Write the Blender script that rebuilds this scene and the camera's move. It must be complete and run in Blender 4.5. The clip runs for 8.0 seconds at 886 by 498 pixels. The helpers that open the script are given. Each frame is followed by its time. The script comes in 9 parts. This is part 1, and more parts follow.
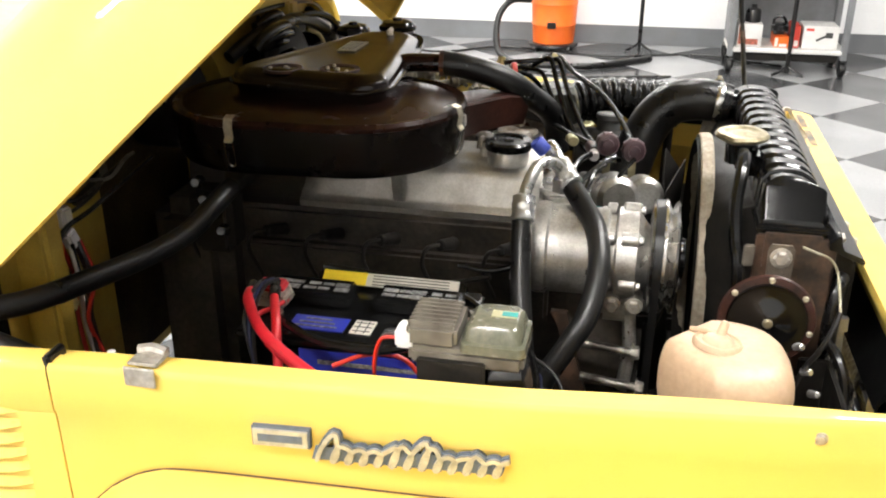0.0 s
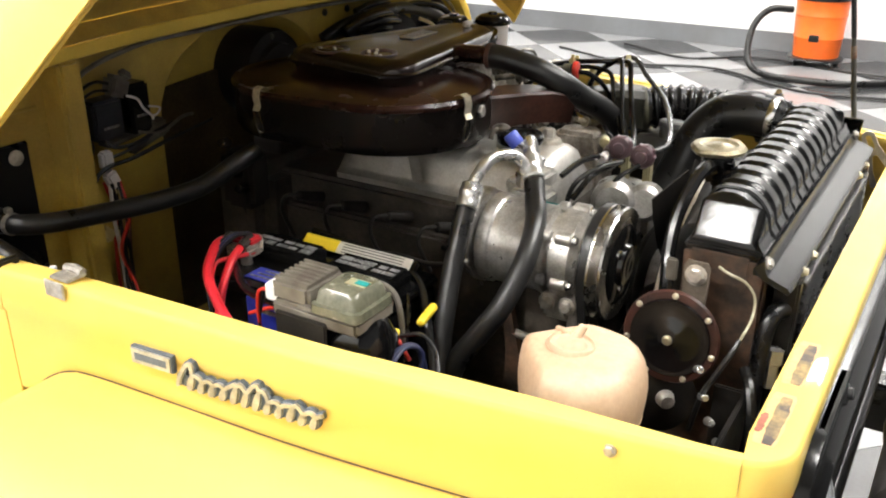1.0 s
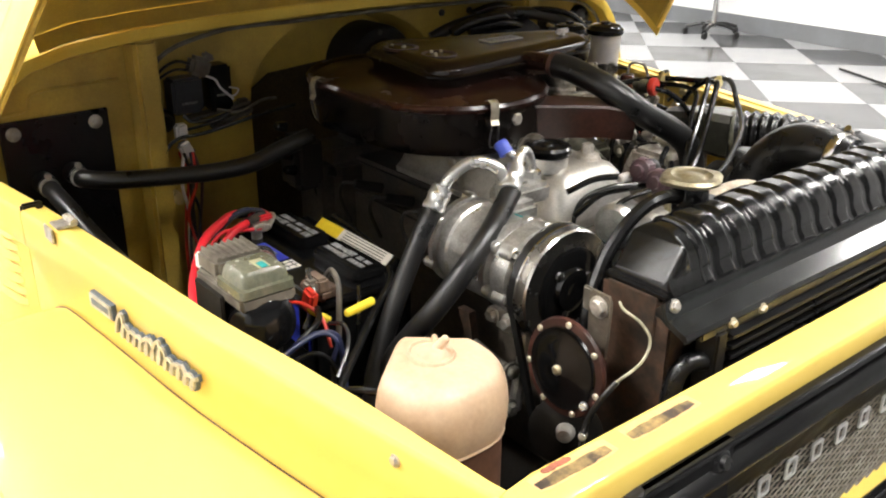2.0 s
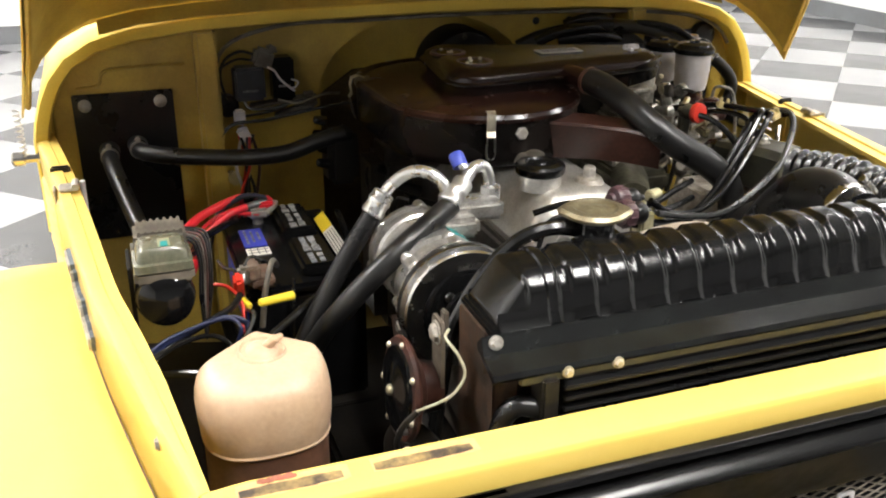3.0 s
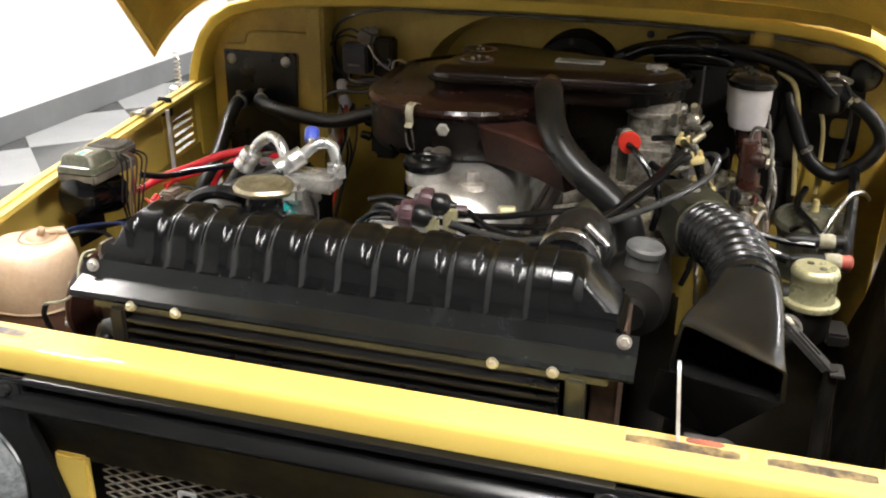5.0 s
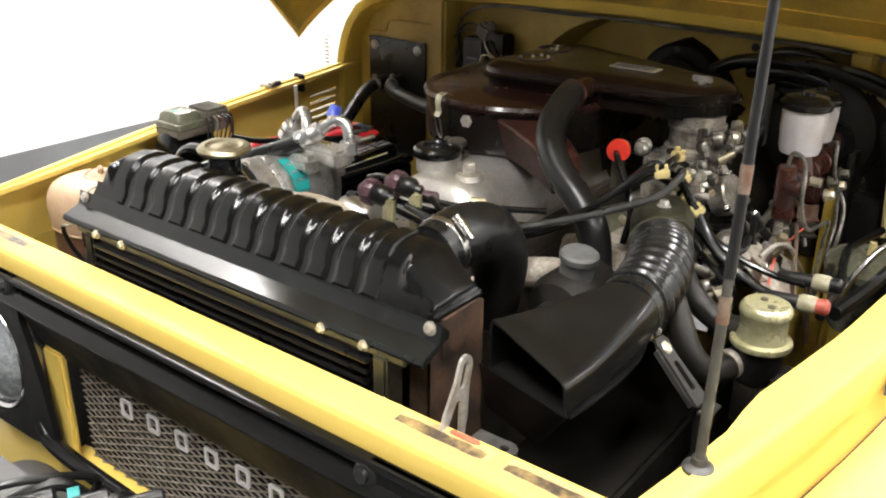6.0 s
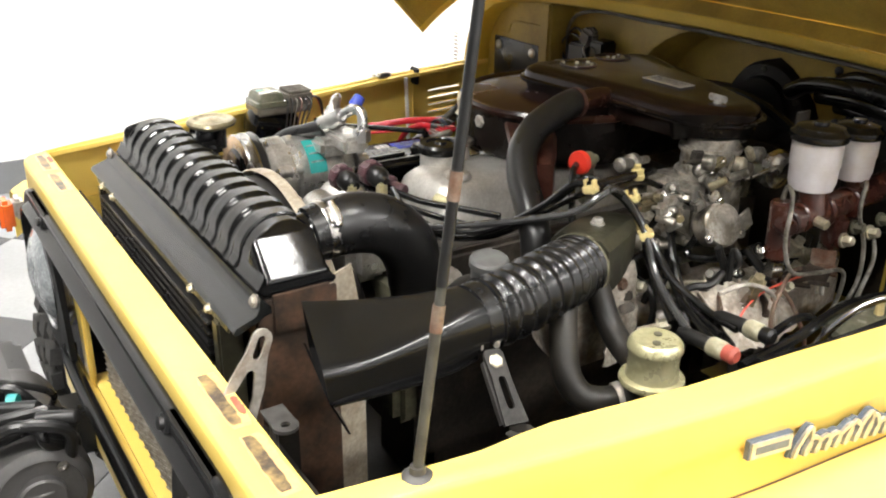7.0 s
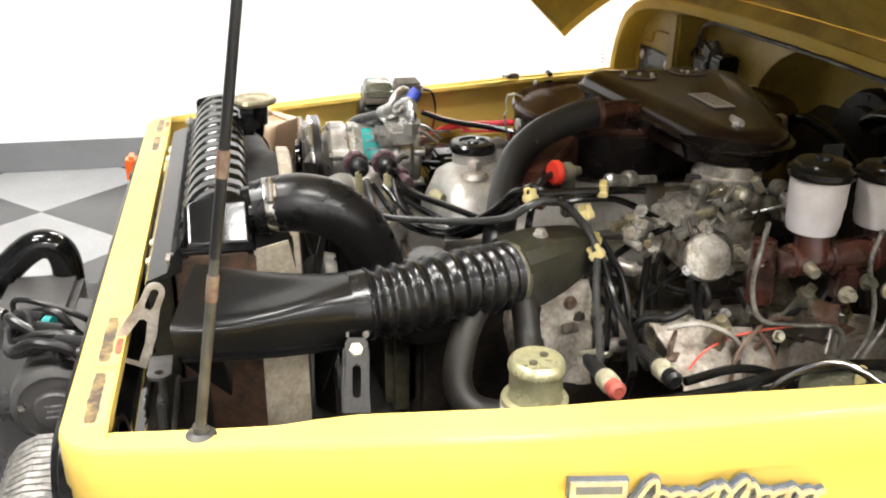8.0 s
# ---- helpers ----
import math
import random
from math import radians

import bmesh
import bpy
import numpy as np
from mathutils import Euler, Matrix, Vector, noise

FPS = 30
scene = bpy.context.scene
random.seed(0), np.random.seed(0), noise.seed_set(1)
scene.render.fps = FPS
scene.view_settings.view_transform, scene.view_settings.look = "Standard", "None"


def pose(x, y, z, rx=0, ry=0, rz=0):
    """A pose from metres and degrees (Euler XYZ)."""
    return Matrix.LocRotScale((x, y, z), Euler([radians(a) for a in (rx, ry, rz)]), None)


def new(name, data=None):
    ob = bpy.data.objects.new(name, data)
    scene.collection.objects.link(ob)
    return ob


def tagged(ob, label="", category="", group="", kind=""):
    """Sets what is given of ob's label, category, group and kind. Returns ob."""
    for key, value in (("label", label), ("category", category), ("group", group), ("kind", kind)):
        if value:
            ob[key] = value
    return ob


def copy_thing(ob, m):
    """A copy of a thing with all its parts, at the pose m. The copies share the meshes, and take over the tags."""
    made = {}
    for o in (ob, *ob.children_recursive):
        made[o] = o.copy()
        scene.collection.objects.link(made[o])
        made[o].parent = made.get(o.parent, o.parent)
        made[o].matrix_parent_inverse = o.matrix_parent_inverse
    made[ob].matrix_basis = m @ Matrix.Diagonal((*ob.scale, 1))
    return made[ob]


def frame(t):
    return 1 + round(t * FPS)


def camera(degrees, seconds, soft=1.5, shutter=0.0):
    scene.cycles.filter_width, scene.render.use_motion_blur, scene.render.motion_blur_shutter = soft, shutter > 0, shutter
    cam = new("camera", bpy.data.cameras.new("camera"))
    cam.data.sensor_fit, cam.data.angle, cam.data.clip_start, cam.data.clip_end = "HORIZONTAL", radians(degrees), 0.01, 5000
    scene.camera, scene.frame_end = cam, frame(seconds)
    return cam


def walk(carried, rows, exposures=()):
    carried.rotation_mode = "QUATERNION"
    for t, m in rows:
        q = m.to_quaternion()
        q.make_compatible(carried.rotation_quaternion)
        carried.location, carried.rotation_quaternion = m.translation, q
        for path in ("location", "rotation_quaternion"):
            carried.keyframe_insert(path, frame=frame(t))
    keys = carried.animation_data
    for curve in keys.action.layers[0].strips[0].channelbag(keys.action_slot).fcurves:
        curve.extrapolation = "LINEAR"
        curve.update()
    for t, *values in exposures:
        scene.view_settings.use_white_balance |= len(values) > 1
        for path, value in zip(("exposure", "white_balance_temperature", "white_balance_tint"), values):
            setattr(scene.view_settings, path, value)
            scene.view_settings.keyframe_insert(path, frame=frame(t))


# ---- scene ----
cam = camera(51.9, 8.0, soft=2.0)
METRES, EYE, TILT, LEAN, TURN = 3.85, 1.45, -23.5, 0.0, 12.4
SIDE = -1.448  # first eye, right of the car's middle line
ROWS = [
    (0.0, 0.0, 0.0, 0.0, 0.0, 0.0, -0.0),
    (0.5, 0.0562, -0.0054, -0.0026, 8.18, -0.22, -3.69),
    (1.0, 0.1182, 0.0024, 0.0004, 17.36, -1.14, -7.53),
    (2.5, 0.2637, 0.0908, 0.0398, 45.67, -7.04, -17.61),
    (3.0, 0.2997, 0.1386, 0.0605, 55.24, -10.01, -20.03),
    (3.5, 0.3294, 0.1895, 0.083, 64.59, -13.28, -21.87),
    (4.0, 0.3557, 0.2443, 0.1069, 74.87, -17.16, -23.31),
    (4.5, 0.3738, 0.3031, 0.1325, 84.36, -20.92, -24.03),
    (5.0, 0.3796, 0.3666, 0.1601, 94.37, -24.91, -24.1),
    (6.5, 0.334, 0.5367, 0.2349, 128.2, -37.59, -19.62),
    (7.0, 0.2926, 0.5834, 0.255, 137.91, -40.48, -17.01),
    (7.5, 0.2464, 0.6208, 0.2711, 148.05, -43.05, -13.78),
    (8.0, 0.1986, 0.6477, 0.2825, 157.41, -44.84, -10.37),
]
walk(cam, [(t, pose(0, SIDE, EYE, 0, 0, TURN) @ pose(0, 0, 0, TILT, LEAN, 0) @ pose(METRES * x, METRES * y, METRES * z, 90 + pitch, roll, yaw)) for t, x, y, z, yaw, pitch, roll in ROWS],
     [(0.0, -0.09), (1.0, -0.03), (2.5, 0.0), (3.0, 0.0), (4.0, -0.07), (5.0, -0.12), (6.5, 0.0), (7.5, 0.08), (8.0, 0.08)])

# ---- light ----
LAMP = 137.0  # strength of the ceiling lights' diffusers
world = bpy.data.worlds.new("workshop_world")
scene.world = world
world.use_nodes = True
world.node_tree.nodes["Background"].inputs["Color"].default_value = (0.9, 0.93, 1.0, 1)
world.node_tree.nodes["Background"].inputs["Strength"].default_value = 0.3


# ---- helpers for building ----
from mathutils import geometry


def V(*a):
    return Vector(a)


def base_of(ob):
    """World place of a thing's or part's origin (things are only shifted, never turned)."""
    p = Vector((0, 0, 0))
    while ob is not None:
        p += ob.location
        ob = ob.parent
    return p


def thing(name, loc, label, category, group="", kind=""):
    ob = new(name)
    ob.empty_display_size = 0.05
    ob.location = loc
    return tagged(ob, label, category, group, kind)


def finish(bm, name, material, sharp=35.0):
    bmesh.ops.recalc_face_normals(bm, faces=bm.faces)
    me = bpy.data.meshes.new(name)
    bm.to_mesh(me)
    bm.free()
    me.materials.append(material)
    me.shade_smooth()
    me.set_sharp_from_angle(angle=radians(sharp))
    return me


def part(name, bm, material, parent, label="", sharp=35.0):
    """Links a bmesh in world coordinates as one mesh under a thing or part."""
    base = base_of(parent)
    bmesh.ops.translate(bm, verts=bm.verts, vec=-base)
    ob = new(name, finish(bm, name, material, sharp))
    ob.parent = parent
    return tagged(ob, label)


def solo(name, bm, material, label, category, group="", kind="", sharp=35.0):
    """A thing that is one mesh; its origin stays at the world's."""
    ob = new(name, finish(bm, name, material, sharp))
    return tagged(ob, label, category, group, kind)


def box(bm, c, s, bevel=0.0, m=None, seg=2):
    mat = Matrix.Translation(c) @ (m or Matrix()) @ Matrix.Diagonal((*s, 1))
    vs = bmesh.ops.create_cube(bm, size=1.0, matrix=mat)["verts"]
    if bevel > 0:
        es = list({e for v in vs for e in v.link_edges})
        bmesh.ops.bevel(bm, geom=es, offset=bevel, segments=seg, affect="EDGES", clamp_overlap=True)
    return bm


def axes(d):
    d = d.normalized()
    up = V(0, 0, 1) if abs(d.z) < 0.9 else V(1, 0, 0)
    a = d.cross(up).normalized()
    return a, d.cross(a).normalized()


def lathe(bm, c, d, profile, seg=28):
    """Turns (radius, height) pairs round the axis d through c."""
    c, d = Vector(c), Vector(d).normalized()
    a, b = axes(d)
    rings = []
    for r, h in profile:
        if r < 1e-5:
            rings.append([bm.verts.new(c + d * h)])
        else:
            rings.append([bm.verts.new(c + d * h + (a * math.cos(k * math.tau / seg) + b * math.sin(k * math.tau / seg)) * r) for k in range(seg)])
    for p, q in zip(rings, rings[1:]):
        for k in range(seg):
            k2 = (k + 1) % seg
            if len(p) == 1 and len(q) == 1:
                continue
            if len(p) == 1:
                bm.faces.new((p[0], q[k], q[k2]))
            elif len(q) == 1:
                bm.faces.new((p[k], p[k2], q[0]))
            else:
                bm.faces.new((p[k], p[k2], q[k2], q[k]))
    if len(rings[0]) > 1:
        bm.faces.new(rings[0])
    if len(rings[-1]) > 1:
        bm.faces.new(rings[-1])
    return bm


def rod(bm, p, q, r, r2=None, seg=18, bevel=0.0):
    p, q = Vector(p), Vector(q)
    h = (q - p).length
    r2 = r if r2 is None else r2
    if bevel > 0:
        prof = [(r - bevel, 0), (r, bevel), (r2, h - bevel), (r2 - bevel, h)]
    else:
        prof = [(r, 0), (r2, h)]
    return lathe(bm, p, q - p, prof, seg)


def hexbolt(bm, p, d, r, h, washer=True):
    d = Vector(d).normalized()
    p = Vector(p)
    if washer:
        lathe(bm, p - d * 0.002, d, [(r * 1.35, 0), (r * 1.35, 0.0035)], 16)
    lathe(bm, p, d, [(r, 0), (r, h * 0.8), (r * 0.8, h)], 6)
    return bm


def smooth_path(pts, n=6):
    """Points of a Catmull-Rom curve through pts."""
    P = [Vector(p) for p in pts]
    if len(P) == 2:
        return [P[0].lerp(P[1], k / n) for k in range(n + 1)]
    P = [P[0] * 2 - P[1]] + P + [P[-1] * 2 - P[-2]]
    out = []
    for i in range(1, len(P) - 2):
        a, b, c, e = P[i - 1:i + 3]
        for k in range(n):
            t = k / n
            out.append(0.5 * (2 * b + (c - a) * t + (2 * a - 5 * b + 4 * c - e) * t * t + (3 * b - a - 3 * c + e) * t ** 3))
    out.append(P[-2])
    return out


def tube(bm, pts, r, seg=10, n=6, radii=None):
    """A bent pipe through pts. radii: a function of 0..1, in place of r."""
    C = smooth_path(pts, n)
    prev = None
    rings = []
    for i, c in enumerate(C):
        d = (C[min(i + 1, len(C) - 1)] - C[max(i - 1, 0)]).normalized()
        if prev is None:
            a, b = axes(d)
        else:
            a = (prev - d * prev.dot(d)).normalized()
            b = d.cross(a)
        prev = a
        rr = radii(i / (len(C) - 1)) if radii else r
        rings.append([bm.verts.new(c + (a * math.cos(k * math.tau / seg) + b * math.sin(k * math.tau / seg)) * rr) for k in range(seg)])
    for p, q in zip(rings, rings[1:]):
        for k in range(seg):
            bm.faces.new((p[k], p[(k + 1) % seg], q[(k + 1) % seg], q[k]))
    bm.faces.new(rings[0])
    bm.faces.new(rings[-1])
    return bm


def loft(bm, sections, closed=True, caps=True):
    rings = [[bm.verts.new(p) for p in s] for s in sections]
    n = len(rings[0])
    for p, q in zip(rings, rings[1:]):
        for k in range(n if closed else n - 1):
            k2 = (k + 1) % n
            bm.faces.new((p[k], p[k2], q[k2], q[k]))
    if caps and closed:
        bm.faces.new(rings[0])
        bm.faces.new(rings[-1])
    return bm


def extrude(bm, outline, d):
    """A flat outline (list of points) pushed along d."""
    d = Vector(d)
    return loft(bm, [[Vector(p) for p in outline], [Vector(p) + d for p in outline]])


def thick(bm, t):
    bmesh.ops.recalc_face_normals(bm, faces=bm.faces)
    bmesh.ops.solidify(bm, geom=list(bm.faces), thickness=t)
    return bm


def plate(bm, loops, d):
    """A flat plate with holes: the first loop is the outline, the others are openings; pushed along d."""
    d = Vector(d)
    edges = []
    for L in loops:
        vs = [bm.verts.new(p) for p in L]
        edges += [bm.edges.new((vs[k], vs[(k + 1) % len(vs)])) for k in range(len(vs))]
    made = bmesh.ops.triangle_fill(bm, edges=edges, use_beauty=True)["geom"]
    faces = [f for f in made if isinstance(f, bmesh.types.BMFace)]
    ext = bmesh.ops.extrude_face_region(bm, geom=faces)["geom"]
    bmesh.ops.translate(bm, verts=[v for v in ext if isinstance(v, bmesh.types.BMVert)], vec=d)
    return bm


def arc(cx, cy, r, a0, a1, n):
    return [(cx + r * math.cos(radians(a0 + (a1 - a0) * k / n)), cy + r * math.sin(radians(a0 + (a1 - a0) * k / n))) for k in range(n + 1)]


def round_rect(x0, y0, x1, y1, r, n=5):
    return arc(x1 - r, y1 - r, r, 0, 90, n) + arc(x0 + r, y1 - r, r, 90, 180, n) + arc(x0 + r, y0 + r, r, 180, 270, n) + arc(x1 - r, y0 + r, r, 270, 360, n)


def lerps(table, x):
    xs = [a for a, _ in table]
    return float(np.interp(x, xs, [b for _, b in table]))


# ---- materials ----
def surf(name, col, rough=0.5, metal=0.0, col2=None, amount=0.5, scale=9.0, grain=0.08, fine=160.0, bump=0.08, coat=0.0, spread=0.12, rough2=None, spec=0.5):
    """A worn surface: a base colour, a second one in patches, fine grain in colour and relief."""
    m = bpy.data.materials.new(name)
    m.use_nodes = True
    nt = m.node_tree
    bs = nt.nodes["Principled BSDF"]
    co = nt.nodes.new("ShaderNodeTexCoord")
    big = nt.nodes.new("ShaderNodeTexNoise")
    big.inputs["Scale"].default_value = scale
    big.inputs["Detail"].default_value = 7
    big.inputs["Roughness"].default_value = 0.62
    small = nt.nodes.new("ShaderNodeTexNoise")
    small.inputs["Scale"].default_value = fine
    small.inputs["Detail"].default_value = 4
    for n in (big, small):
        nt.links.new(co.outputs["Object"], n.inputs["Vector"])
    mask = nt.nodes.new("ShaderNodeMapRange")
    mid = 0.62 - 0.28 * amount
    mask.inputs["From Min"].default_value = mid - spread
    mask.inputs["From Max"].default_value = mid + spread
    nt.links.new(big.outputs["Fac"], mask.inputs["Value"])
    mix = nt.nodes.new("ShaderNodeMix")
    mix.data_type = "RGBA"
    mix.inputs[6].default_value = (*col, 1)
    c2 = col2 or tuple(c * 0.85 for c in col)
    mix.inputs[7].default_value = (*c2, 1)
    nt.links.new(mask.outputs["Result"], mix.inputs[0])
    gr = nt.nodes.new("ShaderNodeMapRange")
    gr.inputs["From Min"].default_value, gr.inputs["From Max"].default_value = 0.3, 0.7
    gr.inputs["To Min"].default_value, gr.inputs["To Max"].default_value = 1 - grain, 1 + grain
    nt.links.new(small.outputs["Fac"], gr.inputs["Value"])
    mul = nt.nodes.new("ShaderNodeVectorMath")
    mul.operation = "SCALE"
    nt.links.new(mix.outputs[2], mul.inputs[0])
    nt.links.new(gr.outputs["Result"], mul.inputs["Scale"])
    nt.links.new(mul.outputs[0], bs.inputs["Base Color"])
    rr = nt.nodes.new("ShaderNodeMapRange")
    rr.inputs["To Min"].default_value = rough
    rr.inputs["To Max"].default_value = rough2 if rough2 is not None else min(1.0, rough * 1.35 + 0.04)
    nt.links.new(mask.outputs["Result"], rr.inputs["Value"])
    nt.links.new(rr.outputs["Result"], bs.inputs["Roughness"])
    bs.inputs["Metallic"].default_value = metal
    bs.inputs["Coat Weight"].default_value = coat
    bs.inputs["Coat Roughness"].default_value = 0.03
    bs.inputs["Specular IOR Level"].default_value = spec
    if bump > 0:
        bp = nt.nodes.new("ShaderNodeBump")
        bp.inputs["Strength"].default_value = bump
        bp.inputs["Distance"].default_value = 0.002
        nt.links.new(small.outputs["Fac"], bp.inputs["Height"])
        nt.links.new(bp.outputs["Normal"], bs.inputs["Normal"])
    return m


YELLOW = surf("yellow_paint", (0.80, 0.58, 0.138), 0.42, col2=(0.77, 0.55, 0.122), amount=0.4, scale=2.5, grain=0.012, fine=420, bump=0.0, coat=0.5, spec=0.15)
# body yellow with the bay's shade put into its colour, plus dusty patches
YELLOW_SHADED = surf("yellow_paint_shaded", (0.56, 0.395, 0.068), 0.42, col2=(0.36, 0.25, 0.052), amount=0.45, scale=5, grain=0.07, fine=240, bump=0.05, coat=0.05)
BLACK_GLOSS = surf("black_gloss_paint", (0.003, 0.003, 0.0033), 0.10, col2=(0.0045, 0.0045, 0.0045), amount=0.4, grain=0.1, bump=0.0, spec=0.42, rough2=0.13)
BLACK_SATIN = surf("black_satin_paint", (0.006, 0.006, 0.0064), 0.25, col2=(0.009, 0.009, 0.009), amount=0.4, grain=0.12, bump=0.02, spec=0.45)
TANK_BLACK = surf("stove_enamel_black", (0.0035, 0.0035, 0.0037), 0.15, col2=(0.005, 0.005, 0.005), amount=0.4, grain=0.1, fine=70, bump=0.12, spec=0.41, rough2=0.19)
GUIDE_BLACK = surf("scuffed_satin_black", (0.007, 0.007, 0.0072), 0.15, col2=(0.012, 0.0135, 0.013), amount=0.35, scale=20, grain=0.14, fine=90, bump=0.04, spec=0.42, rough2=0.20)
TRIM_BLACK = surf("plain_satin_black", (0.005, 0.005, 0.0052), 0.20, col2=(0.006, 0.006, 0.006), amount=0.4, grain=0.08, bump=0.02, spec=0.24, rough2=0.24)
BLACK_DUSTY = surf("black_dusty_paint", (0.006, 0.0058, 0.0055), 0.42, col2=(0.017, 0.0145, 0.012), amount=0.4, grain=0.2, bump=0.15, spec=0.25)
RUBBER = surf("black_rubber", (0.0065, 0.0065, 0.0068), 0.27, col2=(0.011, 0.0107, 0.0103), amount=0.4, grain=0.1, bump=0.05, scale=14, spec=0.42)
WIRE_BLACK = surf("black_wire_sheath", (0.0042, 0.0042, 0.0045), 0.17, col2=(0.008, 0.0078, 0.0075), amount=0.35, grain=0.1, bump=0.03, scale=20, spec=0.45, rough2=0.27)
RUBBER_DULL = surf("dull_rubber", (0.009, 0.0088, 0.0085), 0.36, col2=(0.020, 0.0175, 0.014), amount=0.45, grain=0.15, bump=0.12, scale=14, spec=0.32)
PLASTIC = surf("black_plastic", (0.004, 0.004, 0.0043), 0.16, col2=(0.0065, 0.0065, 0.0065), amount=0.3, grain=0.06, bump=0.02, spec=0.36, rough2=0.24)
CLEANER = surf("aged_brown_black_enamel", (0.0055, 0.0036, 0.0032), 0.13, col2=(0.015, 0.0072, 0.0052), amount=0.45, scale=7, grain=0.15, bump=0.06, rough2=0.26, spec=0.36)
COVER_BROWN = surf("rust_stained_enamel", (0.0075, 0.0042, 0.0035), 0.15, col2=(0.034, 0.0125, 0.008), amount=0.5, scale=6, grain=0.25, fine=60, bump=0.08, rough2=0.32, spec=0.36, spread=0.2)
CLEANER_SIDE = surf("aged_black_enamel", (0.0036, 0.0034, 0.0033), 0.20, col2=(0.0075, 0.0055, 0.0046), amount=0.3, scale=9, grain=0.15, bump=0.06, spec=0.22)
RUST_BROWN = surf("rust_brown_paint", (0.095, 0.036, 0.026), 0.30, col2=(0.042, 0.020, 0.015), amount=0.55, scale=16, grain=0.22, bump=0.16)
CAST_ALU = surf("cast_aluminium", (0.68, 0.67, 0.645), 0.26, metal=0.8, col2=(0.33, 0.315, 0.29), amount=0.45, scale=16, grain=0.14, fine=340, bump=0.22)
COVER_ALU = surf("dull_aluminium_cover", (0.64, 0.625, 0.59), 0.34, metal=0.75, col2=(0.38, 0.355, 0.315), amount=0.42, scale=8, grain=0.1, fine=260, bump=0.12)
STEEL = surf("bright_steel", (0.62, 0.61, 0.59), 0.2, metal=1.0, col2=(0.42, 0.40, 0.37), amount=0.35, scale=22, grain=0.06, bump=0.04)
ALU_TUBE = surf("aluminium_tube", (0.70, 0.70, 0.69), 0.26, metal=0.9, col2=(0.55, 0.55, 0.54), amount=0.3, scale=25, grain=0.05, bump=0.05)
ZINC = surf("yellow_zinc", (0.58, 0.54, 0.33), 0.36, metal=0.6, col2=(0.40, 0.36, 0.22), amount=0.45, scale=22, grain=0.12, bump=0.08)
BOLT_ZINC = surf("pale_zinc_bolt", (0.62, 0.58, 0.46), 0.34, metal=0.75, col2=(0.42, 0.38, 0.28), amount=0.4, scale=60, grain=0.1, bump=0.06)
IRON = surf("oily_dark_iron", (0.030, 0.027, 0.024), 0.4, col2=(0.080, 0.066, 0.052), amount=0.4, scale=11, grain=0.25, fine=110, bump=0.35, spec=0.4)
GREASY = surf("greasy_olive_iron", (0.115, 0.11, 0.07), 0.38, col2=(0.035, 0.032, 0.022), amount=0.5, scale=13, grain=0.25, fine=120, bump=0.3)
HEATED = surf("heat_bleached_metal", (0.47, 0.43, 0.37), 0.55, metal=0.15, col2=(0.29, 0.25, 0.205), amount=0.5, scale=24, grain=0.25, fine=150, bump=0.6, spread=0.08)
SHROUD = surf("dirty_grey_shroud_metal", (0.44, 0.39, 0.31), 0.42, metal=0.25, col2=(0.34, 0.285, 0.21), amount=0.42, scale=30, grain=0.18, bump=0.15)
RUSTY_STEEL = surf("rusty_steel", (0.20, 0.155, 0.12), 0.55, metal=0.45, col2=(0.13, 0.055, 0.03), amount=0.45, scale=28, grain=0.2, bump=0.25)
GREY_STEEL = surf("grey_plated_steel", (0.58, 0.56, 0.52), 0.36, metal=0.7, col2=(0.34, 0.30, 0.25), amount=0.4, scale=30, grain=0.12, bump=0.12)
BEIGE = surf("aged_beige_plastic", (0.55, 0.40, 0.27), 0.34, col2=(0.44, 0.30, 0.19), amount=0.5, scale=8, grain=0.06, bump=0.05)
BROWN_FLUID = surf("brown_stained_plastic", (0.13, 0.06, 0.035), 0.4, col2=(0.08, 0.04, 0.025), scale=14)
MILKY = surf("milky_plastic", (0.60, 0.575, 0.59), 0.30, col2=(0.50, 0.465, 0.44), amount=0.35, scale=16, grain=0.03, bump=0.03)
GREEN_GREY = surf("dusty_green_grey_plastic", (0.085, 0.088, 0.060), 0.2, col2=(0.14, 0.13, 0.095), amount=0.45, scale=20, grain=0.12, bump=0.08)
BROWN_GREY = surf("dusty_grey_brown_plastic", (0.155, 0.138, 0.112), 0.38, col2=(0.060, 0.050, 0.038), amount=0.5, scale=20, grain=0.15, bump=0.12)
MESH_STEEL = surf("bronze_grey_mesh_steel", (0.36, 0.33, 0.28), 0.42, metal=0.6, col2=(0.22, 0.19, 0.15), scale=40, grain=0.15, bump=0.1)
FADED_RED = surf("faded_red_plastic", (0.42, 0.075, 0.05), 0.4, col2=(0.30, 0.07, 0.05), scale=40, grain=0.08, bump=0.04)
# opaque lens: grey patches painted for the silver bowl gleaming through glass
LENS_FACE = surf("mottled_lamp_lens", (0.52, 0.54, 0.55), 0.12, metal=0.3, col2=(0.27, 0.29, 0.30), amount=0.45, scale=38, grain=0.2, fine=190, bump=0.6, coat=0.8)
WORN_CREAM = surf("worn_cream_plastic", (0.38, 0.36, 0.26), 0.36, col2=(0.22, 0.20, 0.13), amount=0.5, scale=60, grain=0.12, bump=0.08)
GRIMY = surf("grimy_brown_steel", (0.085, 0.066, 0.050), 0.42, metal=0.3, col2=(0.032, 0.024, 0.019), amount=0.5, scale=16, grain=0.2, bump=0.2)
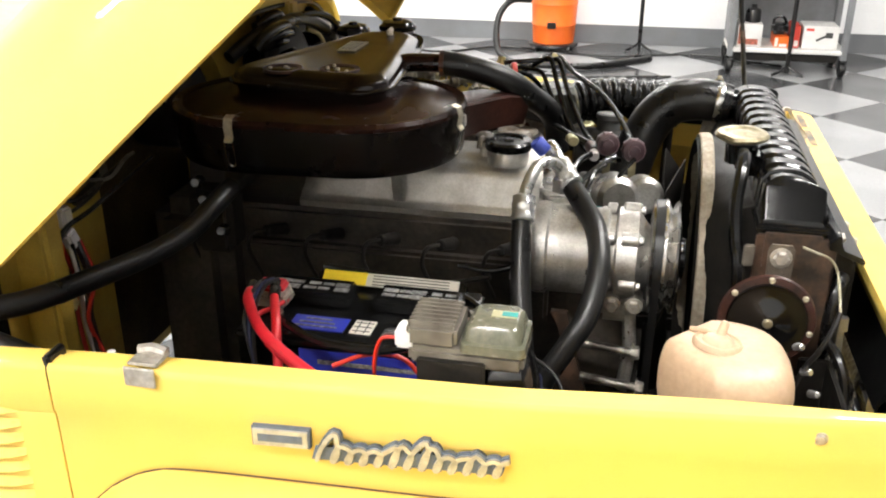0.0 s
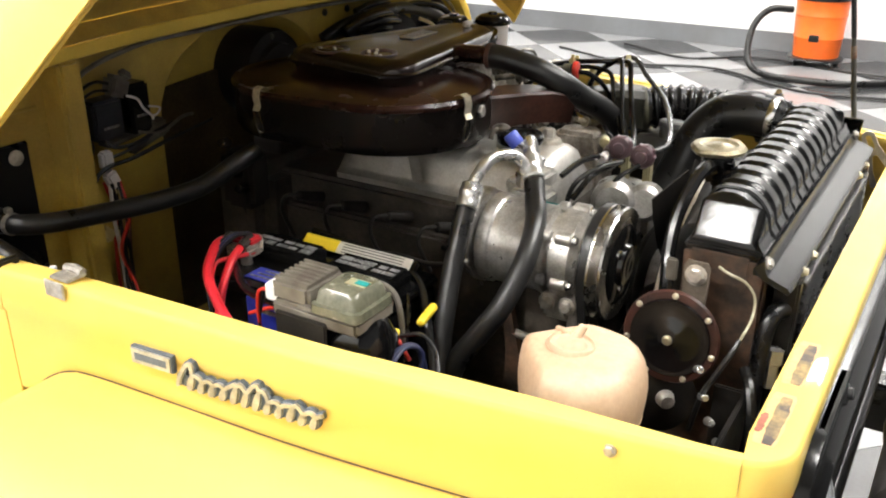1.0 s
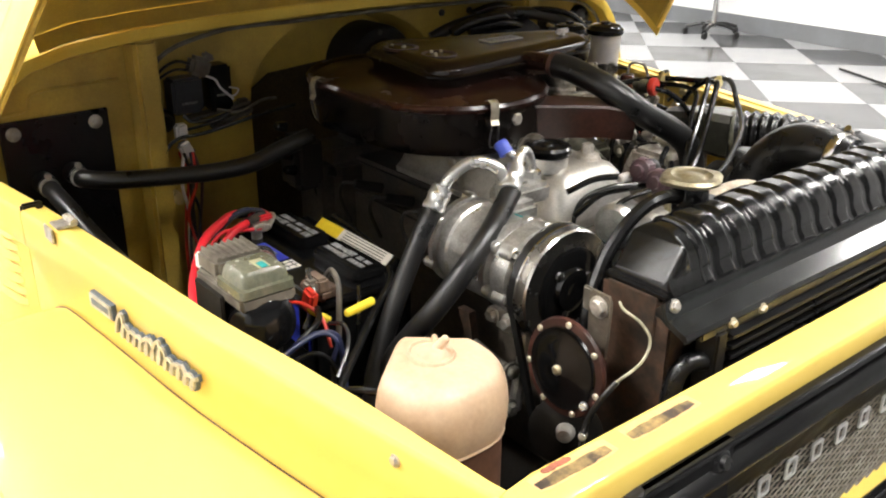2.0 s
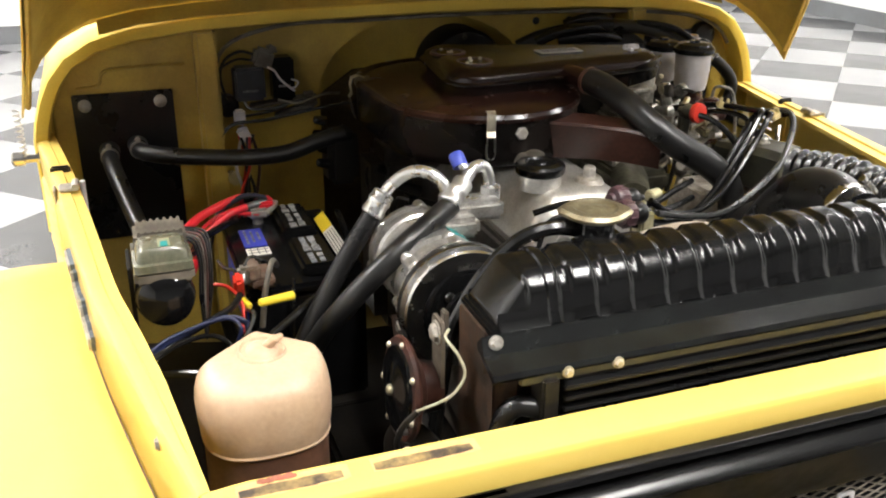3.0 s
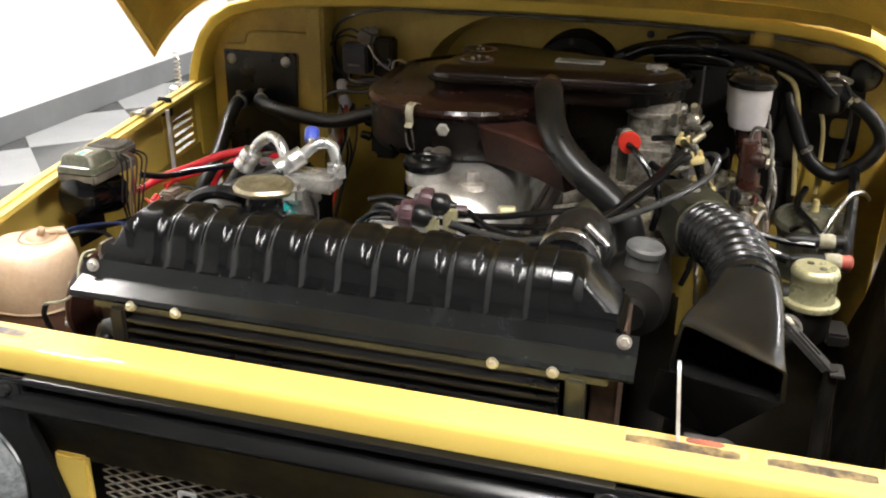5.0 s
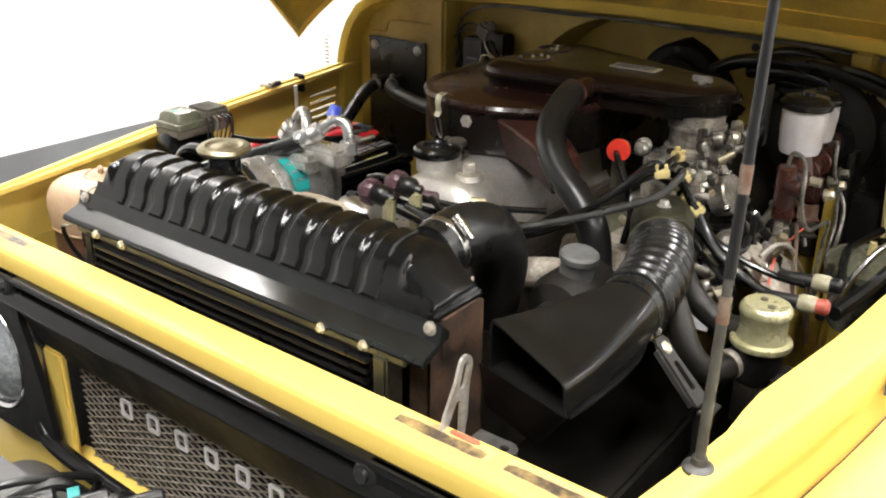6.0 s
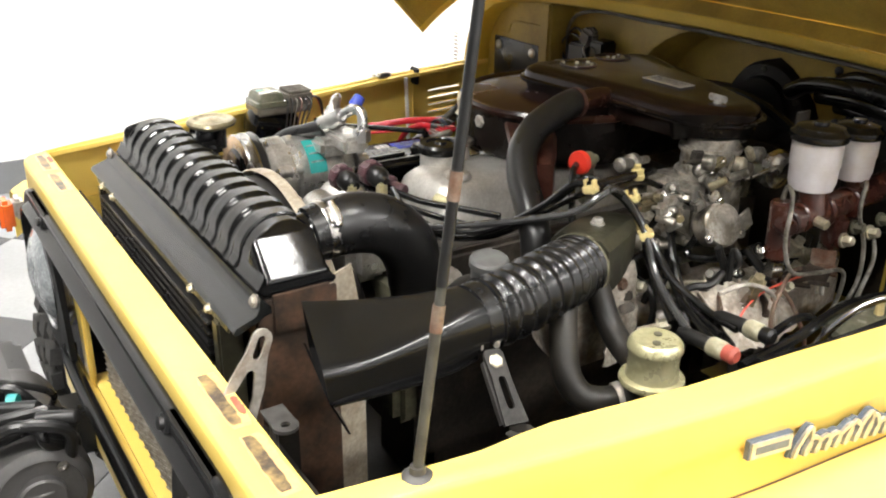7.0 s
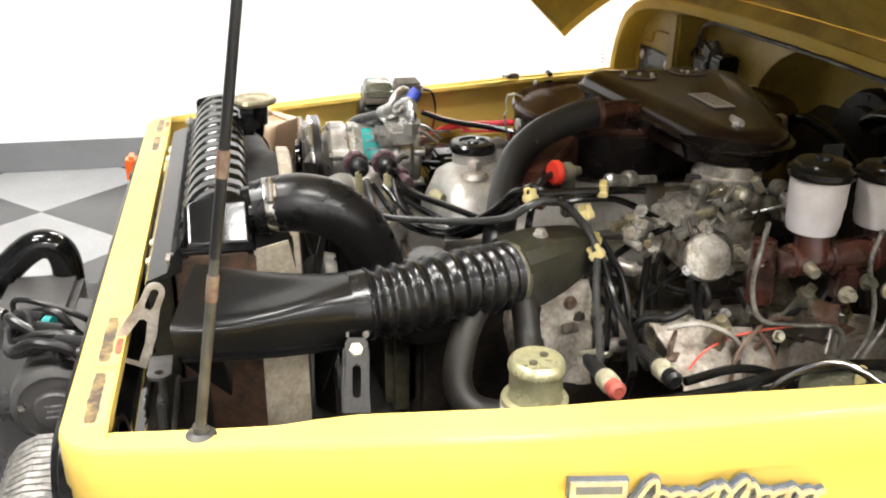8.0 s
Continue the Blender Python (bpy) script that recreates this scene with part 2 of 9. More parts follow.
STOVE = surf("greasy_dark_olive_sheet", (0.036, 0.035, 0.022), 0.32, col2=(0.016, 0.015, 0.011), amount=0.5, scale=13, grain=0.25, fine=120, bump=0.25)
PALE_OLIVE = surf("pale_olive_plating", (0.50, 0.475, 0.29), 0.24, metal=0.5, col2=(0.34, 0.32, 0.18), amount=0.45, scale=22, grain=0.1, bump=0.06)
THIN_RED = surf("bright_red_wire", (0.80, 0.12, 0.08), 0.35, grain=0.03, bump=0.0)
YELLOW_DULL = surf("dull_yellow_paint", (0.70, 0.51, 0.085), 0.5, col2=(0.62, 0.44, 0.07), amount=0.4, scale=4, grain=0.04, fine=240, bump=0.03, spec=0.3)
SLEEVE = surf("smoky_heat_shrink_sleeve", (0.055, 0.054, 0.05), 0.14, col2=(0.025, 0.024, 0.022), amount=0.5, scale=50, grain=0.1, bump=0.15)
NAVY = surf("navy_wire", (0.008, 0.014, 0.055), 0.35, grain=0.03, bump=0.0)
BRASS = surf("dull_brass_cap", (0.45, 0.41, 0.28), 0.34, metal=0.85, col2=(0.24, 0.205, 0.13), amount=0.5, scale=30, grain=0.15, bump=0.08)
RIBBED = surf("ribbed_black_rubber", (0.006, 0.006, 0.0064), 0.24, col2=(0.009, 0.0088, 0.0085), amount=0.4, grain=0.1, bump=0.08, scale=18, spec=0.40, rough2=0.29)
SNORKEL = surf("dark_red_brown_paint", (0.052, 0.019, 0.013), 0.30, col2=(0.016, 0.008, 0.0065), amount=0.5, scale=11, grain=0.22, bump=0.14, spec=0.22)
LAMP_SILVER = surf("silvered_lamp_bowl", (0.88, 0.88, 0.88), 0.32, metal=0.55, scale=20, bump=0.02)
RED = surf("red_cable_jacket", (0.62, 0.018, 0.03), 0.3, grain=0.05, bump=0.03)
RED_CAP = surf("red_plastic", (0.55, 0.03, 0.015), 0.32, grain=0.05, bump=0.03)
BLUE = surf("blue_label", (0.02, 0.03, 0.30), 0.3, col2=(0.03, 0.045, 0.36), grain=0.05, bump=0.0)
BLUE_CAP = surf("blue_plastic_cap", (0.045, 0.075, 0.42), 0.38, grain=0.05, bump=0.03)
YEL_LABEL = surf("yellow_label", (0.80, 0.60, 0.03), 0.35, grain=0.04, bump=0.0)
WHITE_LABEL = surf("white_label", (0.66, 0.64, 0.58), 0.4, col2=(0.52, 0.49, 0.42), grain=0.06, bump=0.0)
TEAL = surf("teal_label", (0.01, 0.25, 0.24), 0.35, grain=0.05, bump=0.0)
CREAM_CLIP = surf("cream_plastic_clip", (0.66, 0.56, 0.26), 0.4, col2=(0.5, 0.4, 0.18), scale=30)
GREY_CABLE = surf("grey_cable", (0.040, 0.040, 0.040), 0.16, col2=(0.025, 0.025, 0.025), scale=30, bump=0.03, spec=0.7)
PLUM = surf("mauve_plastic", (0.085, 0.042, 0.048), 0.3, col2=(0.05, 0.025, 0.03), scale=40, bump=0.06)
PRINT = surf("pale_grey_print", (0.24, 0.24, 0.235), 0.4, col2=(0.12, 0.12, 0.12), amount=0.45, scale=120, grain=0.2, bump=0.0, spread=0.04)
DARK_PRINT = surf("dark_print", (0.05, 0.05, 0.05), 0.5, bump=0.0)
BADGE = surf("badge_metal", (0.60, 0.60, 0.58), 0.3, metal=0.7, col2=(0.45, 0.44, 0.40), scale=60, bump=0.05)
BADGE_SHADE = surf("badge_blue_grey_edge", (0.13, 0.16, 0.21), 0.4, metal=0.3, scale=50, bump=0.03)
PEEL = surf("peeling_sticker", (0.040, 0.030, 0.024), 0.45, col2=(0.42, 0.29, 0.11), amount=0.22, scale=30, grain=0.25, bump=0.12, spread=0.15)
ANTENNA_GREY = surf("weathered_antenna_steel", (0.085, 0.083, 0.08), 0.36, metal=0.25, col2=(0.05, 0.048, 0.046), amount=0.45, scale=40, grain=0.12, bump=0.1)
BRACKET_GREY = surf("dark_plated_steel", (0.018, 0.017, 0.016), 0.42, metal=0.0, col2=(0.035, 0.033, 0.031), amount=0.45, scale=40, grain=0.12, bump=0.1, spec=0.18)
SLATE = surf("slate_blue_plastic", (0.030, 0.032, 0.040), 0.3, col2=(0.02, 0.021, 0.026), scale=30, grain=0.1, bump=0.05)
DUCT = surf("satin_black_plastic", (0.0050, 0.0050, 0.0051), 0.22, col2=(0.008, 0.0078, 0.0076), amount=0.4, scale=12, grain=0.1, bump=0.05, spec=0.33, rough2=0.24)
# dim yellow-brown: the shaded back of the firewall recess, put into the colour
SHADE_OLIVE = surf("olive_recess_shade", (0.085, 0.060, 0.020), 0.6, col2=(0.034, 0.025, 0.013), amount=0.5, scale=7, grain=0.25, bump=0.3, spec=0.2, spread=0.2)
DARK_BROWN = surf("dark_brown_sheet", (0.022, 0.018, 0.012), 0.7, col2=(0.034, 0.028, 0.018), amount=0.4, scale=12, grain=0.25, bump=0.3, spec=0.2)
CARB_ALU = surf("bright_greasy_casting", (0.66, 0.63, 0.57), 0.28, metal=0.75, col2=(0.22, 0.195, 0.155), amount=0.42, scale=45, grain=0.15, bump=0.15)
MC_RED = surf("dark_red_oxide_paint", (0.060, 0.019, 0.013), 0.22, col2=(0.026, 0.012, 0.010), amount=0.45, scale=20, grain=0.18, bump=0.1, spec=0.55)
CARB_GREY = surf("greasy_grey_zinc_casting", (0.36, 0.345, 0.31), 0.30, metal=0.65, col2=(0.10, 0.092, 0.075), amount=0.5, scale=35, grain=0.2, bump=0.2)
MAST = surf("weathered_grey_mast", (0.085, 0.085, 0.072), 0.45, metal=0.3, col2=(0.05, 0.047, 0.04), scale=40, grain=0.15, bump=0.1)
PALE_GREEN = surf("pale_grey_green_cap", (0.105, 0.106, 0.104), 0.4, col2=(0.07, 0.07, 0.068), scale=40, grain=0.08, bump=0.05)
STRAP = surf("dull_brown_strap_steel", (0.16, 0.135, 0.105), 0.45, metal=0.4, col2=(0.09, 0.07, 0.052), amount=0.45, scale=30, grain=0.15, bump=0.15)
MATT_BLACK = surf("matt_black_paint", (0.0045, 0.0045, 0.0047), 0.45, col2=(0.0055, 0.0055, 0.0056), amount=0.4, grain=0.1, bump=0.02, spec=0.2)
PEEL_PALE = surf("sticker_glue_residue", (0.52, 0.30, 0.15), 0.5, col2=(0.60, 0.42, 0.15), amount=0.45, scale=30, grain=0.1, bump=0.05)
DARK_SIDE = surf("blackened_brown_steel", (0.032, 0.025, 0.020), 0.4, metal=0.2, col2=(0.100, 0.055, 0.034), amount=0.4, scale=22, grain=0.2, bump=0.15)
PEEL_RED = surf("peeling_sticker_red", (0.46, 0.10, 0.06), 0.5, col2=(0.24, 0.08, 0.05), amount=0.45, scale=40, grain=0.2, bump=0.2, spread=0.05)
ORANGE = surf("orange_plastic", (0.85, 0.16, 0.015), 0.34, col2=(0.78, 0.13, 0.012), scale=5, grain=0.03, bump=0.02)
ORANGE_LENS = surf("orange_lens", (0.80, 0.14, 0.02), 0.16, grain=0.05, bump=0.05, coat=0.5)
TYRE = surf("tyre_rubber", (0.022, 0.022, 0.022), 0.72, col2=(0.045, 0.043, 0.04), scale=18, grain=0.15, bump=0.15)
ROPE = surf("grey_wire_rope", (0.30, 0.29, 0.27), 0.42, metal=0.6, col2=(0.16, 0.15, 0.14), scale=60, grain=0.2, bump=0.2)
WINCH_GREY = surf("dark_grey_satin_casting", (0.045, 0.043, 0.043), 0.34, col2=(0.06, 0.058, 0.056), scale=20, grain=0.06, bump=0.06)
WHITE_PAINT = surf("white_wall_paint", (0.80, 0.80, 0.80), 0.55, col2=(0.76, 0.76, 0.76), scale=0.7, grain=0.02, fine=60, bump=0.05)
CEIL_PAINT = surf("grey_ceiling_paint", (0.24, 0.24, 0.25), 0.8, scale=0.6, grain=0.02, fine=60, bump=0.05)
BASE_GREY = surf("grey_vinyl_base", (0.17, 0.18, 0.19), 0.35, col2=(0.14, 0.145, 0.15), scale=2, grain=0.03, bump=0.02)
SHOP_GREY = surf("grey_enamelled_sheet", (0.20, 0.205, 0.215), 0.4, col2=(0.15, 0.155, 0.16), amount=0.4, scale=5, grain=0.05, bump=0.04)
CHROME = surf("chrome_wire", (0.66, 0.66, 0.66), 0.16, metal=1.0, scale=20, bump=0.02)
CARD_WHITE = surf("white_carton", (0.72, 0.71, 0.69), 0.5, scale=6, bump=0.02)
CARD_RED = surf("red_carton", (0.60, 0.05, 0.03), 0.5, scale=6, bump=0.02)


def tile_material(name, col, col2):
    m = surf(name, col, 0.13, col2=col2, amount=0.45, scale=1.6, grain=0.05, fine=70, bump=0.015, rough2=0.24)
    return m


TILE_DARK = tile_material("charcoal_vinyl_tile", (0.042, 0.043, 0.045), (0.058, 0.059, 0.061))
TILE_LIGHT = tile_material("pale_grey_vinyl_tile", (0.27, 0.273, 0.277), (0.225, 0.229, 0.233))


def emitter(name, col, strength):
    m = bpy.data.materials.new(name)
    m.use_nodes = True
    nt = m.node_tree
    bs = nt.nodes["Principled BSDF"]
    bs.inputs["Base Color"].default_value = (0.8, 0.8, 0.8, 1)
    bs.inputs["Emission Color"].default_value = (*col, 1)
    bs.inputs["Emission Strength"].default_value = strength
    return m


TUBE_LIGHT = emitter("fluorescent_diffuser", (1.0, 0.972, 0.93), LAMP)


# ---- the workshop: floor, walls, ceiling, ceiling lights ----
X0, X1, Y0, Y1, HIGH = -7.5, 6.5, -3.25, 6.3, 4.2
TILE = 0.61


def wall(name, x0, y0, x1, y1, paint=WHITE_PAINT, label="smooth white painted workshop wall"):
    bm = bmesh.new()
    box(bm, ((x0 + x1) / 2, (y0 + y1) / 2, HIGH / 2), (x1 - x0, y1 - y0, HIGH))
    return solo(name, bm, paint, label, "wall", kind="structure")


wall("wall_north", X0 - 0.15, Y1, X1 + 0.15, Y1 + 0.15)
wall("wall_south", X0 - 0.15, Y0 - 0.15, X1 + 0.15, Y0)
wall("wall_west", X0 - 0.15, Y0, X0, Y1)
# the east wall is out of view; its grey keeps bounce off the firewall
wall("wall_east", X1, Y0, X1 + 0.15, Y1, CEIL_PAINT, "unseen end wall, greyed to throw less light into the bay")

for nm, c, s in (("baseboard_north", ((X0 + X1) / 2, Y1 - 0.004, 0.075), (X1 - X0, 0.008, 0.15)), ("baseboard_south", ((X0 + X1) / 2, Y0 + 0.004, 0.075), (X1 - X0, 0.008, 0.15)),
                 ("baseboard_west", (X0 + 0.004, 1.525, 0.075), (0.008, Y1 - Y0 - 0.02, 0.15))):
    bm = bmesh.new()
    box(bm, c, s, 0.003)
    solo(nm, bm, BASE_GREY, "dark grey vinyl cove base along the wall", "baseboard", kind="structure")

# a panel joint in the south wall
bm = bmesh.new()
box(bm, (0.80, Y0 + 0.004, 1.77), (0.025, 0.008, 3.2), 0.003)
solo("trim", bm, WHITE_PAINT, "narrow white cover strip on a wall joint", "trim", kind="structure")

bm = bmesh.new()
box(bm, ((X0 + X1) / 2, 1.525, HIGH + 0.05), (X1 - X0 + 0.3, Y1 - Y0 + 0.3, 0.1))
solo("ceiling", bm, CEIL_PAINT, "dark grey open ceiling of the workshop", "ceiling", kind="structure")


def ceiling_light(x, y):
    t = thing("ceiling_light", (x, y, HIGH - 0.07), "long white fluorescent fixture on the ceiling", "ceiling light", group="ceiling lights")
    bm = bmesh.new()
    box(bm, (x, y, HIGH - 0.03), (1.30, 0.40, 0.06), 0.006)
    part("frame", bm, CEIL_PAINT, t)
    bm = bmesh.new()
    box(bm, (x, y, HIGH - 0.068), (1.22, 0.32, 0.016), 0.004)
    part("diffuser", bm, TUBE_LIGHT, t, "glowing white diffuser")
    return t


lamp = ceiling_light(-0.8, -2.85)
for x, y in ((-2.6, -2.85), (-5.6, -2.85), (1.5, 0.0), (-2.6, 0.6), (-5.6, 4.2), (-0.75, 1.9), (2.2, 1.6), (-2.6, 4.6), (0.4, 5.4)):
    copy_thing(lamp, Matrix.Translation((x, y, HIGH - 0.07)))

# ---- the car's body ----
WIDE = [(-0.86, 0.790), (-0.57, 0.747), (-0.36, 0.721), (-0.10, 0.692), (0.10, 0.654), (0.25, 0.623), (0.345, 0.603)]
TOP = [(-0.86, 0.980), (-0.47, 0.971), (-0.10, 0.956), (0.345, 0.937)]
ARCH = [(1.0, 0.0), (0.992, 0.15), (0.977, 0.32), (0.952, 0.50), (0.912, 0.67), (0.85, 0.80), (0.76, 0.885), (0.62, 0.94), (0.42, 0.975), (0.2, 0.993), (0.0, 1.0)]

car = thing("off_road_car", (0, 0, 0), "yellow off-road car with its hood propped open", "car")


def half_width(x):
    return lerps(WIDE, x)


def sill(x):
    return lerps(TOP, x)


def pressed_edge(bm, path, outward, tops, low, flange, step=0.0):
    """A panel with a rolled top edge and a flange turned inwards, along a path in plan. flange: width by station."""
    secs = []
    for (x, y), (nx, ny), zt, fw in zip(path, outward, tops, flange):
        prof = [(0, low), (0.0, zt - 0.062), (0.0035, zt - 0.056), (0.0035, zt - 0.009), (0.0026, zt - 0.0045), (0.0003, zt - 0.0016), (-0.004, zt - 0.0004), (-0.009, zt), (-fw * 0.50, zt), (-fw * 0.50 - 0.002, zt - step), (-fw, zt - step), (-fw - 0.001, zt - 0.012),
                (-fw + 0.0015, zt - 0.012), (-fw + 0.0025, zt - 0.0028 - step), (-0.012, zt - 0.0028 - step), (-0.002, zt - 0.012), (-0.003, zt - 0.06), (-0.003, low)]
        secs.append([V(x + nx * o, y + ny * o, z) for o, z in prof])
    return loft(bm, secs)


def apron(side, x0, x1, wide_front, low):
    bm = bmesh.new()
    xs = [x0 + (x1 - x0) * k / 22 for k in range(23)]
    path = [(x, side * half_width(x)) for x in xs]
    out = [(0.12, side * 0.993)] * len(xs)
    table = [(-0.80, 0.032), (-0.47, 0.043), (-0.36, 0.045), (-0.20, 0.050), (0.09, 0.049), (0.165, 0.033), (0.32, 0.030)] if wide_front else [(-0.80, 0.032), (0.02, 0.032), (0.12, 0.029), (0.20, 0.022), (0.32, 0.011)]
    fl = [lerps(table, x) for x in xs]
    return pressed_edge(bm, path, out, [sill(x) for x in xs], low, fl, 0.0038)


for side, nm in ((-1, "right"), (1, "left")):
    part("apron_panel", apron(side, -0.5685, 0.3205, side > 0, 0.80), YELLOW, car)
    part("cowl_side_edge", apron(side, -0.80, -0.5705, side > 0, 0.936), YELLOW, car)
    bm = bmesh.new()
    on = lambda x, z: V(x, side * half_width(x), z)
    loops = [[on(-0.80, 0.40), on(-0.5705, 0.40), on(-0.5705, 0.9365), on(-0.80, 0.9365)]]
    for k in range(7):
        z = 0.915 - 0.0185 * k
        loops.append([on(-0.725, z - 0.005), on(-0.62, z - 0.005), on(-0.62, z + 0.003), on(-0.725, z + 0.003)])
    plate(bm, loops, (0, -side * 0.003, 0))
    part("cowl_side_panel", bm, YELLOW, car)

# header across the front, with rounded corners
path, out = [], []
for k in range(9):
    a = radians(-90 + 90 * k / 8 + (7 if k == 0 else 0))
    path.append((0.315 + 0.045 * math.cos(a), -0.561 + 0.045 * math.sin(a)))
    out.append((math.cos(a), math.sin(a)))
for k in range(1, 16):
    path.append((0.36, -0.561 + 1.122 * k / 16))
    out.append((1, 0))
for k in range(9):
    a = radians(90 * k / 8)
    path.append((0.315 + 0.045 * math.cos(a), 0.561 + 0.045 * math.sin(a)))
    out.append((math.cos(a), math.sin(a)))
bm = bmesh.new()
pressed_edge(bm, path, out, [0.938] * len(path), 0.84, [0.0445] * len(path))
part("header_panel", bm, YELLOW, car)

# louvres pressed into the cowl side panels
for side in (-1, 1):
    for k in range(7):
        z = 0.915 - 0.0185 * k
        bm = bmesh.new()
        secs = []
        for f, d in ((0, 0.0), (0.12, 0.007), (0.5, 0.0085), (0.88, 0.007), (1, 0.0)):
            x = -0.735 + 0.125 * f
            y = side * (half_width(x) + 0.0005)
            secs.append([V(x, y - side * 0.001, z + 0.0062), V(x, y, z + 0.007), V(x, y + side * d, z - 0.003), V(x, y + side * (d - 0.0012), z - 0.004), V(x, y - side * 0.001, z + 0.0045)])
        loft(bm, secs)
        part("louvre", bm, YELLOW, car)

# fenders
for side in (-1, 1):
    bm = bmesh.new()
    secs = []
    for x in [-0.80, -0.72, -0.66, -0.61, -0.575, -0.545, -0.52, -0.49, -0.46, -0.42, -0.3, -0.15, 0, 0.15, 0.27, 0.33, 0.352, 0.36]:
        z = 0.848 - 0.055 * (x + 0.42) if x > -0.46 else lerps([(-0.80, 0.44), (-0.72, 0.55), (-0.66, 0.64), (-0.61, 0.715), (-0.575, 0.765), (-0.545, 0.80), (-0.52, 0.823), (-0.49, 0.841), (-0.46, 0.85)], x)
        drop = 0.0 if x < 0.3 else (x - 0.3) ** 2 * 6
        w = half_width(x) + 0.001
        secs.append([V(x, side * y, zz - drop) for y, zz in ((w, z), (w + 0.06, z + 0.001), (0.86, z - 0.002), (0.895, z - 0.008), (0.918, z - 0.022), (0.93, z - 0.05), (0.932, z - 0.13))])
    loft(bm, secs, closed=False)
    thick(bm, 0.003)
    part("fender", bm, YELLOW, car)
    # shadow of the crease between fender and apron, drawn as a thin tube
    bm = bmesh.new()
    tube(bm, [V(x, side * (half_width(x) + 0.003), 0.8505 - 0.055 * (x + 0.42) if x > -0.46 else lerps([(-0.575, 0.768), (-0.52, 0.826), (-0.46, 0.8525)], x)) for x in [-0.575, -0.54, -0.51, -0.47, -0.42, -0.3, -0.15, 0, 0.15, 0.3]], 0.0010, 6, 4)
    part("crease_shadow", bm, RUST_BROWN, car, "brown line drawn as the shadow in the fender crease")

bm = bmesh.new()
box(bm, (0.16, 0, 0.50), (0.30, 0.74, 0.05), 0.01)
part("crossmember", bm, BLACK_DUSTY, car, "dusty black front crossmember")
# added sheet that keeps the bright floor from showing through the bay
bm = bmesh.new()
box(bm, (-0.24, 0, 0.455), (1.12, 0.84, 0.006), 0.002)
part("floor_screen", bm, BLACK_DUSTY, car, "black sheet added under the engine to hide the floor")
# inner fender sheets and frame rails under the bay
for side in (-1, 1):
    bm = bmesh.new()
    secs = []
    for x in (-0.79, -0.5, -0.2, 0.1, 0.31):
        w = half_width(x) - 0.006
        secs.append([V(x, side * w, 0.83), V(x, side * (w - 0.008), 0.77), V(x, side * (w - 0.010), 0.735)])
    loft(bm, secs, closed=False)
    thick(bm, 0.003)
    part("inner_fender", bm, YELLOW_SHADED, car, "dusty inner fender sheet in yellow darkened for shade")
    bm = bmesh.new()
    secs = []
    for x in (-0.79, -0.5, -0.2, 0.1, 0.31):
        w = half_width(x) - 0.006
        secs.append([V(x, side * (w - 0.012), 0.745), V(x, side * (w - 0.03), 0.62), V(x, side * (w - 0.06), 0.52), V(x, side * 0.45, 0.48), V(x, side * 0.36, 0.47)])
    loft(bm, secs, closed=False)
    thick(bm, 0.003)
    part("splash_shield", bm, BLACK_DUSTY, car, "dusty black splash shield under the bay")
    # upright of the radiator support, beside the core
    bm = bmesh.new()
    box(bm, (0.268, side * 0.470, 0.665), (0.006, 0.275, 0.37), 0.002)
    box(bm, (0.250, side * 0.345, 0.665), (0.040, 0.006, 0.37), 0.002)
    part("support_panel", bm, BLACK_DUSTY, car, "black radiator support panel")
    bm = bmesh.new()
    box(bm, (-0.6, side * 0.34, 0.50), (1.84, 0.06, 0.12), 0.008)
    part("frame_rail", bm, BLACK_DUSTY, car, "dusty black chassis rail")


def arch_points(w, zb, zt, inset=0.0):
    pts = [(w * a, zb + (zt - zb) * b) for a, b in ARCH]
    pts = [(-a, b) for a, b in pts] + [(a, b) for a, b in reversed(pts[:-1])]
    if inset:
        moved = []
        for i, p in enumerate(pts):
            q, r = pts[max(i - 1, 0)], pts[min(i + 1, len(pts) - 1)]
            d = Vector((r[0] - q[0], r[1] - q[1])).normalized()
            moved.append((p[0] + d.y * inset, p[1] - d.x * inset))
        pts = moved
    return pts


# cowl: arched lip, firewall, outer skin
CW, CB, CT = 0.782, 0.975, 1.197
bm = bmesh.new()
rings = []
for x, ins in ((-0.86, 0.0), (-0.752, 0.0), (-0.745, 0.004), (-0.744, 0.012), (-0.747, 0.024), (-0.757, 0.028), (-0.86, 0.028)):
    rings.append([V(x, y, z) for y, z in [(-CW + ins, 0.80)] + arch_points(CW, CB, CT, ins) + [(CW - ins, 0.80)]])
rings.append(rings[0])
loft(bm, rings, closed=False)
part("cowl_lip", bm, YELLOW_DULL, car, "rounded yellow cowl edge")
bm = bmesh.new()
rings = []
for x in (-0.855, -1.0, -1.3, -1.55):
    f = (x + 0.855) * -0.05
    rings.append([V(x, y, z) for y, z in [(-CW, 0.40)] + arch_points(CW, CB, CT + f) + [(CW, 0.40)]])
loft(bm, rings, closed=False)
bm.faces.new([v for v in bm.verts if abs(v.co.x + 1.55) < 1e-4])
part("cowl_skin", bm, YELLOW, car)
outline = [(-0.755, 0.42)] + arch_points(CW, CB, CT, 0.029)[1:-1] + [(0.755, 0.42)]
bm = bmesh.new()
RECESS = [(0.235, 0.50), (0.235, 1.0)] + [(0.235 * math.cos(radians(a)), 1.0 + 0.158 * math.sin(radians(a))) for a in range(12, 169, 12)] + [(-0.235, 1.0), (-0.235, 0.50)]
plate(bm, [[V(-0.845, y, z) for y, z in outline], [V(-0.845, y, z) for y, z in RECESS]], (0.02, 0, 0))
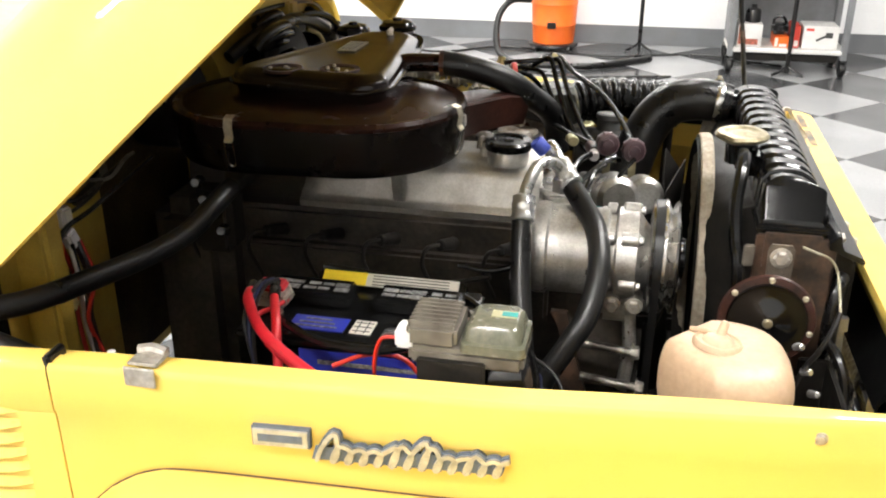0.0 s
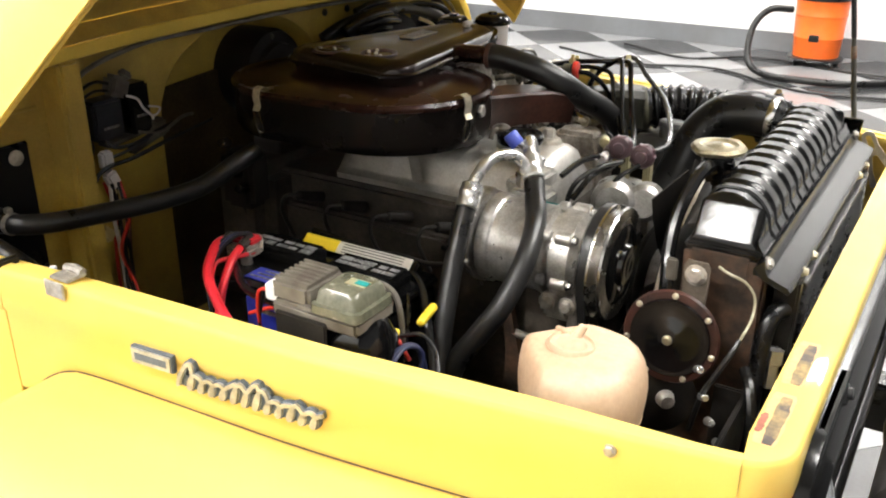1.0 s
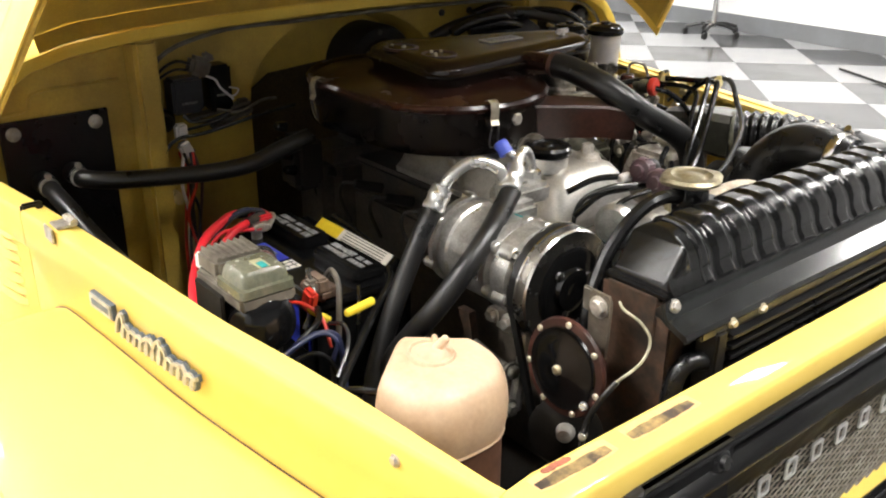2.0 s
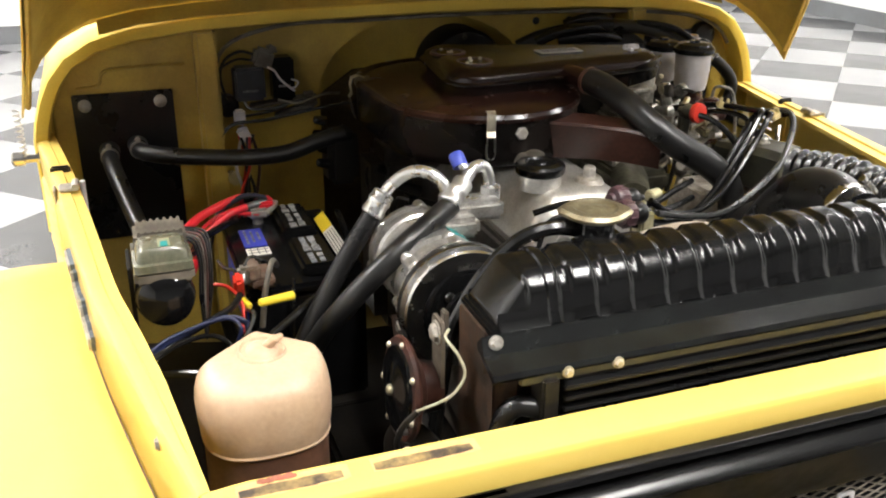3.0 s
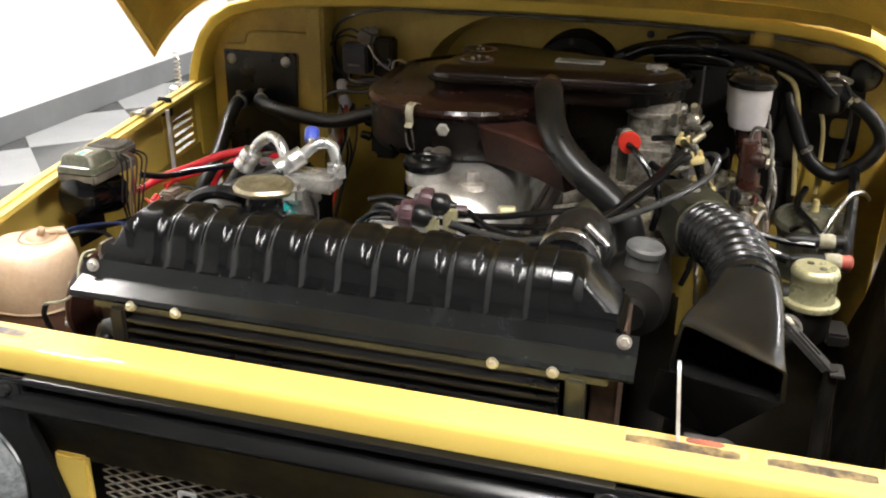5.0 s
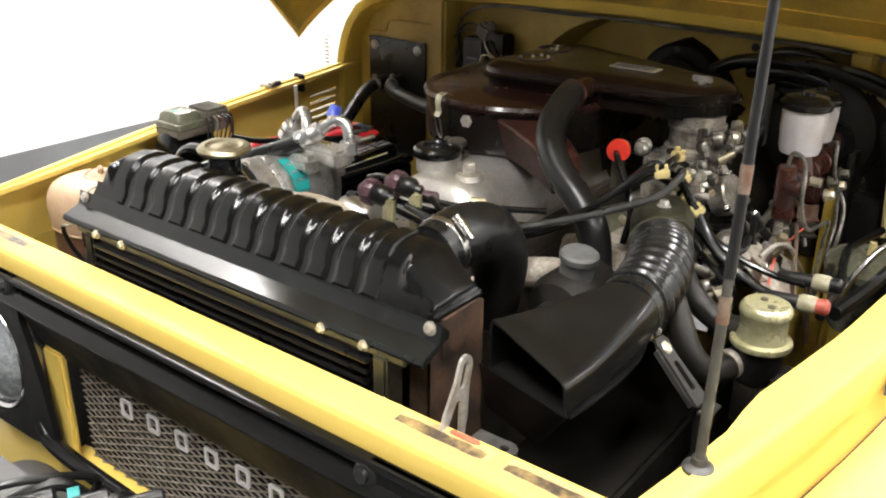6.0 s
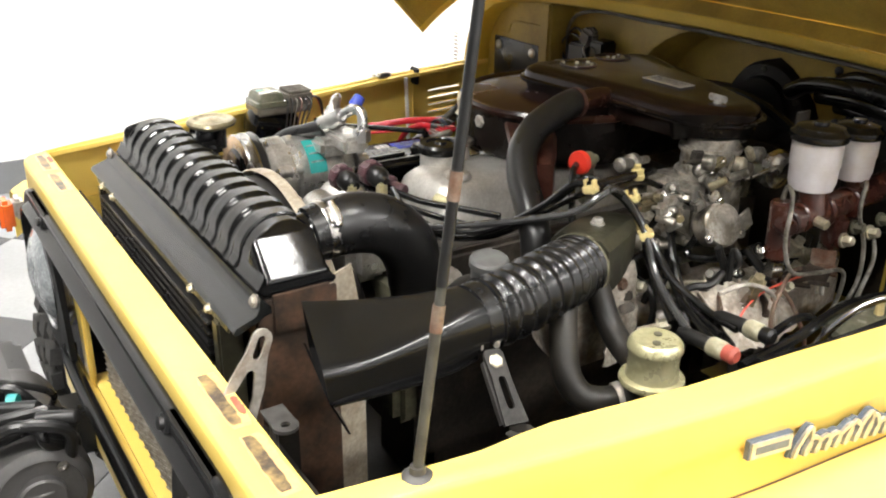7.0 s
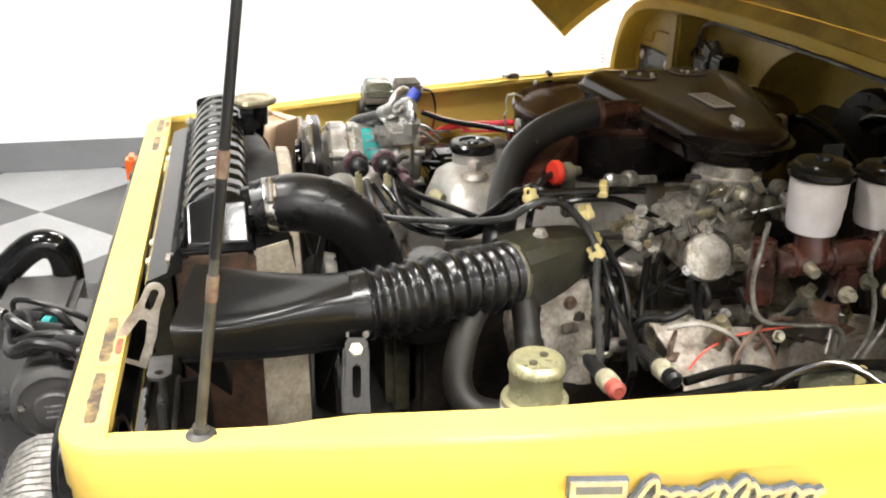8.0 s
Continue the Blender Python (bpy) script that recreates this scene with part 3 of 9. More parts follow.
part("firewall", bm, YELLOW_SHADED, car, "firewall sheet in yellow darkened for shade")
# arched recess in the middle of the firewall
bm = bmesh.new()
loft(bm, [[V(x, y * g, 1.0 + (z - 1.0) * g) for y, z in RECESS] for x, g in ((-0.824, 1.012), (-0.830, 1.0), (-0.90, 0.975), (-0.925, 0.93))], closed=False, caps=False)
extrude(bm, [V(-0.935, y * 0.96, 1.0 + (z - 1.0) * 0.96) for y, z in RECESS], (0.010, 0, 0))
part("firewall_recess", bm, YELLOW_SHADED, car, "arched recess pressed into the firewall")
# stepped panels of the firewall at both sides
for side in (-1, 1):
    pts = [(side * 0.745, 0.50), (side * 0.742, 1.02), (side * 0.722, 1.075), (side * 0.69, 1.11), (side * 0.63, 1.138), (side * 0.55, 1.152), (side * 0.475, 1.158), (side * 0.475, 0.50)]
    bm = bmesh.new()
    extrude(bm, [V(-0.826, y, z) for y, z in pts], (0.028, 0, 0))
    part("firewall_step", bm, YELLOW_SHADED, car)
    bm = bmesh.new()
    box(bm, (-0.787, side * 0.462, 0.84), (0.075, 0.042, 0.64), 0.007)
    part("post", bm, YELLOW_SHADED, car, "vertical folded stiffener of the firewall")
# pressed beads on the step panel and a thin conduit below the lip
bm = bmesh.new()
tube(bm, [V(-0.797, -0.70, 1.055), V(-0.797, -0.66, 1.06), V(-0.797, -0.645, 1.085), V(-0.797, -0.58, 1.09), V(-0.797, -0.50, 1.09)], 0.003, 8)
part("pressed_bead", bm, YELLOW_SHADED, car)
bm = bmesh.new()
under_lip = [V(-0.768, y, z) for y, z in arch_points(CW, CB, CT, 0.036)]
tube(bm, [V(-0.80, -0.44, 0.95), V(-0.80, -0.435, 1.10)] + [p for p in under_lip if -0.42 < p.y < 0.73], 0.0042, 8)
part("conduit", bm, BROWN_GREY, car, "thin painted cable conduit under the cowl edge")
for y, z in ((0.25, 1.13), (0.33, 1.128), (0.43, 1.12)):
    bm = bmesh.new()
    lathe(bm, (-0.826, y, z), (1, 0, 0), [(0.008, 0), (0.008, 0.004), (0.005, 0.006)], 12)
    part("grommet", bm, RUBBER, car, "small dark grommet")

# hood, hinged at the cowl and lifted
HOOD_ANGLE, HX, HZ = 44.5, -0.782, 1.193


def lifted(p):
    c, s = math.cos(radians(HOOD_ANGLE)), math.sin(radians(HOOD_ANGLE))
    dx, dz = p[0] - HX, p[2] - HZ
    return V(HX + dx * c - dz * s, p[1], HZ + dx * s + dz * c)


def edge_cut(x):
    """How much higher the hood's left edge ends than the right one."""
    return lerps([(-0.765, 0.0), (-0.60, 0.045), (-0.45, 0.085), (-0.30, 0.105), (0.40, 0.105)], x)


RISE = [(b, a) for a, b in ARCH]


def hood_points(w, zb, zt, x):
    """The hood's arch; its left half starts higher by the cut and stands a little narrower."""
    pts = arch_points(w, zb, zt)
    c = edge_cut(x) / (zt - zb)
    row = []
    for y, z in pts:
        if y > 1e-6:
            b = c + (z - zb) / (zt - zb) * (1 - c)
            y, z = w * 0.97 * lerps(RISE, b), zb + (zt - zb) * b
        row.append((y, z))
    return row


bm = bmesh.new()
rings = []
for k in range(13):
    x = -0.765 + 1.125 * k / 12
    f = k / 12
    rings.append([lifted((x, y, z)) for y, z in hood_points(half_width(x) + 0.006, sill(x) + 0.002, 1.203 - 0.115 * f ** 1.4, x)])
x = 0.372
rings.append([lifted((x, y * 0.985, z)) for y, z in arch_points(half_width(0.345), sill(x) + 0.004, 1.062)])
rings.append([lifted((x + 0.004, y * 0.9, min(z, 0.985))) for y, z in arch_points(half_width(0.345), sill(x) + 0.004, 1.062)])
loft(bm, rings, closed=False)
thick(bm, 0.0025)
hood = part("hood", bm, YELLOW, car, "open yellow hood")
for side in (-1, 1):
    bm = bmesh.new()
    pts = [lifted((x, side * half_width(x) - 0.004 * side if side < 0 else hood_points(half_width(x) - 0.004, sill(x) + 0.006, 1.195 - 0.115 * max(0.0, (x + 0.765) / 1.125) ** 1.4, x)[-1][0], sill(x) + 0.006 + (edge_cut(x) if side > 0 else 0))) for x in [-0.74 + 1.08 * k / 10 for k in range(11)]]
    tube(bm, pts, 0.005, 8, 3)
    part("hem", bm, YELLOW_SHADED, hood)
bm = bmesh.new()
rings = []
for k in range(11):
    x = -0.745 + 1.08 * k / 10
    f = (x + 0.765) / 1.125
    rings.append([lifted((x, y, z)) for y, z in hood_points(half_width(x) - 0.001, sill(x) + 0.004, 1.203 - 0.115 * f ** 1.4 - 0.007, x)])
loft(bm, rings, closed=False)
part("lining", bm, YELLOW_SHADED, hood, "underside in yellow darkened for shade")
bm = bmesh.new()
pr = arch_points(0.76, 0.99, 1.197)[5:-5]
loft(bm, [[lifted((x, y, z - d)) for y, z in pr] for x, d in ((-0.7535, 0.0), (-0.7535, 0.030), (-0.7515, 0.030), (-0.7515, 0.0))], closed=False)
part("rear_flange", bm, YELLOW_SHADED, hood, "folded rear flange of the hood")
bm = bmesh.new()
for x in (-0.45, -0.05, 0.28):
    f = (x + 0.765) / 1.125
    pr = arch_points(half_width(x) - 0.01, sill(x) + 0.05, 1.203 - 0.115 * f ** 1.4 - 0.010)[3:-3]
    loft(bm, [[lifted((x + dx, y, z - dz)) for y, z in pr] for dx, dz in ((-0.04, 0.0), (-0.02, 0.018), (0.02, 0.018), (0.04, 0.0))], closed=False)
part("brace", bm, YELLOW_SHADED, hood, "pressed brace under the hood")

# spring catch on the right cowl side, latch plates on the sills
catch = part("catch_spring", tube(bmesh.new(), [V(-0.735 + 0.006 * math.cos(k * 1.05), -0.80 + 0.006 * math.sin(k * 1.05), 0.955 + k * 0.0016) for k in range(54)], 0.0016, 5, 2), GREY_STEEL, car, "coil spring of the hood catch")
bm = bmesh.new()
hexbolt(bm, (-0.735, -0.775, 0.95), (0, -1, 0), 0.008, 0.045)
lathe(bm, (-0.735, -0.80, 0.95), (0, -1, 0), [(0.013, 0), (0.013, 0.018), (0.009, 0.022)], 16)
part("bolt", bm, STEEL, car)
for side in (-1, 1):
    x = -0.470
    y = side * (half_width(x) - 0.004)
    z = sill(x)
    bm = bmesh.new()
    box(bm, (x, y - side * 0.012, z + 0.003), (0.034, 0.030, 0.004), 0.0015)
    box(bm, (x, y + side * 0.0095, z - 0.007), (0.034, 0.003, 0.022), 0.001)
    tube(bm, [V(x - 0.015, y - side * 0.022, z + 0.006), V(x, y - side * 0.022, z + 0.009), V(x + 0.015, y - side * 0.022, z + 0.006)], 0.006, 8)
    part("latch_plate", bm, GREY_STEEL, car, "grey steel hood latch plate on the sill")
    bm = bmesh.new()
    box(bm, (-0.5695, side * (half_width(-0.5695) - 0.014), sill(-0.57) - 0.014), (0.010, 0.032, 0.042), 0.003)
    part("notch_rubber", bm, RUBBER, car, "dark rubber in the panel gap")
# bright slit of light between the panels, drawn as a white stick
bm = bmesh.new()
rod(bm, (-0.525, -0.700, 0.965), (-0.535, -0.705, 0.80), 0.0045, 0.0045, 10)
part("rod", bm, CARD_WHITE, car, "white stick standing in for light through the panel gap")
bm = bmesh.new()
hexbolt(bm, (0.203, -(half_width(0.203) + 0.003), 0.920), (0, -1, 0), 0.0055, 0.004)
part("screw", bm, GREY_STEEL, car)

# fender badges: a small framed plate and a flowing script shape, unlettered
for side in (-1, 1):
    badge = None
    x_of = (lambda s: -0.360 + s) if side < 0 else (lambda s: -0.113 - s)
    z0, drop = (0.905, -0.030) if side < 0 else (0.897, -0.050)
    bm = bmesh.new()
    zz = lambda s: z0 + drop * s

    def strip(bm, pts, d0, d1):
        """An outline in (along, up), laid on the apron's curve."""
        loft(bm, [[V(x_of(s), side * (half_width(x_of(s)) + 0.0035 + d), zz(s) + u) for s, u in pts] for d in (d0, d1)])
    strip(bm, [(0.002, -0.012), (0.062, -0.012), (0.062, 0.011), (0.002, 0.011)], 0.0, 0.006)
    badge = part("badge", bm, BADGE_SHADE, car, "blue-grey badge with bright raised script shape")
    bm = bmesh.new()
    strip(bm, [(0.004, -0.010), (0.060, -0.010), (0.060, 0.009), (0.004, 0.009)], 0.0058, 0.0085)
    part("badge_face", bm, BADGE, badge)
    bm = bmesh.new()
    strip(bm, [(0.009, -0.005), (0.055, -0.005), (0.055, 0.004), (0.009, 0.004)], 0.0083, 0.0089)
    part("bar", bm, BADGE_SHADE, badge)
    # script: one flowing unlettered squiggle of loops, tall at its start and middle
    def rise(s):
        return 0.018 + 0.016 * math.exp(-((s - 0.076) / 0.010) ** 2) + 0.012 * math.exp(-((s - 0.146) / 0.007) ** 2) + 0.016 * math.exp(-((s - 0.172) / 0.012) ** 2) + 0.007 * math.exp(-((s - 0.222) / 0.005) ** 2)

    squiggle = []
    for k in range(241):
        f = k / 240
        turn = f * math.tau * 12.5
        s = 0.070 + 0.188 * f - 0.0052 * math.sin(turn)
        u = rise(s) * (0.5 - 0.5 * math.cos(turn))
        squiggle.append(Vector((s + 0.32 * u, -0.024 + u)))
    for d0, d1, grow, nm, material in ((0.0, 0.005, 0.0020, "script_back", BADGE_SHADE), (0.0048, 0.0085, 0.0, "script_face", BADGE)):
        bm = bmesh.new()
        secs = []
        for k, p in enumerate(squiggle):
            d = (squiggle[min(k + 1, 240)] - squiggle[max(k - 1, 0)]).normalized()
            w = 0.0023 + grow
            a, b = p + Vector((-d.y, d.x)) * w, p - Vector((-d.y, d.x)) * w
            at = lambda q, e: V(x_of(q.x), side * (half_width(x_of(q.x)) + 0.0035 + e), zz(q.x) + q.y)
            secs.append([at(a, d0), at(b, d0), at(b, d1), at(a, d1)])
        loft(bm, secs)
        if grow:
            strip(bm, [(0.062, -0.025), (0.250, -0.025), (0.262, -0.008), (0.120, -0.006), (0.066, -0.010)], d0, d1 - 0.0012)
        part(nm, bm, material, badge)

# peeling stickers on the header
def sticker(y0, y1, x0, x1, material, label, high):
    random.seed(int(abs(y0) * 1000))
    n = 14
    a = [V(x0 + random.uniform(-0.0009, 0.0009) + 0.002 * (abs(k / n - 0.5) * 2) ** 8, y0 + (y1 - y0) * k / n, 0.9382) for k in range(n + 1)]
    b = [V(x1 + random.uniform(-0.0009, 0.0009) - 0.002 * (abs(k / n - 0.5) * 2) ** 8, y1 + (y0 - y1) * k / n, 0.9382) for k in range(n + 1)]
    bm = bmesh.new()
    extrude(bm, a + b, (0, 0, high))
    return part("sticker", bm, material, car, label)


for k, (y0, y1) in enumerate(((-0.575, -0.478), (-0.452, -0.352), (0.337, 0.448), (0.468, 0.568))):
    sticker(y0 - 0.002, y1 + 0.003, 0.3190, 0.3425, PEEL_PALE, "tan and pink glue residue of a sticker", 0.0003)
    sticker(y0, y1 - 0.004, 0.3275, 0.3405, PEEL, "dark worn remains of a sticker", 0.0008)
    if k in (0, 2):
        c = (y0 + y1) / 2 + (0.020 if k == 2 else -0.012)
        sticker(c - 0.019, c + 0.017, 0.3175, 0.3245, PEEL_RED, "faded red edge of a sticker", 0.0011)

# black grille surround with headlamps and wire grille
ring = lambda y, z, r, n=40: [(0.366, y + r * math.cos(k * math.tau / n), z + r * math.sin(k * math.tau / n)) for k in range(n)]
for side in (-1, 1):
    bm = bmesh.new()
    pts = [(side * 0.292, 0.640), (side * 0.36, 0.628), (side * 0.46, 0.625)] + [(side * (0.46 + 0.105 * math.sin(radians(a))), 0.73 - 0.105 * math.cos(radians(a))) for a in (25, 50, 75, 90)] + \
          [(side * (0.47 + 0.095 * math.cos(radians(a))), 0.812 + 0.095 * math.sin(radians(a))) for a in (0, 22, 45, 68, 90)] + [(side * 0.334, 0.907), (side * 0.334, 0.84), (side * 0.320, 0.80), (side * 0.303, 0.74), (side * 0.292, 0.66)]
    plate(bm, [[V(0.366, y, z) for y, z in pts], [V(*p) for p in ring(side * 0.455, 0.755, 0.104)]], (0.010, 0, 0))
    part("lamp_surround", bm, MATT_BLACK, car, "satin black headlamp surround")
bm = bmesh.new()
secs = []
for y in [-0.335 + 0.67 * k / 10 for k in range(11)]:
    secs.append([V(x, y, z) for x, z in ((0.362, 0.870), (0.380, 0.868), (0.3725, 0.855), (0.350, 0.800), (0.340, 0.778), (0.335, 0.778), (0.345, 0.800), (0.362, 0.862))])
loft(bm, secs)
part("surround_top", bm, MATT_BLACK, car, "satin black sloped top of the grille surround")
# raised double border that runs round the surround
edge = [(-0.562, 0.72, -1, 0), (-0.562, 0.75, -1, 0), (-0.562, 0.78, -1, 0)]
for k in range(9):
    a = radians(180 - 90 * k / 8)
    edge.append((-0.475 + 0.087 * math.cos(a), 0.820 + 0.087 * math.sin(a), math.cos(a), math.sin(a)))
edge += [(-0.475 + 0.95 * k / 8, 0.907, 0, 1) for k in range(1, 8)]
for k in range(9):
    a = radians(90 - 90 * k / 8)
    edge.append((0.475 + 0.087 * math.cos(a), 0.820 + 0.087 * math.sin(a), math.cos(a), math.sin(a)))
edge += [(0.562, 0.78, 1, 0), (0.562, 0.75, 1, 0), (0.562, 0.72, 1, 0)]
BORDER = [(0.0, 0.360), (0.0, 0.372), (0.001, 0.3755), (0.004, 0.377), (0.008, 0.377), (0.0095, 0.3745), (0.0105, 0.366), (0.018, 0.366), (0.0195, 0.372), (0.029, 0.388), (0.032, 0.3895), (0.036, 0.388), (0.044, 0.376), (0.044, 0.360)]
bm = bmesh.new()
loft(bm, [[V(x, y - ny * d, z - nz * d) for d, x in BORDER] for y, z, ny, nz in edge])
part("surround_rim", bm, TRIM_BLACK, car, "satin black double lip of the grille surround")
bm = bmesh.new()
tube(bm, [V(0.370, -0.335, 0.665), V(0.374, -0.305, 0.645), V(0.375, -0.20, 0.636), V(0.375, 0.0, 0.634), V(0.375, 0.20, 0.636), V(0.374, 0.305, 0.645), V(0.370, 0.335, 0.665)], 0.0125, 14)
part("surround_bar", bm, TRIM_BLACK, car, "black lower bar of the grille surround")
for y in (-0.355, 0.33):
    bm = bmesh.new()
    lathe(bm, (0.374, y, 0.889), (1, 0, 0.2), [(0.015, -0.004), (0.015, 0.003), (0.011, 0.006), (0.008, 0.006), (0.007, 0.011), (0.0, 0.012)], 18)
    part("fastener", bm, BLACK_SATIN, car)
for side in (-1, 1):
    bm = bmesh.new()
    box(bm, (0.345, side * 0.310, 0.64), (0.012, 0.046, 0.30), 0.004)
    part("nose_panel", bm, YELLOW, car, "yellow nose sheet behind the surround")
bm = bmesh.new()
box(bm, (0.328, 0, 0.575), (0.04, 0.66, 0.05), 0.006)
box(bm, (0.352, 0, 0.535), (0.006, 1.12, 0.150), 0.002)
part("nose_sill", bm, YELLOW, car)
bm = bmesh.new()
for k in range(-23, 24):
    for s in (-1, 1):
        y0 = k * 0.0290
        a, b = V(0.322 + 0.001 * s, y0 - s * 0.23, 0.590), V(0.322 + 0.001 * s, y0 + s * 0.23, 0.775)
        # keep the strand inside the opening
        t0, t1 = 0.0, 1.0
        d = b.y - a.y
        for lim in (-0.287, 0.287):
            f = (lim - a.y) / d
            if (d > 0) == (lim < 0):
                t0 = max(t0, f)
            else:
                t1 = min(t1, f)
        if t1 - t0 > 0.02:
            p, q = a.lerp(b, t0), a.lerp(b, t1)
            rod(bm, p, q, 0.0015, seg=4)
tagged(part("grille_mesh", bm, MESH_STEEL, car, "brownish expanded metal grille"), kind="stuff")
bm = bmesh.new()
box(bm, (0.318, 0, 0.60), (0.004, 0.58, 0.02), 0.001)
box(bm, (0.318, 0, 0.77), (0.004, 0.58, 0.02), 0.001)
part("grille_frame", bm, BLACK_SATIN, car)
for k in range(6):
    bm = bmesh.new()
    y = -0.168 + 0.061 * k
    ring_ = lambda g: [V(0.3265, y + a, 0.737 + b) for a, b in round_rect(-0.0125 + g, -0.0145 + g, 0.0125 - g, 0.0145 - g, 0.004)]
    plate(bm, [ring_(0.0), ring_(0.0048)], (0.003, 0, 0))
    part("emblem_bar", bm, CARD_WHITE, car, "plain bright bar in place of a grille letter")
for side in (-1, 1):
    lampc = V(0.36, side * 0.455, 0.755)
    bm = bmesh.new()
    lathe(bm, lampc, (1, 0, 0), [(0.104, -0.03), (0.104, 0.012), (0.100, 0.018), (0.095, 0.014), (0.095, -0.03)], 40)
    hl = part("headlamp", bm, CHROME, car, "round headlamp with chrome rim")
    bm = bmesh.new()
    lathe(bm, lampc, (1, 0, 0), [(0.0, -0.07), (0.03, -0.066), (0.065, -0.045), (0.094, 0.004), (0.0915, 0.004), (0.063, -0.041), (0.028, -0.062), (0.0, -0.066)], 40)
    part("reflector", bm, LAMP_SILVER, hl, "silvered bowl")
    bm = bmesh.new()
    lathe(bm, lampc, (1, 0, 0), [(0.094, 0.006), (0.085, 0.018), (0.06, 0.030), (0.03, 0.036), (0.0, 0.038), (0.0, 0.034), (0.03, 0.032), (0.06, 0.026), (0.085, 0.014), (0.092, 0.004)], 40)
    ob = part("lens", bm, LENS_FACE, hl, "pale fluted glass lens")
    for k in range(-7, 8):
        bm = bmesh.new()
        r = math.sqrt(max(0.0, 0.088 ** 2 - (k * 0.0115) ** 2))
        x = 0.36 + 0.037 - 0.030 * (k * 0.0115 / 0.09) ** 2
        pts = []
        for f in (-1, -0.6, -0.2, 0.2, 0.6, 1):
            zz_ = r * f * 0.96
            rad = math.hypot(k * 0.0115, zz_) / 0.094
            pts.append(V(0.36 + 0.038 - 0.030 * rad ** 2.2, side * 0.455 + k * 0.0115, 0.755 + zz_))
        tube(bm, pts, 0.0022, 5, 2)
        part("flute", bm, LENS_FACE, hl)

# turn signal at the right front corner
bm = bmesh.new()
box(bm, (0.384, -0.588, 0.842), (0.02, 0.04, 0.040), 0.006)
ts = part("turn_signal", bm, GREY_STEEL, car, "grey turn signal housing")
bm = bmesh.new()
box(bm, (0.406, -0.588, 0.832), (0.026, 0.046, 0.060), 0.008)
part("lens", bm, ORANGE_LENS, ts, "orange lens")

# wheels
def wheel(side):
    c = V(-0.03, side * 0.815, 0.385)
    bm = bmesh.new()
    lathe(bm, c + V(0, -0.115, 0), (0, 1, 0), [(0.20, 0.0), (0.30, -0.004), (0.355, 0.012), (0.378, 0.03), (0.383, 0.07), (0.385, 0.115), (0.383, 0.16), (0.378, 0.20), (0.355, 0.218), (0.30, 0.234), (0.20, 0.23)], 56)
    for k in range(40):
        a = k * math.tau / 40
        for off, w in ((-0.075, 0.05), (0.0, 0.05), (0.075, 0.05)):
            aa = a + (0.5 * math.tau / 40 if off == 0 else 0)
            m = Matrix.Rotation(-aa, 4, "Y")
            box(bm, c + V(0.384 * math.cos(aa), off, 0.384 * math.sin(aa)), (0.024, w, 0.040), 0.0, m)
    w_ = part("wheel", bm, TYRE, car, "off-road tyre with blocky tread")
    bm = bmesh.new()
    lathe(bm, c + V(0, -0.08, 0), (0, 1, 0), [(0.03, 0.03), (0.16, 0.02), (0.19, 0.0), (0.205, 0.0), (0.205, 0.16), (0.19, 0.16), (0.16, 0.14), (0.03, 0.13)], 40)
    part("rim", bm, BADGE, w_)


wheel(-1)
wheel(1)

# antenna on the left sill
bm = bmesh.new()
lathe(bm, (0.226, 0.609, 0.938), (0, 0, 1), [(0.0150, 0), (0.0150, 0.0035), (0.0120, 0.0065), (0.0080, 0.0075), (0.0072, 0.014)], 20)
ant = part("antenna", bm, ANTENNA_GREY, car, "weathered whip antenna on the sill")
bm = bmesh.new()
lathe(bm, (0.243, 0.615, 0.9372), (0, 0, 1), [(0.0055, 0), (0.0055, 0.0014), (0.0, 0.0014)], 14)
part("hole_plug", bm, RUBBER, ant, "small dark hole plug")
ANT = [V(0.226, 0.609, 0.948), V(0.160, 0.592, 1.36), V(0.113, 0.580, 1.66)]
bm = bmesh.new()
rod(bm, ANT[0], ANT[0].lerp(ANT[1], 0.38), 0.0052, 0.005, 12)
rod(bm, ANT[0].lerp(ANT[1], 0.36), ANT[1], 0.0045, 0.0043, 12)
rod(bm, ANT[1], ANT[2], 0.0038, 0.0034, 12)
part("mast", bm, MAST, ant)
bm = bmesh.new()
rod(bm, ANT[0].lerp(ANT[1], 0.42), ANT[0].lerp(ANT[1], 1.0), 0.0052, 0.0048, 12)
part("sleeve", bm, BLACK_SATIN, ant)
for k in (0.32, 0.60):
    bm = bmesh.new()
    rod(bm, ANT[0].lerp(ANT[1], k), ANT[0].lerp(ANT[1], k + 0.06), 0.0057, 0.0057, 12)
    part("collar", bm, RUSTY_STEEL, ant)

# ---- engine bay: radiator, fan, engine, compressor ----
rad = thing("radiator", (0.21, 0.01, 0.55), "black ribbed-tank radiator with brass-coloured cap", "radiator")
RX0, RX1, RY0, RY1 = 0.166, 0.248, -0.295, 0.312


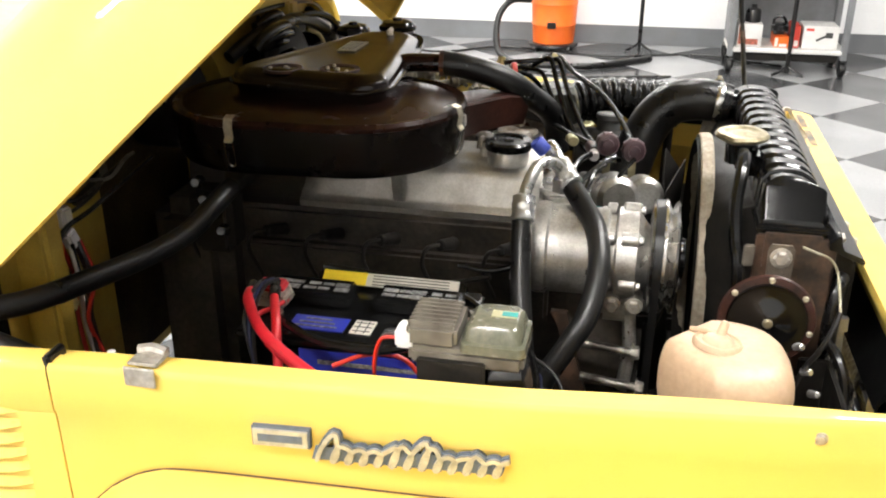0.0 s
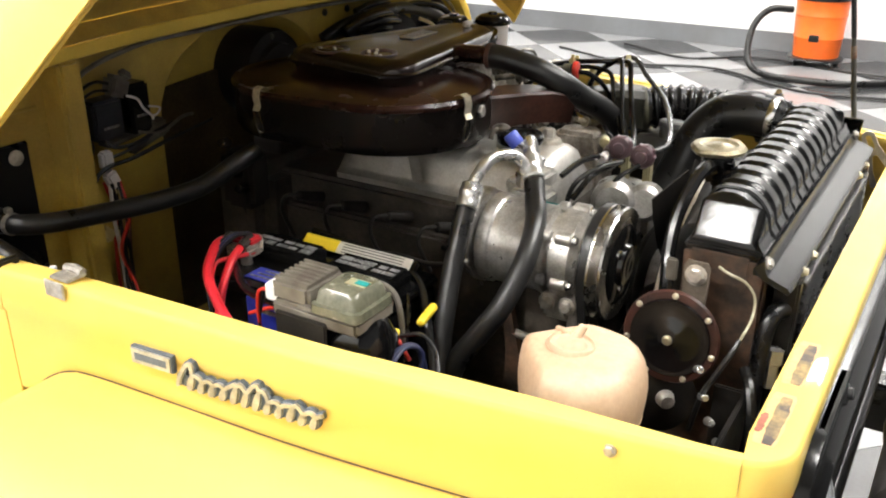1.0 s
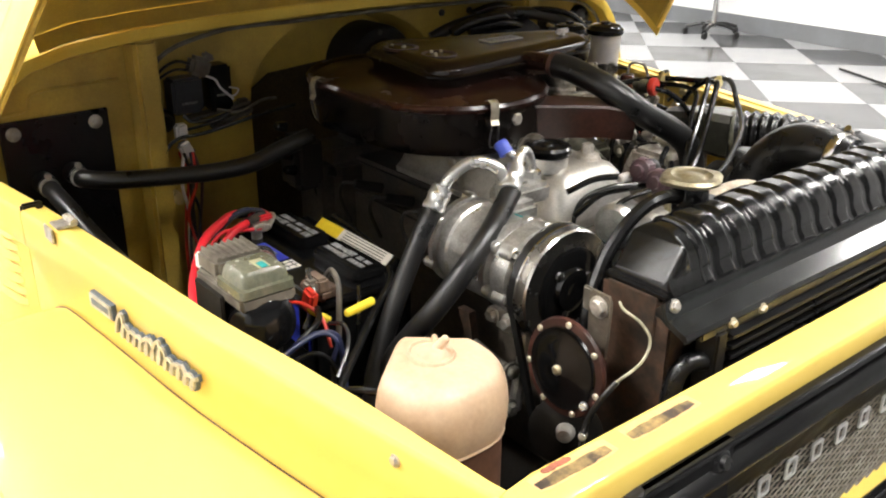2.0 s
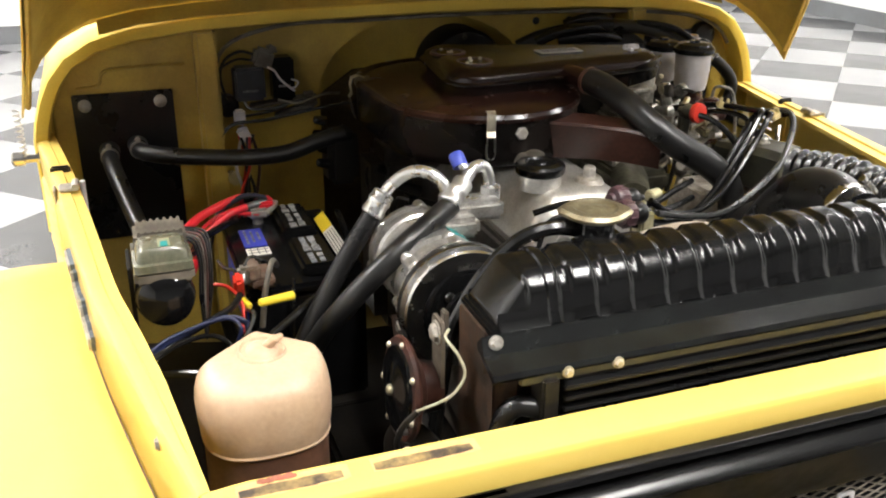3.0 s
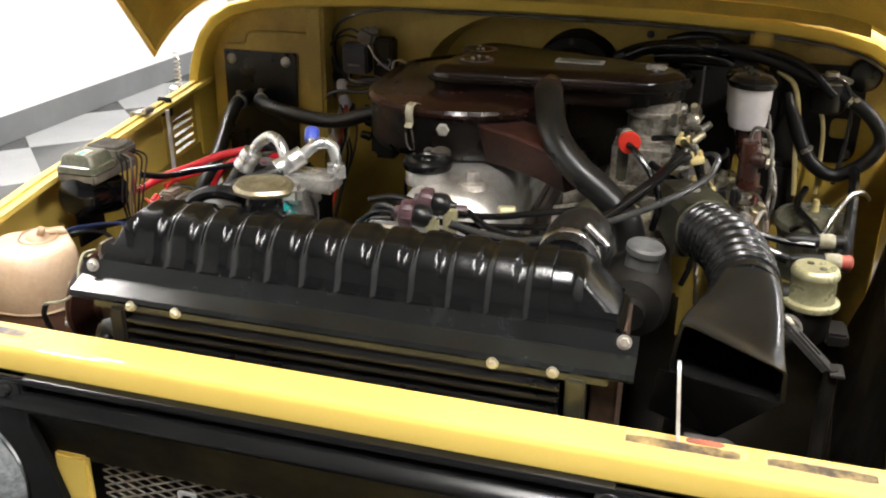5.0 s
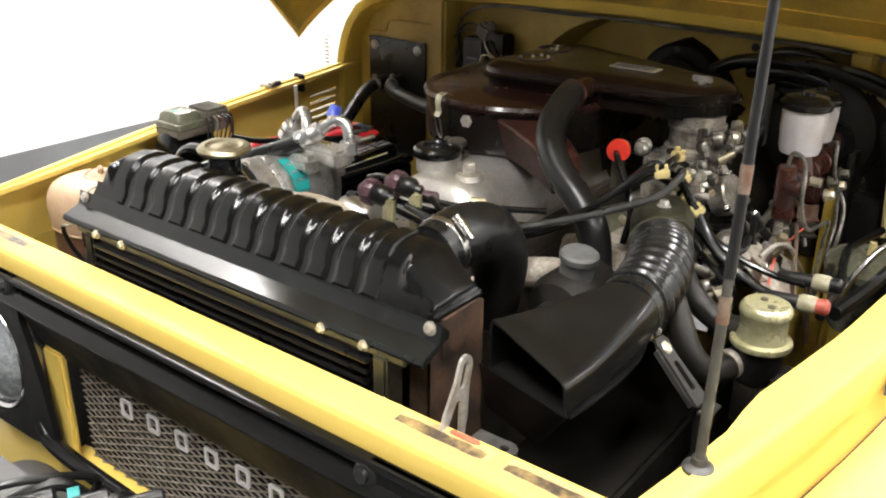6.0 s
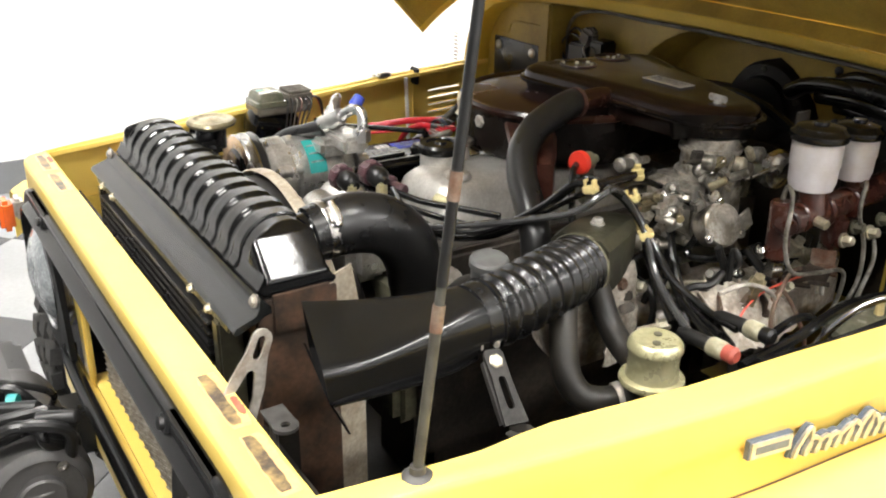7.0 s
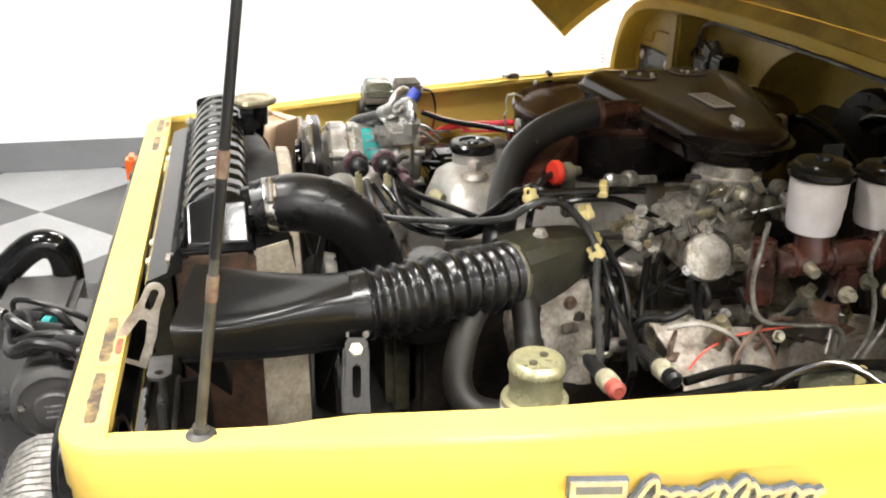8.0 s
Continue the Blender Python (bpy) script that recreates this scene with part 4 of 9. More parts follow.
def tank_section(y, inset, top, g=1.0):
    """Cross-section of the top tank in x and z at y."""
    x0, x1 = RX0 + inset, RX1 - inset
    return [V(RX0 - 0.002, y, 1.008), V(x0, y, 1.019), V(x0 + 0.002 * g, y, top - 0.016 * g), V(x0 + 0.010 * g, y, top - 0.004 * g), V(x0 + 0.022 * g, y, top), V(x1 - 0.044 * g, y, top), V(x1 - 0.032 * g, y, top - 0.0018 * g), V(x1 - 0.0225 * g, y, top - 0.0062 * g), V(x1 - 0.014 * g, y, top - 0.013 * g), V(x1 - 0.0072 * g, y, top - 0.0215 * g), V(x1 - 0.0025 * g, y, top - 0.030 * g), V(x1, y, 1.026), V(x1 + 0.0015, y, 1.0205), V(x1 + 0.0065 - inset, y, 1.0145), V(RX1 + 0.0085, y, 1.008)]


bm = bmesh.new()
secs = []
N = 420
for k in range(N + 1):
    y = RY0 + (RY1 - RY0) * k / N
    d = max(0.0, min((y - RY0) / 0.036, (RY1 - y) / 0.046))
    f = min(1.0, d) if d < 0.9 else (0.9 + 0.1 * math.sin(min(1.0, (d - 0.9) / 0.2) * math.pi / 2))
    top = 1.017 + 0.049 * f
    # pressed ribs across the middle stretch
    ph = (y + 0.217) / 0.0427
    rib = 0.0
    if -0.238 < y < 0.240:
        d = max(0.0, min(1.0, (abs((ph + 0.5) % 1.0 - 0.5) - 0.07) / 0.20))
        rib = 0.0042 * d * d * (3 - 2 * d)
    top_r = top + (rib - 0.0016 if -0.238 < y < 0.240 else 0)
    s = tank_section(y, 0.0015 - rib * 0.45, top_r, 0.22 + 0.78 * max(0.0, min(1.0, (f - 0.8) / 0.2)))
    secs.append(s)
loft(bm, secs)
tank = part("top_tank", bm, TANK_BLACK, rad, "glossy black top tank with pressed ribs", sharp=50)
bm = bmesh.new()
box(bm, ((RX0 + RX1) / 2, 0.008, 1.006), (RX1 - RX0 + 0.010, RY1 - RY0 + 0.014, 0.010), 0.003)
part("tank_flange", bm, TANK_BLACK, rad)
bm = bmesh.new()
box(bm, (0.207, 0.008, 0.775), (0.060, 0.585, 0.45), 0.004)
part("core", bm, BLACK_DUSTY, rad, "dusty black finned core")
for y in (-0.302, 0.318):
    bm = bmesh.new()
    s = 1 if y > 0 else -1
    box(bm, (0.212, y, 0.80), (0.100, 0.004, 0.40), 0.0015)
    box(bm, (0.260, y - s * 0.012, 0.80), (0.004, 0.028, 0.40), 0.0015)
    side = part("side_plate", bm, DARK_SIDE, rad, "rust-stained dark steel side plate")
    bm = bmesh.new()
    box(bm, (0.207, y + s * 0.003, 0.98), (0.07, 0.003, 0.05), 0.001)
    part("mount_tab", bm, DARK_SIDE, side)
# sloping black air guide in front of the tank
bm = bmesh.new()
prof = [(0.250, 1.0), (0.262, 1.012), (0.264, 1.000), (0.268, 0.992), (0.292, 0.983), (0.295, 0.978), (0.293, 0.974), (0.266, 0.985), (0.258, 0.99), (0.250, 0.992)]
extrude(bm, [V(x, -0.318, z) for x, z in prof], (0, 0.655, 0))
part("air_guide", bm, GUIDE_BLACK, rad, "black sheet air guide over the condenser")
for y in (-0.3035, 0.3225):
    bm = bmesh.new()
    hexbolt(bm, (0.264, y, 1.004), (1, 0, 0.35), 0.0058, 0.005)
    part("bolt", bm, GREY_STEEL, rad)
# filler neck and cap
bm = bmesh.new()
rod(bm, (0.15, -0.133, 1.045), (0.147, -0.133, 1.076), 0.024, 0.022, 24)
box(bm, (0.165, -0.133, 1.045), (0.05, 0.07, 0.03), 0.01)
part("filler_neck", bm, BLACK_GLOSS, rad)
bm = bmesh.new()
n = 48
prof = [(0.030, 0.0), (0.036, 0.003), (0.0375, 0.007), (0.034, 0.011), (0.026, 0.012), (0.022, 0.0095), (0.016, 0.0095), (0.011, 0.012), (0.0, 0.0125)]
lathe(bm, (0.147, -0.133, 1.076), (0, 0, 1), prof, n)
for v in bm.verts:
    d = v.co - V(0.147, -0.133, v.co.z)
    if d.length > 0.028:
        a = math.atan2(d.y, d.x)
        d *= 1 + 0.17 * max(0, math.cos(2 * (a - 1.2))) ** 6
        v.co.x, v.co.y = 0.147 + d.x, -0.133 + d.y
part("cap", bm, BRASS, rad, "aged yellow-zinc pressure cap with two ears")
# upper hose outlet
bm = bmesh.new()
rod(bm, (0.175, 0.243, 1.031), (0.135, 0.243, 1.036), 0.030, seg=24)
part("outlet", bm, BLACK_GLOSS, rad)

cond = thing("condenser", (0.29, 0.01, 0.60), "black air-conditioning condenser in front of the radiator", "condenser")
bm = bmesh.new()
box(bm, (0.284, 0.012, 0.79), (0.012, 0.50, 0.36), 0.002)
part("fin_block", bm, BLACK_DUSTY, cond)
for k in range(25):
    z = 0.9585 - 0.0132 * k
    bm = bmesh.new()
    box(bm, (0.293, 0.012, z), (0.018, 0.505, 0.0042), 0.0015)
    part("fin_tube", bm, BLACK_SATIN, cond)
bm = bmesh.new()
box(bm, (0.289, 0.012, 0.974), (0.008, 0.60, 0.018), 0.002)
part("top_bar", bm, STOVE, cond, "dark olive-brown top rail")
for y in (-0.236, -0.178, 0.193, 0.256):
    bm = bmesh.new()
    hexbolt(bm, (0.294, y, 0.974), (1, 0, 0), 0.0048, 0.006)
    part("bolt", bm, BOLT_ZINC, cond, "pale zinc bolt")
for y in (-0.255, 0.28):
    bm = bmesh.new()
    box(bm, (0.283, y, 0.79), (0.030, 0.020, 0.36), 0.003)
    part("end_post", bm, STOVE if y > 0 else BLACK_DUSTY, cond)
bm = bmesh.new()
tube(bm, [V(0.283, -0.262, 0.93), V(0.275, -0.285, 0.93), V(0.270, -0.30, 0.90), V(0.27, -0.31, 0.80)], 0.011, 12)
part("pipe", bm, BLACK_SATIN, cond)
bm = bmesh.new()
lathe(bm, (0.283, -0.285, 0.885), (0, -0.2, -1), [(0.014, 0), (0.014, 0.018), (0.010, 0.02), (0.010, 0.05)], 6)
part("pipe_nut", bm, ALU_TUBE, cond, "bright aluminium pipe nut")

# fan shroud behind the radiator and fan
sh = thing("fan_shroud", (0.13, 0.0, 0.56), "dirty grey sheet-metal fan shroud behind the radiator", "fan shroud")
bm = bmesh.new()
secs = []
for x, f in ((0.170, 0.0), (0.140, 0.25), (0.118, 0.85), (0.098, 1.0), (0.096, 0.995), (0.116, 0.84), (0.138, 0.24), (0.168, 0.0)):
    s = []
    inner = x in (0.096, 0.116, 0.138, 0.168)
    for k in range(48):
        a = k * math.tau / 48 + 0.0654
        c, n_ = math.cos(a), math.sin(a)
        q = 1 / max(abs(c) / 0.275, abs(n_) / 0.215)
        r = q * (1 - f) + 0.225 * f - (0.003 if inner else 0)
        s.append(V(x, 0.01 + r * c, 0.80 + r * n_))
    secs.append(s)
loft(bm, secs + [secs[0]], caps=False)
part("housing", bm, BLACK_DUSTY, sh, "sooty dark housing sheet")
bm = bmesh.new()
secs = []
for k in range(49):
    a = k * math.tau / 48
    secs.append([V(0.094 + dx, 0.01 + r * math.cos(a), 0.80 + r * math.sin(a)) for dx, r in ((0.006, 0.231), (0.008, 0.2335), (0.023, 0.2345), (0.026, 0.232), (0.023, 0.229), (0.008, 0.2285))])
loft(bm, secs, caps=False)
part("rim", bm, SHROUD, sh)
bm = bmesh.new()
extrude(bm, [V(0.100, 0.262, 0.66), V(0.166, 0.287, 0.66), V(0.164, 0.292, 0.996), V(0.120, 0.272, 0.998), V(0.102, 0.266, 0.90)], (0, 0.003, 0))
part("side_flank", bm, SHROUD, sh, "pale dirty side sheet of the shroud")

fan = thing("cooling_fan", (0.06, 0.01, 0.60), "dark steel cooling fan with broad blades", "fan")
bm = bmesh.new()
lathe(bm, (0.035, 0.01, 0.80), (1, 0, 0), [(0.055, 0.0), (0.06, 0.02), (0.05, 0.045), (0.03, 0.06), (0.0, 0.062)], 28)
part("hub", bm, CAST_ALU, fan)
for k in range(6):
    a = k * math.tau / 6 + 0.35
    bm = bmesh.new()
    m = Matrix.Rotation(a, 3, "X")
    secs = []
    for r, w, tw in ((0.05, 0.022, 0.25), (0.10, 0.035, 0.5), (0.16, 0.045, 0.55), (0.205, 0.047, 0.5)):
        row = []
        for s_, off in ((-1, 0.001), (1, 0.001), (1, -0.001), (-1, -0.001)):
            row.append(V(0.065, 0.01, 0.80) + m @ V(math.sin(tw) * w * s_ * 0.6 + off, math.cos(tw) * w * s_, r))
        secs.append(row)
    loft(bm, secs)
    part("blade", bm, BLACK_DUSTY, fan)

# engine
eng = thing("engine", (-0.35, 0.0, 0.45), "dusty six-cylinder engine with dull aluminium valve cover", "engine")
bm = bmesh.new()
box(bm, (-0.42, 0.02, 0.70), (0.70, 0.21, 0.34), 0.02)
box(bm, (-0.42, 0.02, 0.52), (0.66, 0.17, 0.16), 0.02)
part("block", bm, IRON, eng, "oily dark iron block")
bm = bmesh.new()
box(bm, (-0.42, 0.015, 0.866), (0.71, 0.215, 0.066), 0.008)
part("cylinder_head", bm, IRON, eng)
# valve cover: rounded long cover with a sloping right flank and a domed front
bm = bmesh.new()
secs = []
for k in range(25):
    f = k / 24
    x = -0.125 - 0.425 * f
    e = min(1.0, f / 0.10, (1 - f) / 0.05)
    e = math.sqrt(max(0.0, 1 - (1 - e) ** 2)) * 0.55 + 0.45
    top = 0.905 + 0.088 * e
    secs.append([V(x, y * 0.88 + 0.008, z) for y, z in ((-0.100, 0.898), (-0.102, 0.910), (-0.092, 0.916), (-0.088 + 0.004 * (1 - e), 0.922), (-0.078, top - 0.030), (-0.065, top - 0.012), (-0.045, top - 0.002), (0.0, top), (0.045, top - 0.001), (0.075, top - 0.008),
                                             (0.093, top - 0.026), (0.102, 0.924), (0.106, 0.916), (0.114, 0.910), (0.112, 0.898))])
loft(bm, secs)
vc = part("valve_cover", bm, COVER_ALU, eng, "dull aluminium valve cover", sharp=45)
bm = bmesh.new()
for x in (-0.375,):
    box(bm, (x, -0.085, 0.945), (0.020, 0.006, 0.052), 0.002, Matrix.Rotation(radians(16), 4, "X"))
part("vertical_rib", bm, COVER_ALU, vc)
bm = bmesh.new()
lathe(bm, (-0.202, -0.032, 0.985), (0, 0, 1), [(0.034, 0), (0.034, 0.020), (0.032, 0.024)], 28)
part("filler_boss", bm, COVER_ALU, vc)
bm = bmesh.new()
lathe(bm, (-0.202, -0.032, 1.009), (0, 0, 1), [(0.037, 0), (0.039, 0.004), (0.039, 0.012), (0.035, 0.016), (0.024, 0.017), (0.022, 0.014), (0.010, 0.014), (0.008, 0.017), (0.0, 0.017)], 30)
part("oil_cap", bm, PLASTIC, eng, "black oil filler cap")
for x, y in ((-0.185, 0.045), (-0.46, 0.0)):
    bm = bmesh.new()
    lathe(bm, (x, y, 0.990), (0, 0, 1), [(0.024, 0), (0.020, 0.008), (0.014, 0.011)], 20)
    hexbolt(bm, (x, y, 1.000), (0, 0, 1), 0.011, 0.016)
    part("dome_nut", bm, GREY_STEEL, eng)
bm = bmesh.new()
rod(bm, (-0.243, -0.022, 0.985), (-0.243, -0.022, 1.018), 0.0085, 0.0075, 14, 0.001)
part("breather_stem", bm, COVER_ALU, eng)
bm = bmesh.new()
lathe(bm, (-0.243, -0.022, 1.016), (0, 0, 1), [(0.012, 0), (0.0155, 0.003), (0.0155, 0.010), (0.010, 0.014), (0.0, 0.015)], 18)
tube(bm, [V(-0.243, -0.030, 1.024), V(-0.246, -0.045, 1.024), V(-0.247, -0.052, 1.012)], 0.0045, 8)
part("breather", bm, IRON, eng, "dark capped breather fitting")
# manifold side of the head on the right: pushrod cover, plugs and boots
bm = bmesh.new()
box(bm, (-0.42, -0.095, 0.79), (0.60, 0.03, 0.10), 0.006)
part("side_cover", bm, IRON, eng)
for k in range(6):
    x = -0.18 - 0.098 * k
    bm = bmesh.new()
    rod(bm, (x, -0.100, 0.862), (x - 0.012, -0.155, 0.880), 0.011, 0.009, 14, 0.002)
    plug = part("spark_plug_boot", bm, BLACK_DUSTY, eng, "dusty rubber plug boot")
    bm = bmesh.new()
    tube(bm, [V(x - 0.012, -0.152, 0.880), V(x - 0.030, -0.168, 0.878), V(x - 0.036, -0.172, 0.850), V(x - 0.02, -0.160, 0.80)], 0.0036, 8)
    part("plug_wire", bm, RUBBER_DULL, plug)
# timing cover, pulleys, water pump
bm = bmesh.new()
box(bm, (-0.055, 0.02, 0.74), (0.05, 0.20, 0.26), 0.015)
part("timing_cover", bm, GREASY, eng)
bm = bmesh.new()
lathe(bm, (-0.06, 0.01, 0.80), (1, 0, 0), [(0.045, 0), (0.05, 0.03), (0.03, 0.05), (0.03, 0.06), (0.085, 0.064), (0.09, 0.068), (0.082, 0.075), (0.09, 0.082), (0.085, 0.086), (0.03, 0.088)], 36)
part("pump_pulley", bm, BLACK_DUSTY, eng)
# thermostat housing under the upper hose
bm = bmesh.new()
rod(bm, (-0.075, 0.17, 0.83), (-0.065, 0.185, 0.90), 0.040, 0.034, 22, 0.004)
box(bm, (-0.08, 0.13, 0.85), (0.06, 0.09, 0.06), 0.012)
part("thermostat_housing", bm, CAST_ALU, eng)
# front cast neck beside the valves, seen from the right
bm = bmesh.new()
lathe(bm, (-0.035, -0.02, 0.945), (0.15, -0.5, 0.05), [(0.030, 0), (0.034, 0.01), (0.034, 0.05), (0.026, 0.06)], 22)
lathe(bm, (0.012, 0.0, 0.940), (0.1, -0.5, 0.1), [(0.026, 0), (0.030, 0.01), (0.030, 0.05), (0.022, 0.058)], 22)
box(bm, (-0.03, 0.02, 0.90), (0.10, 0.10, 0.10), 0.02)
part("water_outlet", bm, CAST_ALU, eng, "cast aluminium outlet with two round bosses")
# exhaust and intake side
bm = bmesh.new()
for k in range(4):
    x = -0.24 - 0.13 * k
    tube(bm, [V(x, 0.12, 0.83), V(x - 0.01, 0.19, 0.84), V(x - 0.02, 0.23, 0.80)], 0.026, 12)
tube(bm, [V(-0.22, 0.24, 0.80), V(-0.4, 0.245, 0.79), V(-0.65, 0.24, 0.78)], 0.038, 14)
part("exhaust_manifold", bm, HEATED, eng, "heat-bleached exhaust manifold")
bm = bmesh.new()
loft(bm, [[V(-0.235 + 0.055 * s * f, 0.305 + 0.045 * g * f, z) for s, g in ((-1, -1), (1, -1), (1.2, 0.4), (0.6, 1), (-0.7, 1), (-1.1, 0.3))] for z, f in ((0.78, 0.8), (0.84, 1.05), (0.90, 1.0), (0.945, 0.75))])
bmesh.ops.bevel(bm, geom=list(bm.edges), offset=0.008, segments=2, affect="EDGES")
part("heat_shield", bm, HEATED, eng, "bleached sheet heat shield")
bm = bmesh.new()
loft(bm, [[V(-0.60 + 0.13 * s, 0.36 + 0.05 * g, z + 0.012 * s) for s, g in ((-1, -0.7), (-0.2, -1), (0.7, -0.8), (1, 0.1), (0.5, 1), (-0.4, 0.8), (-1, 0.5))] for z in (0.78, 0.83, 0.85)])
bmesh.ops.bevel(bm, geom=list(bm.edges), offset=0.010, segments=2, affect="EDGES")
part("lower_heat_shield", bm, HEATED, eng, "bleached lower heat shield")
bm = bmesh.new()
tube(bm, [V(-0.30, 0.20, 0.90), V(-0.42, 0.25, 0.91), V(-0.55, 0.22, 0.90)], 0.035, 14)
box(bm, (-0.43, 0.26, 0.905), (0.14, 0.12, 0.04), 0.01)
part("intake_manifold", bm, GREASY, eng)
bm = bmesh.new()
box(bm, (-0.72, 0.0, 0.72), (0.14, 0.34, 0.40), 0.03)
part("bell_housing", bm, IRON, eng)

# carburettor under the far end of the air cleaner
carb = thing("carburettor", (-0.45, 0.30, 0.92), "grey cast carburettor with linkages and a round cover", "carburettor")
bm = bmesh.new()
box(bm, (-0.46, 0.285, 0.975), (0.105, 0.11, 0.085), 0.010)
box(bm, (-0.46, 0.275, 0.936), (0.125, 0.12, 0.016), 0.004)
part("body", bm, CARB_ALU, carb)
bm = bmesh.new()
lathe(bm, (-0.480, 0.290, 1.010), (0, 0, 1), [(0.050, 0), (0.050, 0.014), (0.043, 0.018), (0.043, 0.044), (0.047, 0.046), (0.047, 0.052), (0.043, 0.054), (0.043, 0.070)], 32)
part("throat", bm, CARB_ALU, carb, "bright cast throat below the air cleaner")
bm = bmesh.new()
lathe(bm, (-0.437, 0.335, 0.966), (0.12, 1, -0.1), [(0.030, 0), (0.036, 0.006), (0.036, 0.014), (0.030, 0.019), (0.012, 0.021), (0.0, 0.021)], 26)
part("round_cover", bm, CARB_GREY, carb)
bm = bmesh.new()
lathe(bm, (-0.555, 0.345, 1.03), (0.1, 1, 0), [(0.006, -0.05), (0.006, 0), (0.028, 0.004), (0.031, 0.010), (0.028, 0.02), (0.018, 0.024), (0.012, 0.024)], 24)
part("dashpot", bm, STEEL, carb)
bm = bmesh.new()
lathe(bm, (-0.36, 0.255, 1.045), (1, 0.35, 0.15), [(0.006, -0.04), (0.006, 0), (0.013, 0.003), (0.013, 0.014), (0.008, 0.017), (0.008, 0.036), (0.010, 0.039), (0.010, 0.048), (0.005, 0.052)], 20)
part("choke_can", bm, CARB_GREY, carb)
for k in range(14):
    random.seed(50 + k)
    a = V(-0.51 + 0.10 * random.random(), 0.335 + 0.022 * random.random(), 0.945 + 0.085 * random.random())
    bm = bmesh.new()
    if k % 3 == 0:
        rod(bm, a, a + V(random.uniform(-0.05, 0.05), random.uniform(0, 0.02), random.uniform(-0.04, 0.04)), 0.0028, seg=8)
        part("link_rod", bm, STEEL, carb)
    elif k % 3 == 1:
        hexbolt(bm, a, (0.1, 1, 0.1), 0.0065, 0.010)
        part("screw", bm, BOLT_ZINC, carb)
    else:
        box(bm, a, (0.026, 0.004, 0.034), 0.0015, Matrix.Rotation(random.uniform(-1, 1), 4, "Y"))
        part("lever", bm, GREY_STEEL, carb)

# air cleaner
ac = thing("air_cleaner", (-0.485, -0.035, 0.97), "large oval brown-black air cleaner with a long three-cornered lid", "air cleaner")
CAN = ((-0.450, -0.034, 0.1715), (-0.588, -0.041, 0.1715))
LID = ((-0.443, -0.049, 0.055), (-0.620, -0.024, 0.058), (-0.498, 0.268, 0.079))


def rounded_hull(circles, grow, z, n=96):
    """Outline round a few circles at height z, each circle larger by grow."""
    ring = []
    for k in range(n):
        a = math.tau * k / n
        c, d = math.cos(a), math.sin(a)
        x, y, r = max(circles, key=lambda q: q[0] * c + q[1] * d + q[2])
        ring.append(V(x + (r + grow) * c, y + (r + grow) * d, z))
    return ring


bm = bmesh.new()
loft(bm, [rounded_hull(CAN, g, z) for g, z in ((-0.10, 0.990), (-0.018, 0.991), (-0.005, 0.996), (-0.0005, 1.003), (0.0, 1.012), (0.0, 1.072))])
part("can", bm, CLEANER_SIDE, ac, "dull black can of the air cleaner")
bm = bmesh.new()
loft(bm, [rounded_hull(CAN, g, z) for g, z in ((-0.0015, 1.067), (0.0035, 1.069), (0.0045, 1.075), (0.0005, 1.0805), (-0.0085, 1.0795), (-0.0125, 1.077), (-0.032, 1.080), (-0.065, 1.084), (-0.16, 1.085))])
part("cover", bm, COVER_BROWN, ac, "brown-stained oval cover")
bm = bmesh.new()
loft(bm, [rounded_hull(LID, g, z) for g, z in ((-0.018, 1.072), (-0.0115, 1.088), (-0.0105, 1.097), (-0.0025, 1.0985), (0.0, 1.102), (-0.002, 1.106), (-0.0065, 1.1075), (-0.0077, 1.113), (-0.010, 1.1175), (-0.015, 1.120), (-0.0235, 1.1245), (-0.036, 1.1265), (-0.050, 1.1245))])
lid = part("lid", bm, CLEANER, ac, "long three-cornered brown-black lid with rolled rim", sharp=50)
bm = bmesh.new()
loft(bm, [rounded_hull(LID, g, z) for g, z in ((-0.004, 1.1005), (0.0008, 1.102), (0.0008, 1.105), (-0.004, 1.1065))])
part("lid_rim", bm, CLEANER_SIDE, lid)
bm = bmesh.new()
for x0, y0 in ((-0.578, -0.045), (-0.485, -0.030)):
    lathe(bm, (x0, y0, 1.1225), (0, 0, 1), [(0.034, 0), (0.032, 0.004), (0.028, 0.004), (0.024, 0.0015), (0.0, 0.0015)], 28)
part("lid_recess", bm, RUST_BROWN, lid, "rusty pressed rings in the lid")
random.seed(9)
for k in range(7):
    bm = bmesh.new()
    hexbolt(bm, ((-0.578 if k > 3 else -0.485) + random.uniform(-0.022, 0.022), (-0.045 if k > 3 else -0.030) + random.uniform(-0.024, 0.024), 1.1235), (0, 0, 1), 0.0034, 0.005, False)
    part("stud", bm, BOLT_ZINC, lid)
bm = bmesh.new()
lathe(bm, (-0.487, 0.286, 1.118), (0, 0, 1), [(0.024, 0), (0.022, 0.004), (0.012, 0.005)], 22)
hexbolt(bm, (-0.487, 0.286, 1.123), (0, 0, 1), 0.006, 0.007)
box(bm, (-0.487, 0.286, 1.132), (0.006, 0.034, 0.010), 0.002)
part("wing_nut", bm, GREY_STEEL, lid)
bm = bmesh.new()
box(bm, (-0.520, 0.152, 1.1265), (0.034, 0.085, 0.0014), 0.0)
lab = part("sticker", bm, WHITE_LABEL, lid, "worn pale sticker with unreadable print")
bm = bmesh.new()
for k in range(4):
    box(bm, (-0.530 + 0.0065 * k, 0.152, 1.1277), (0.0022, 0.07, 0.0006))
part("print_bar", bm, PRINT, lab)
# neck down to the carburettor
bm = bmesh.new()
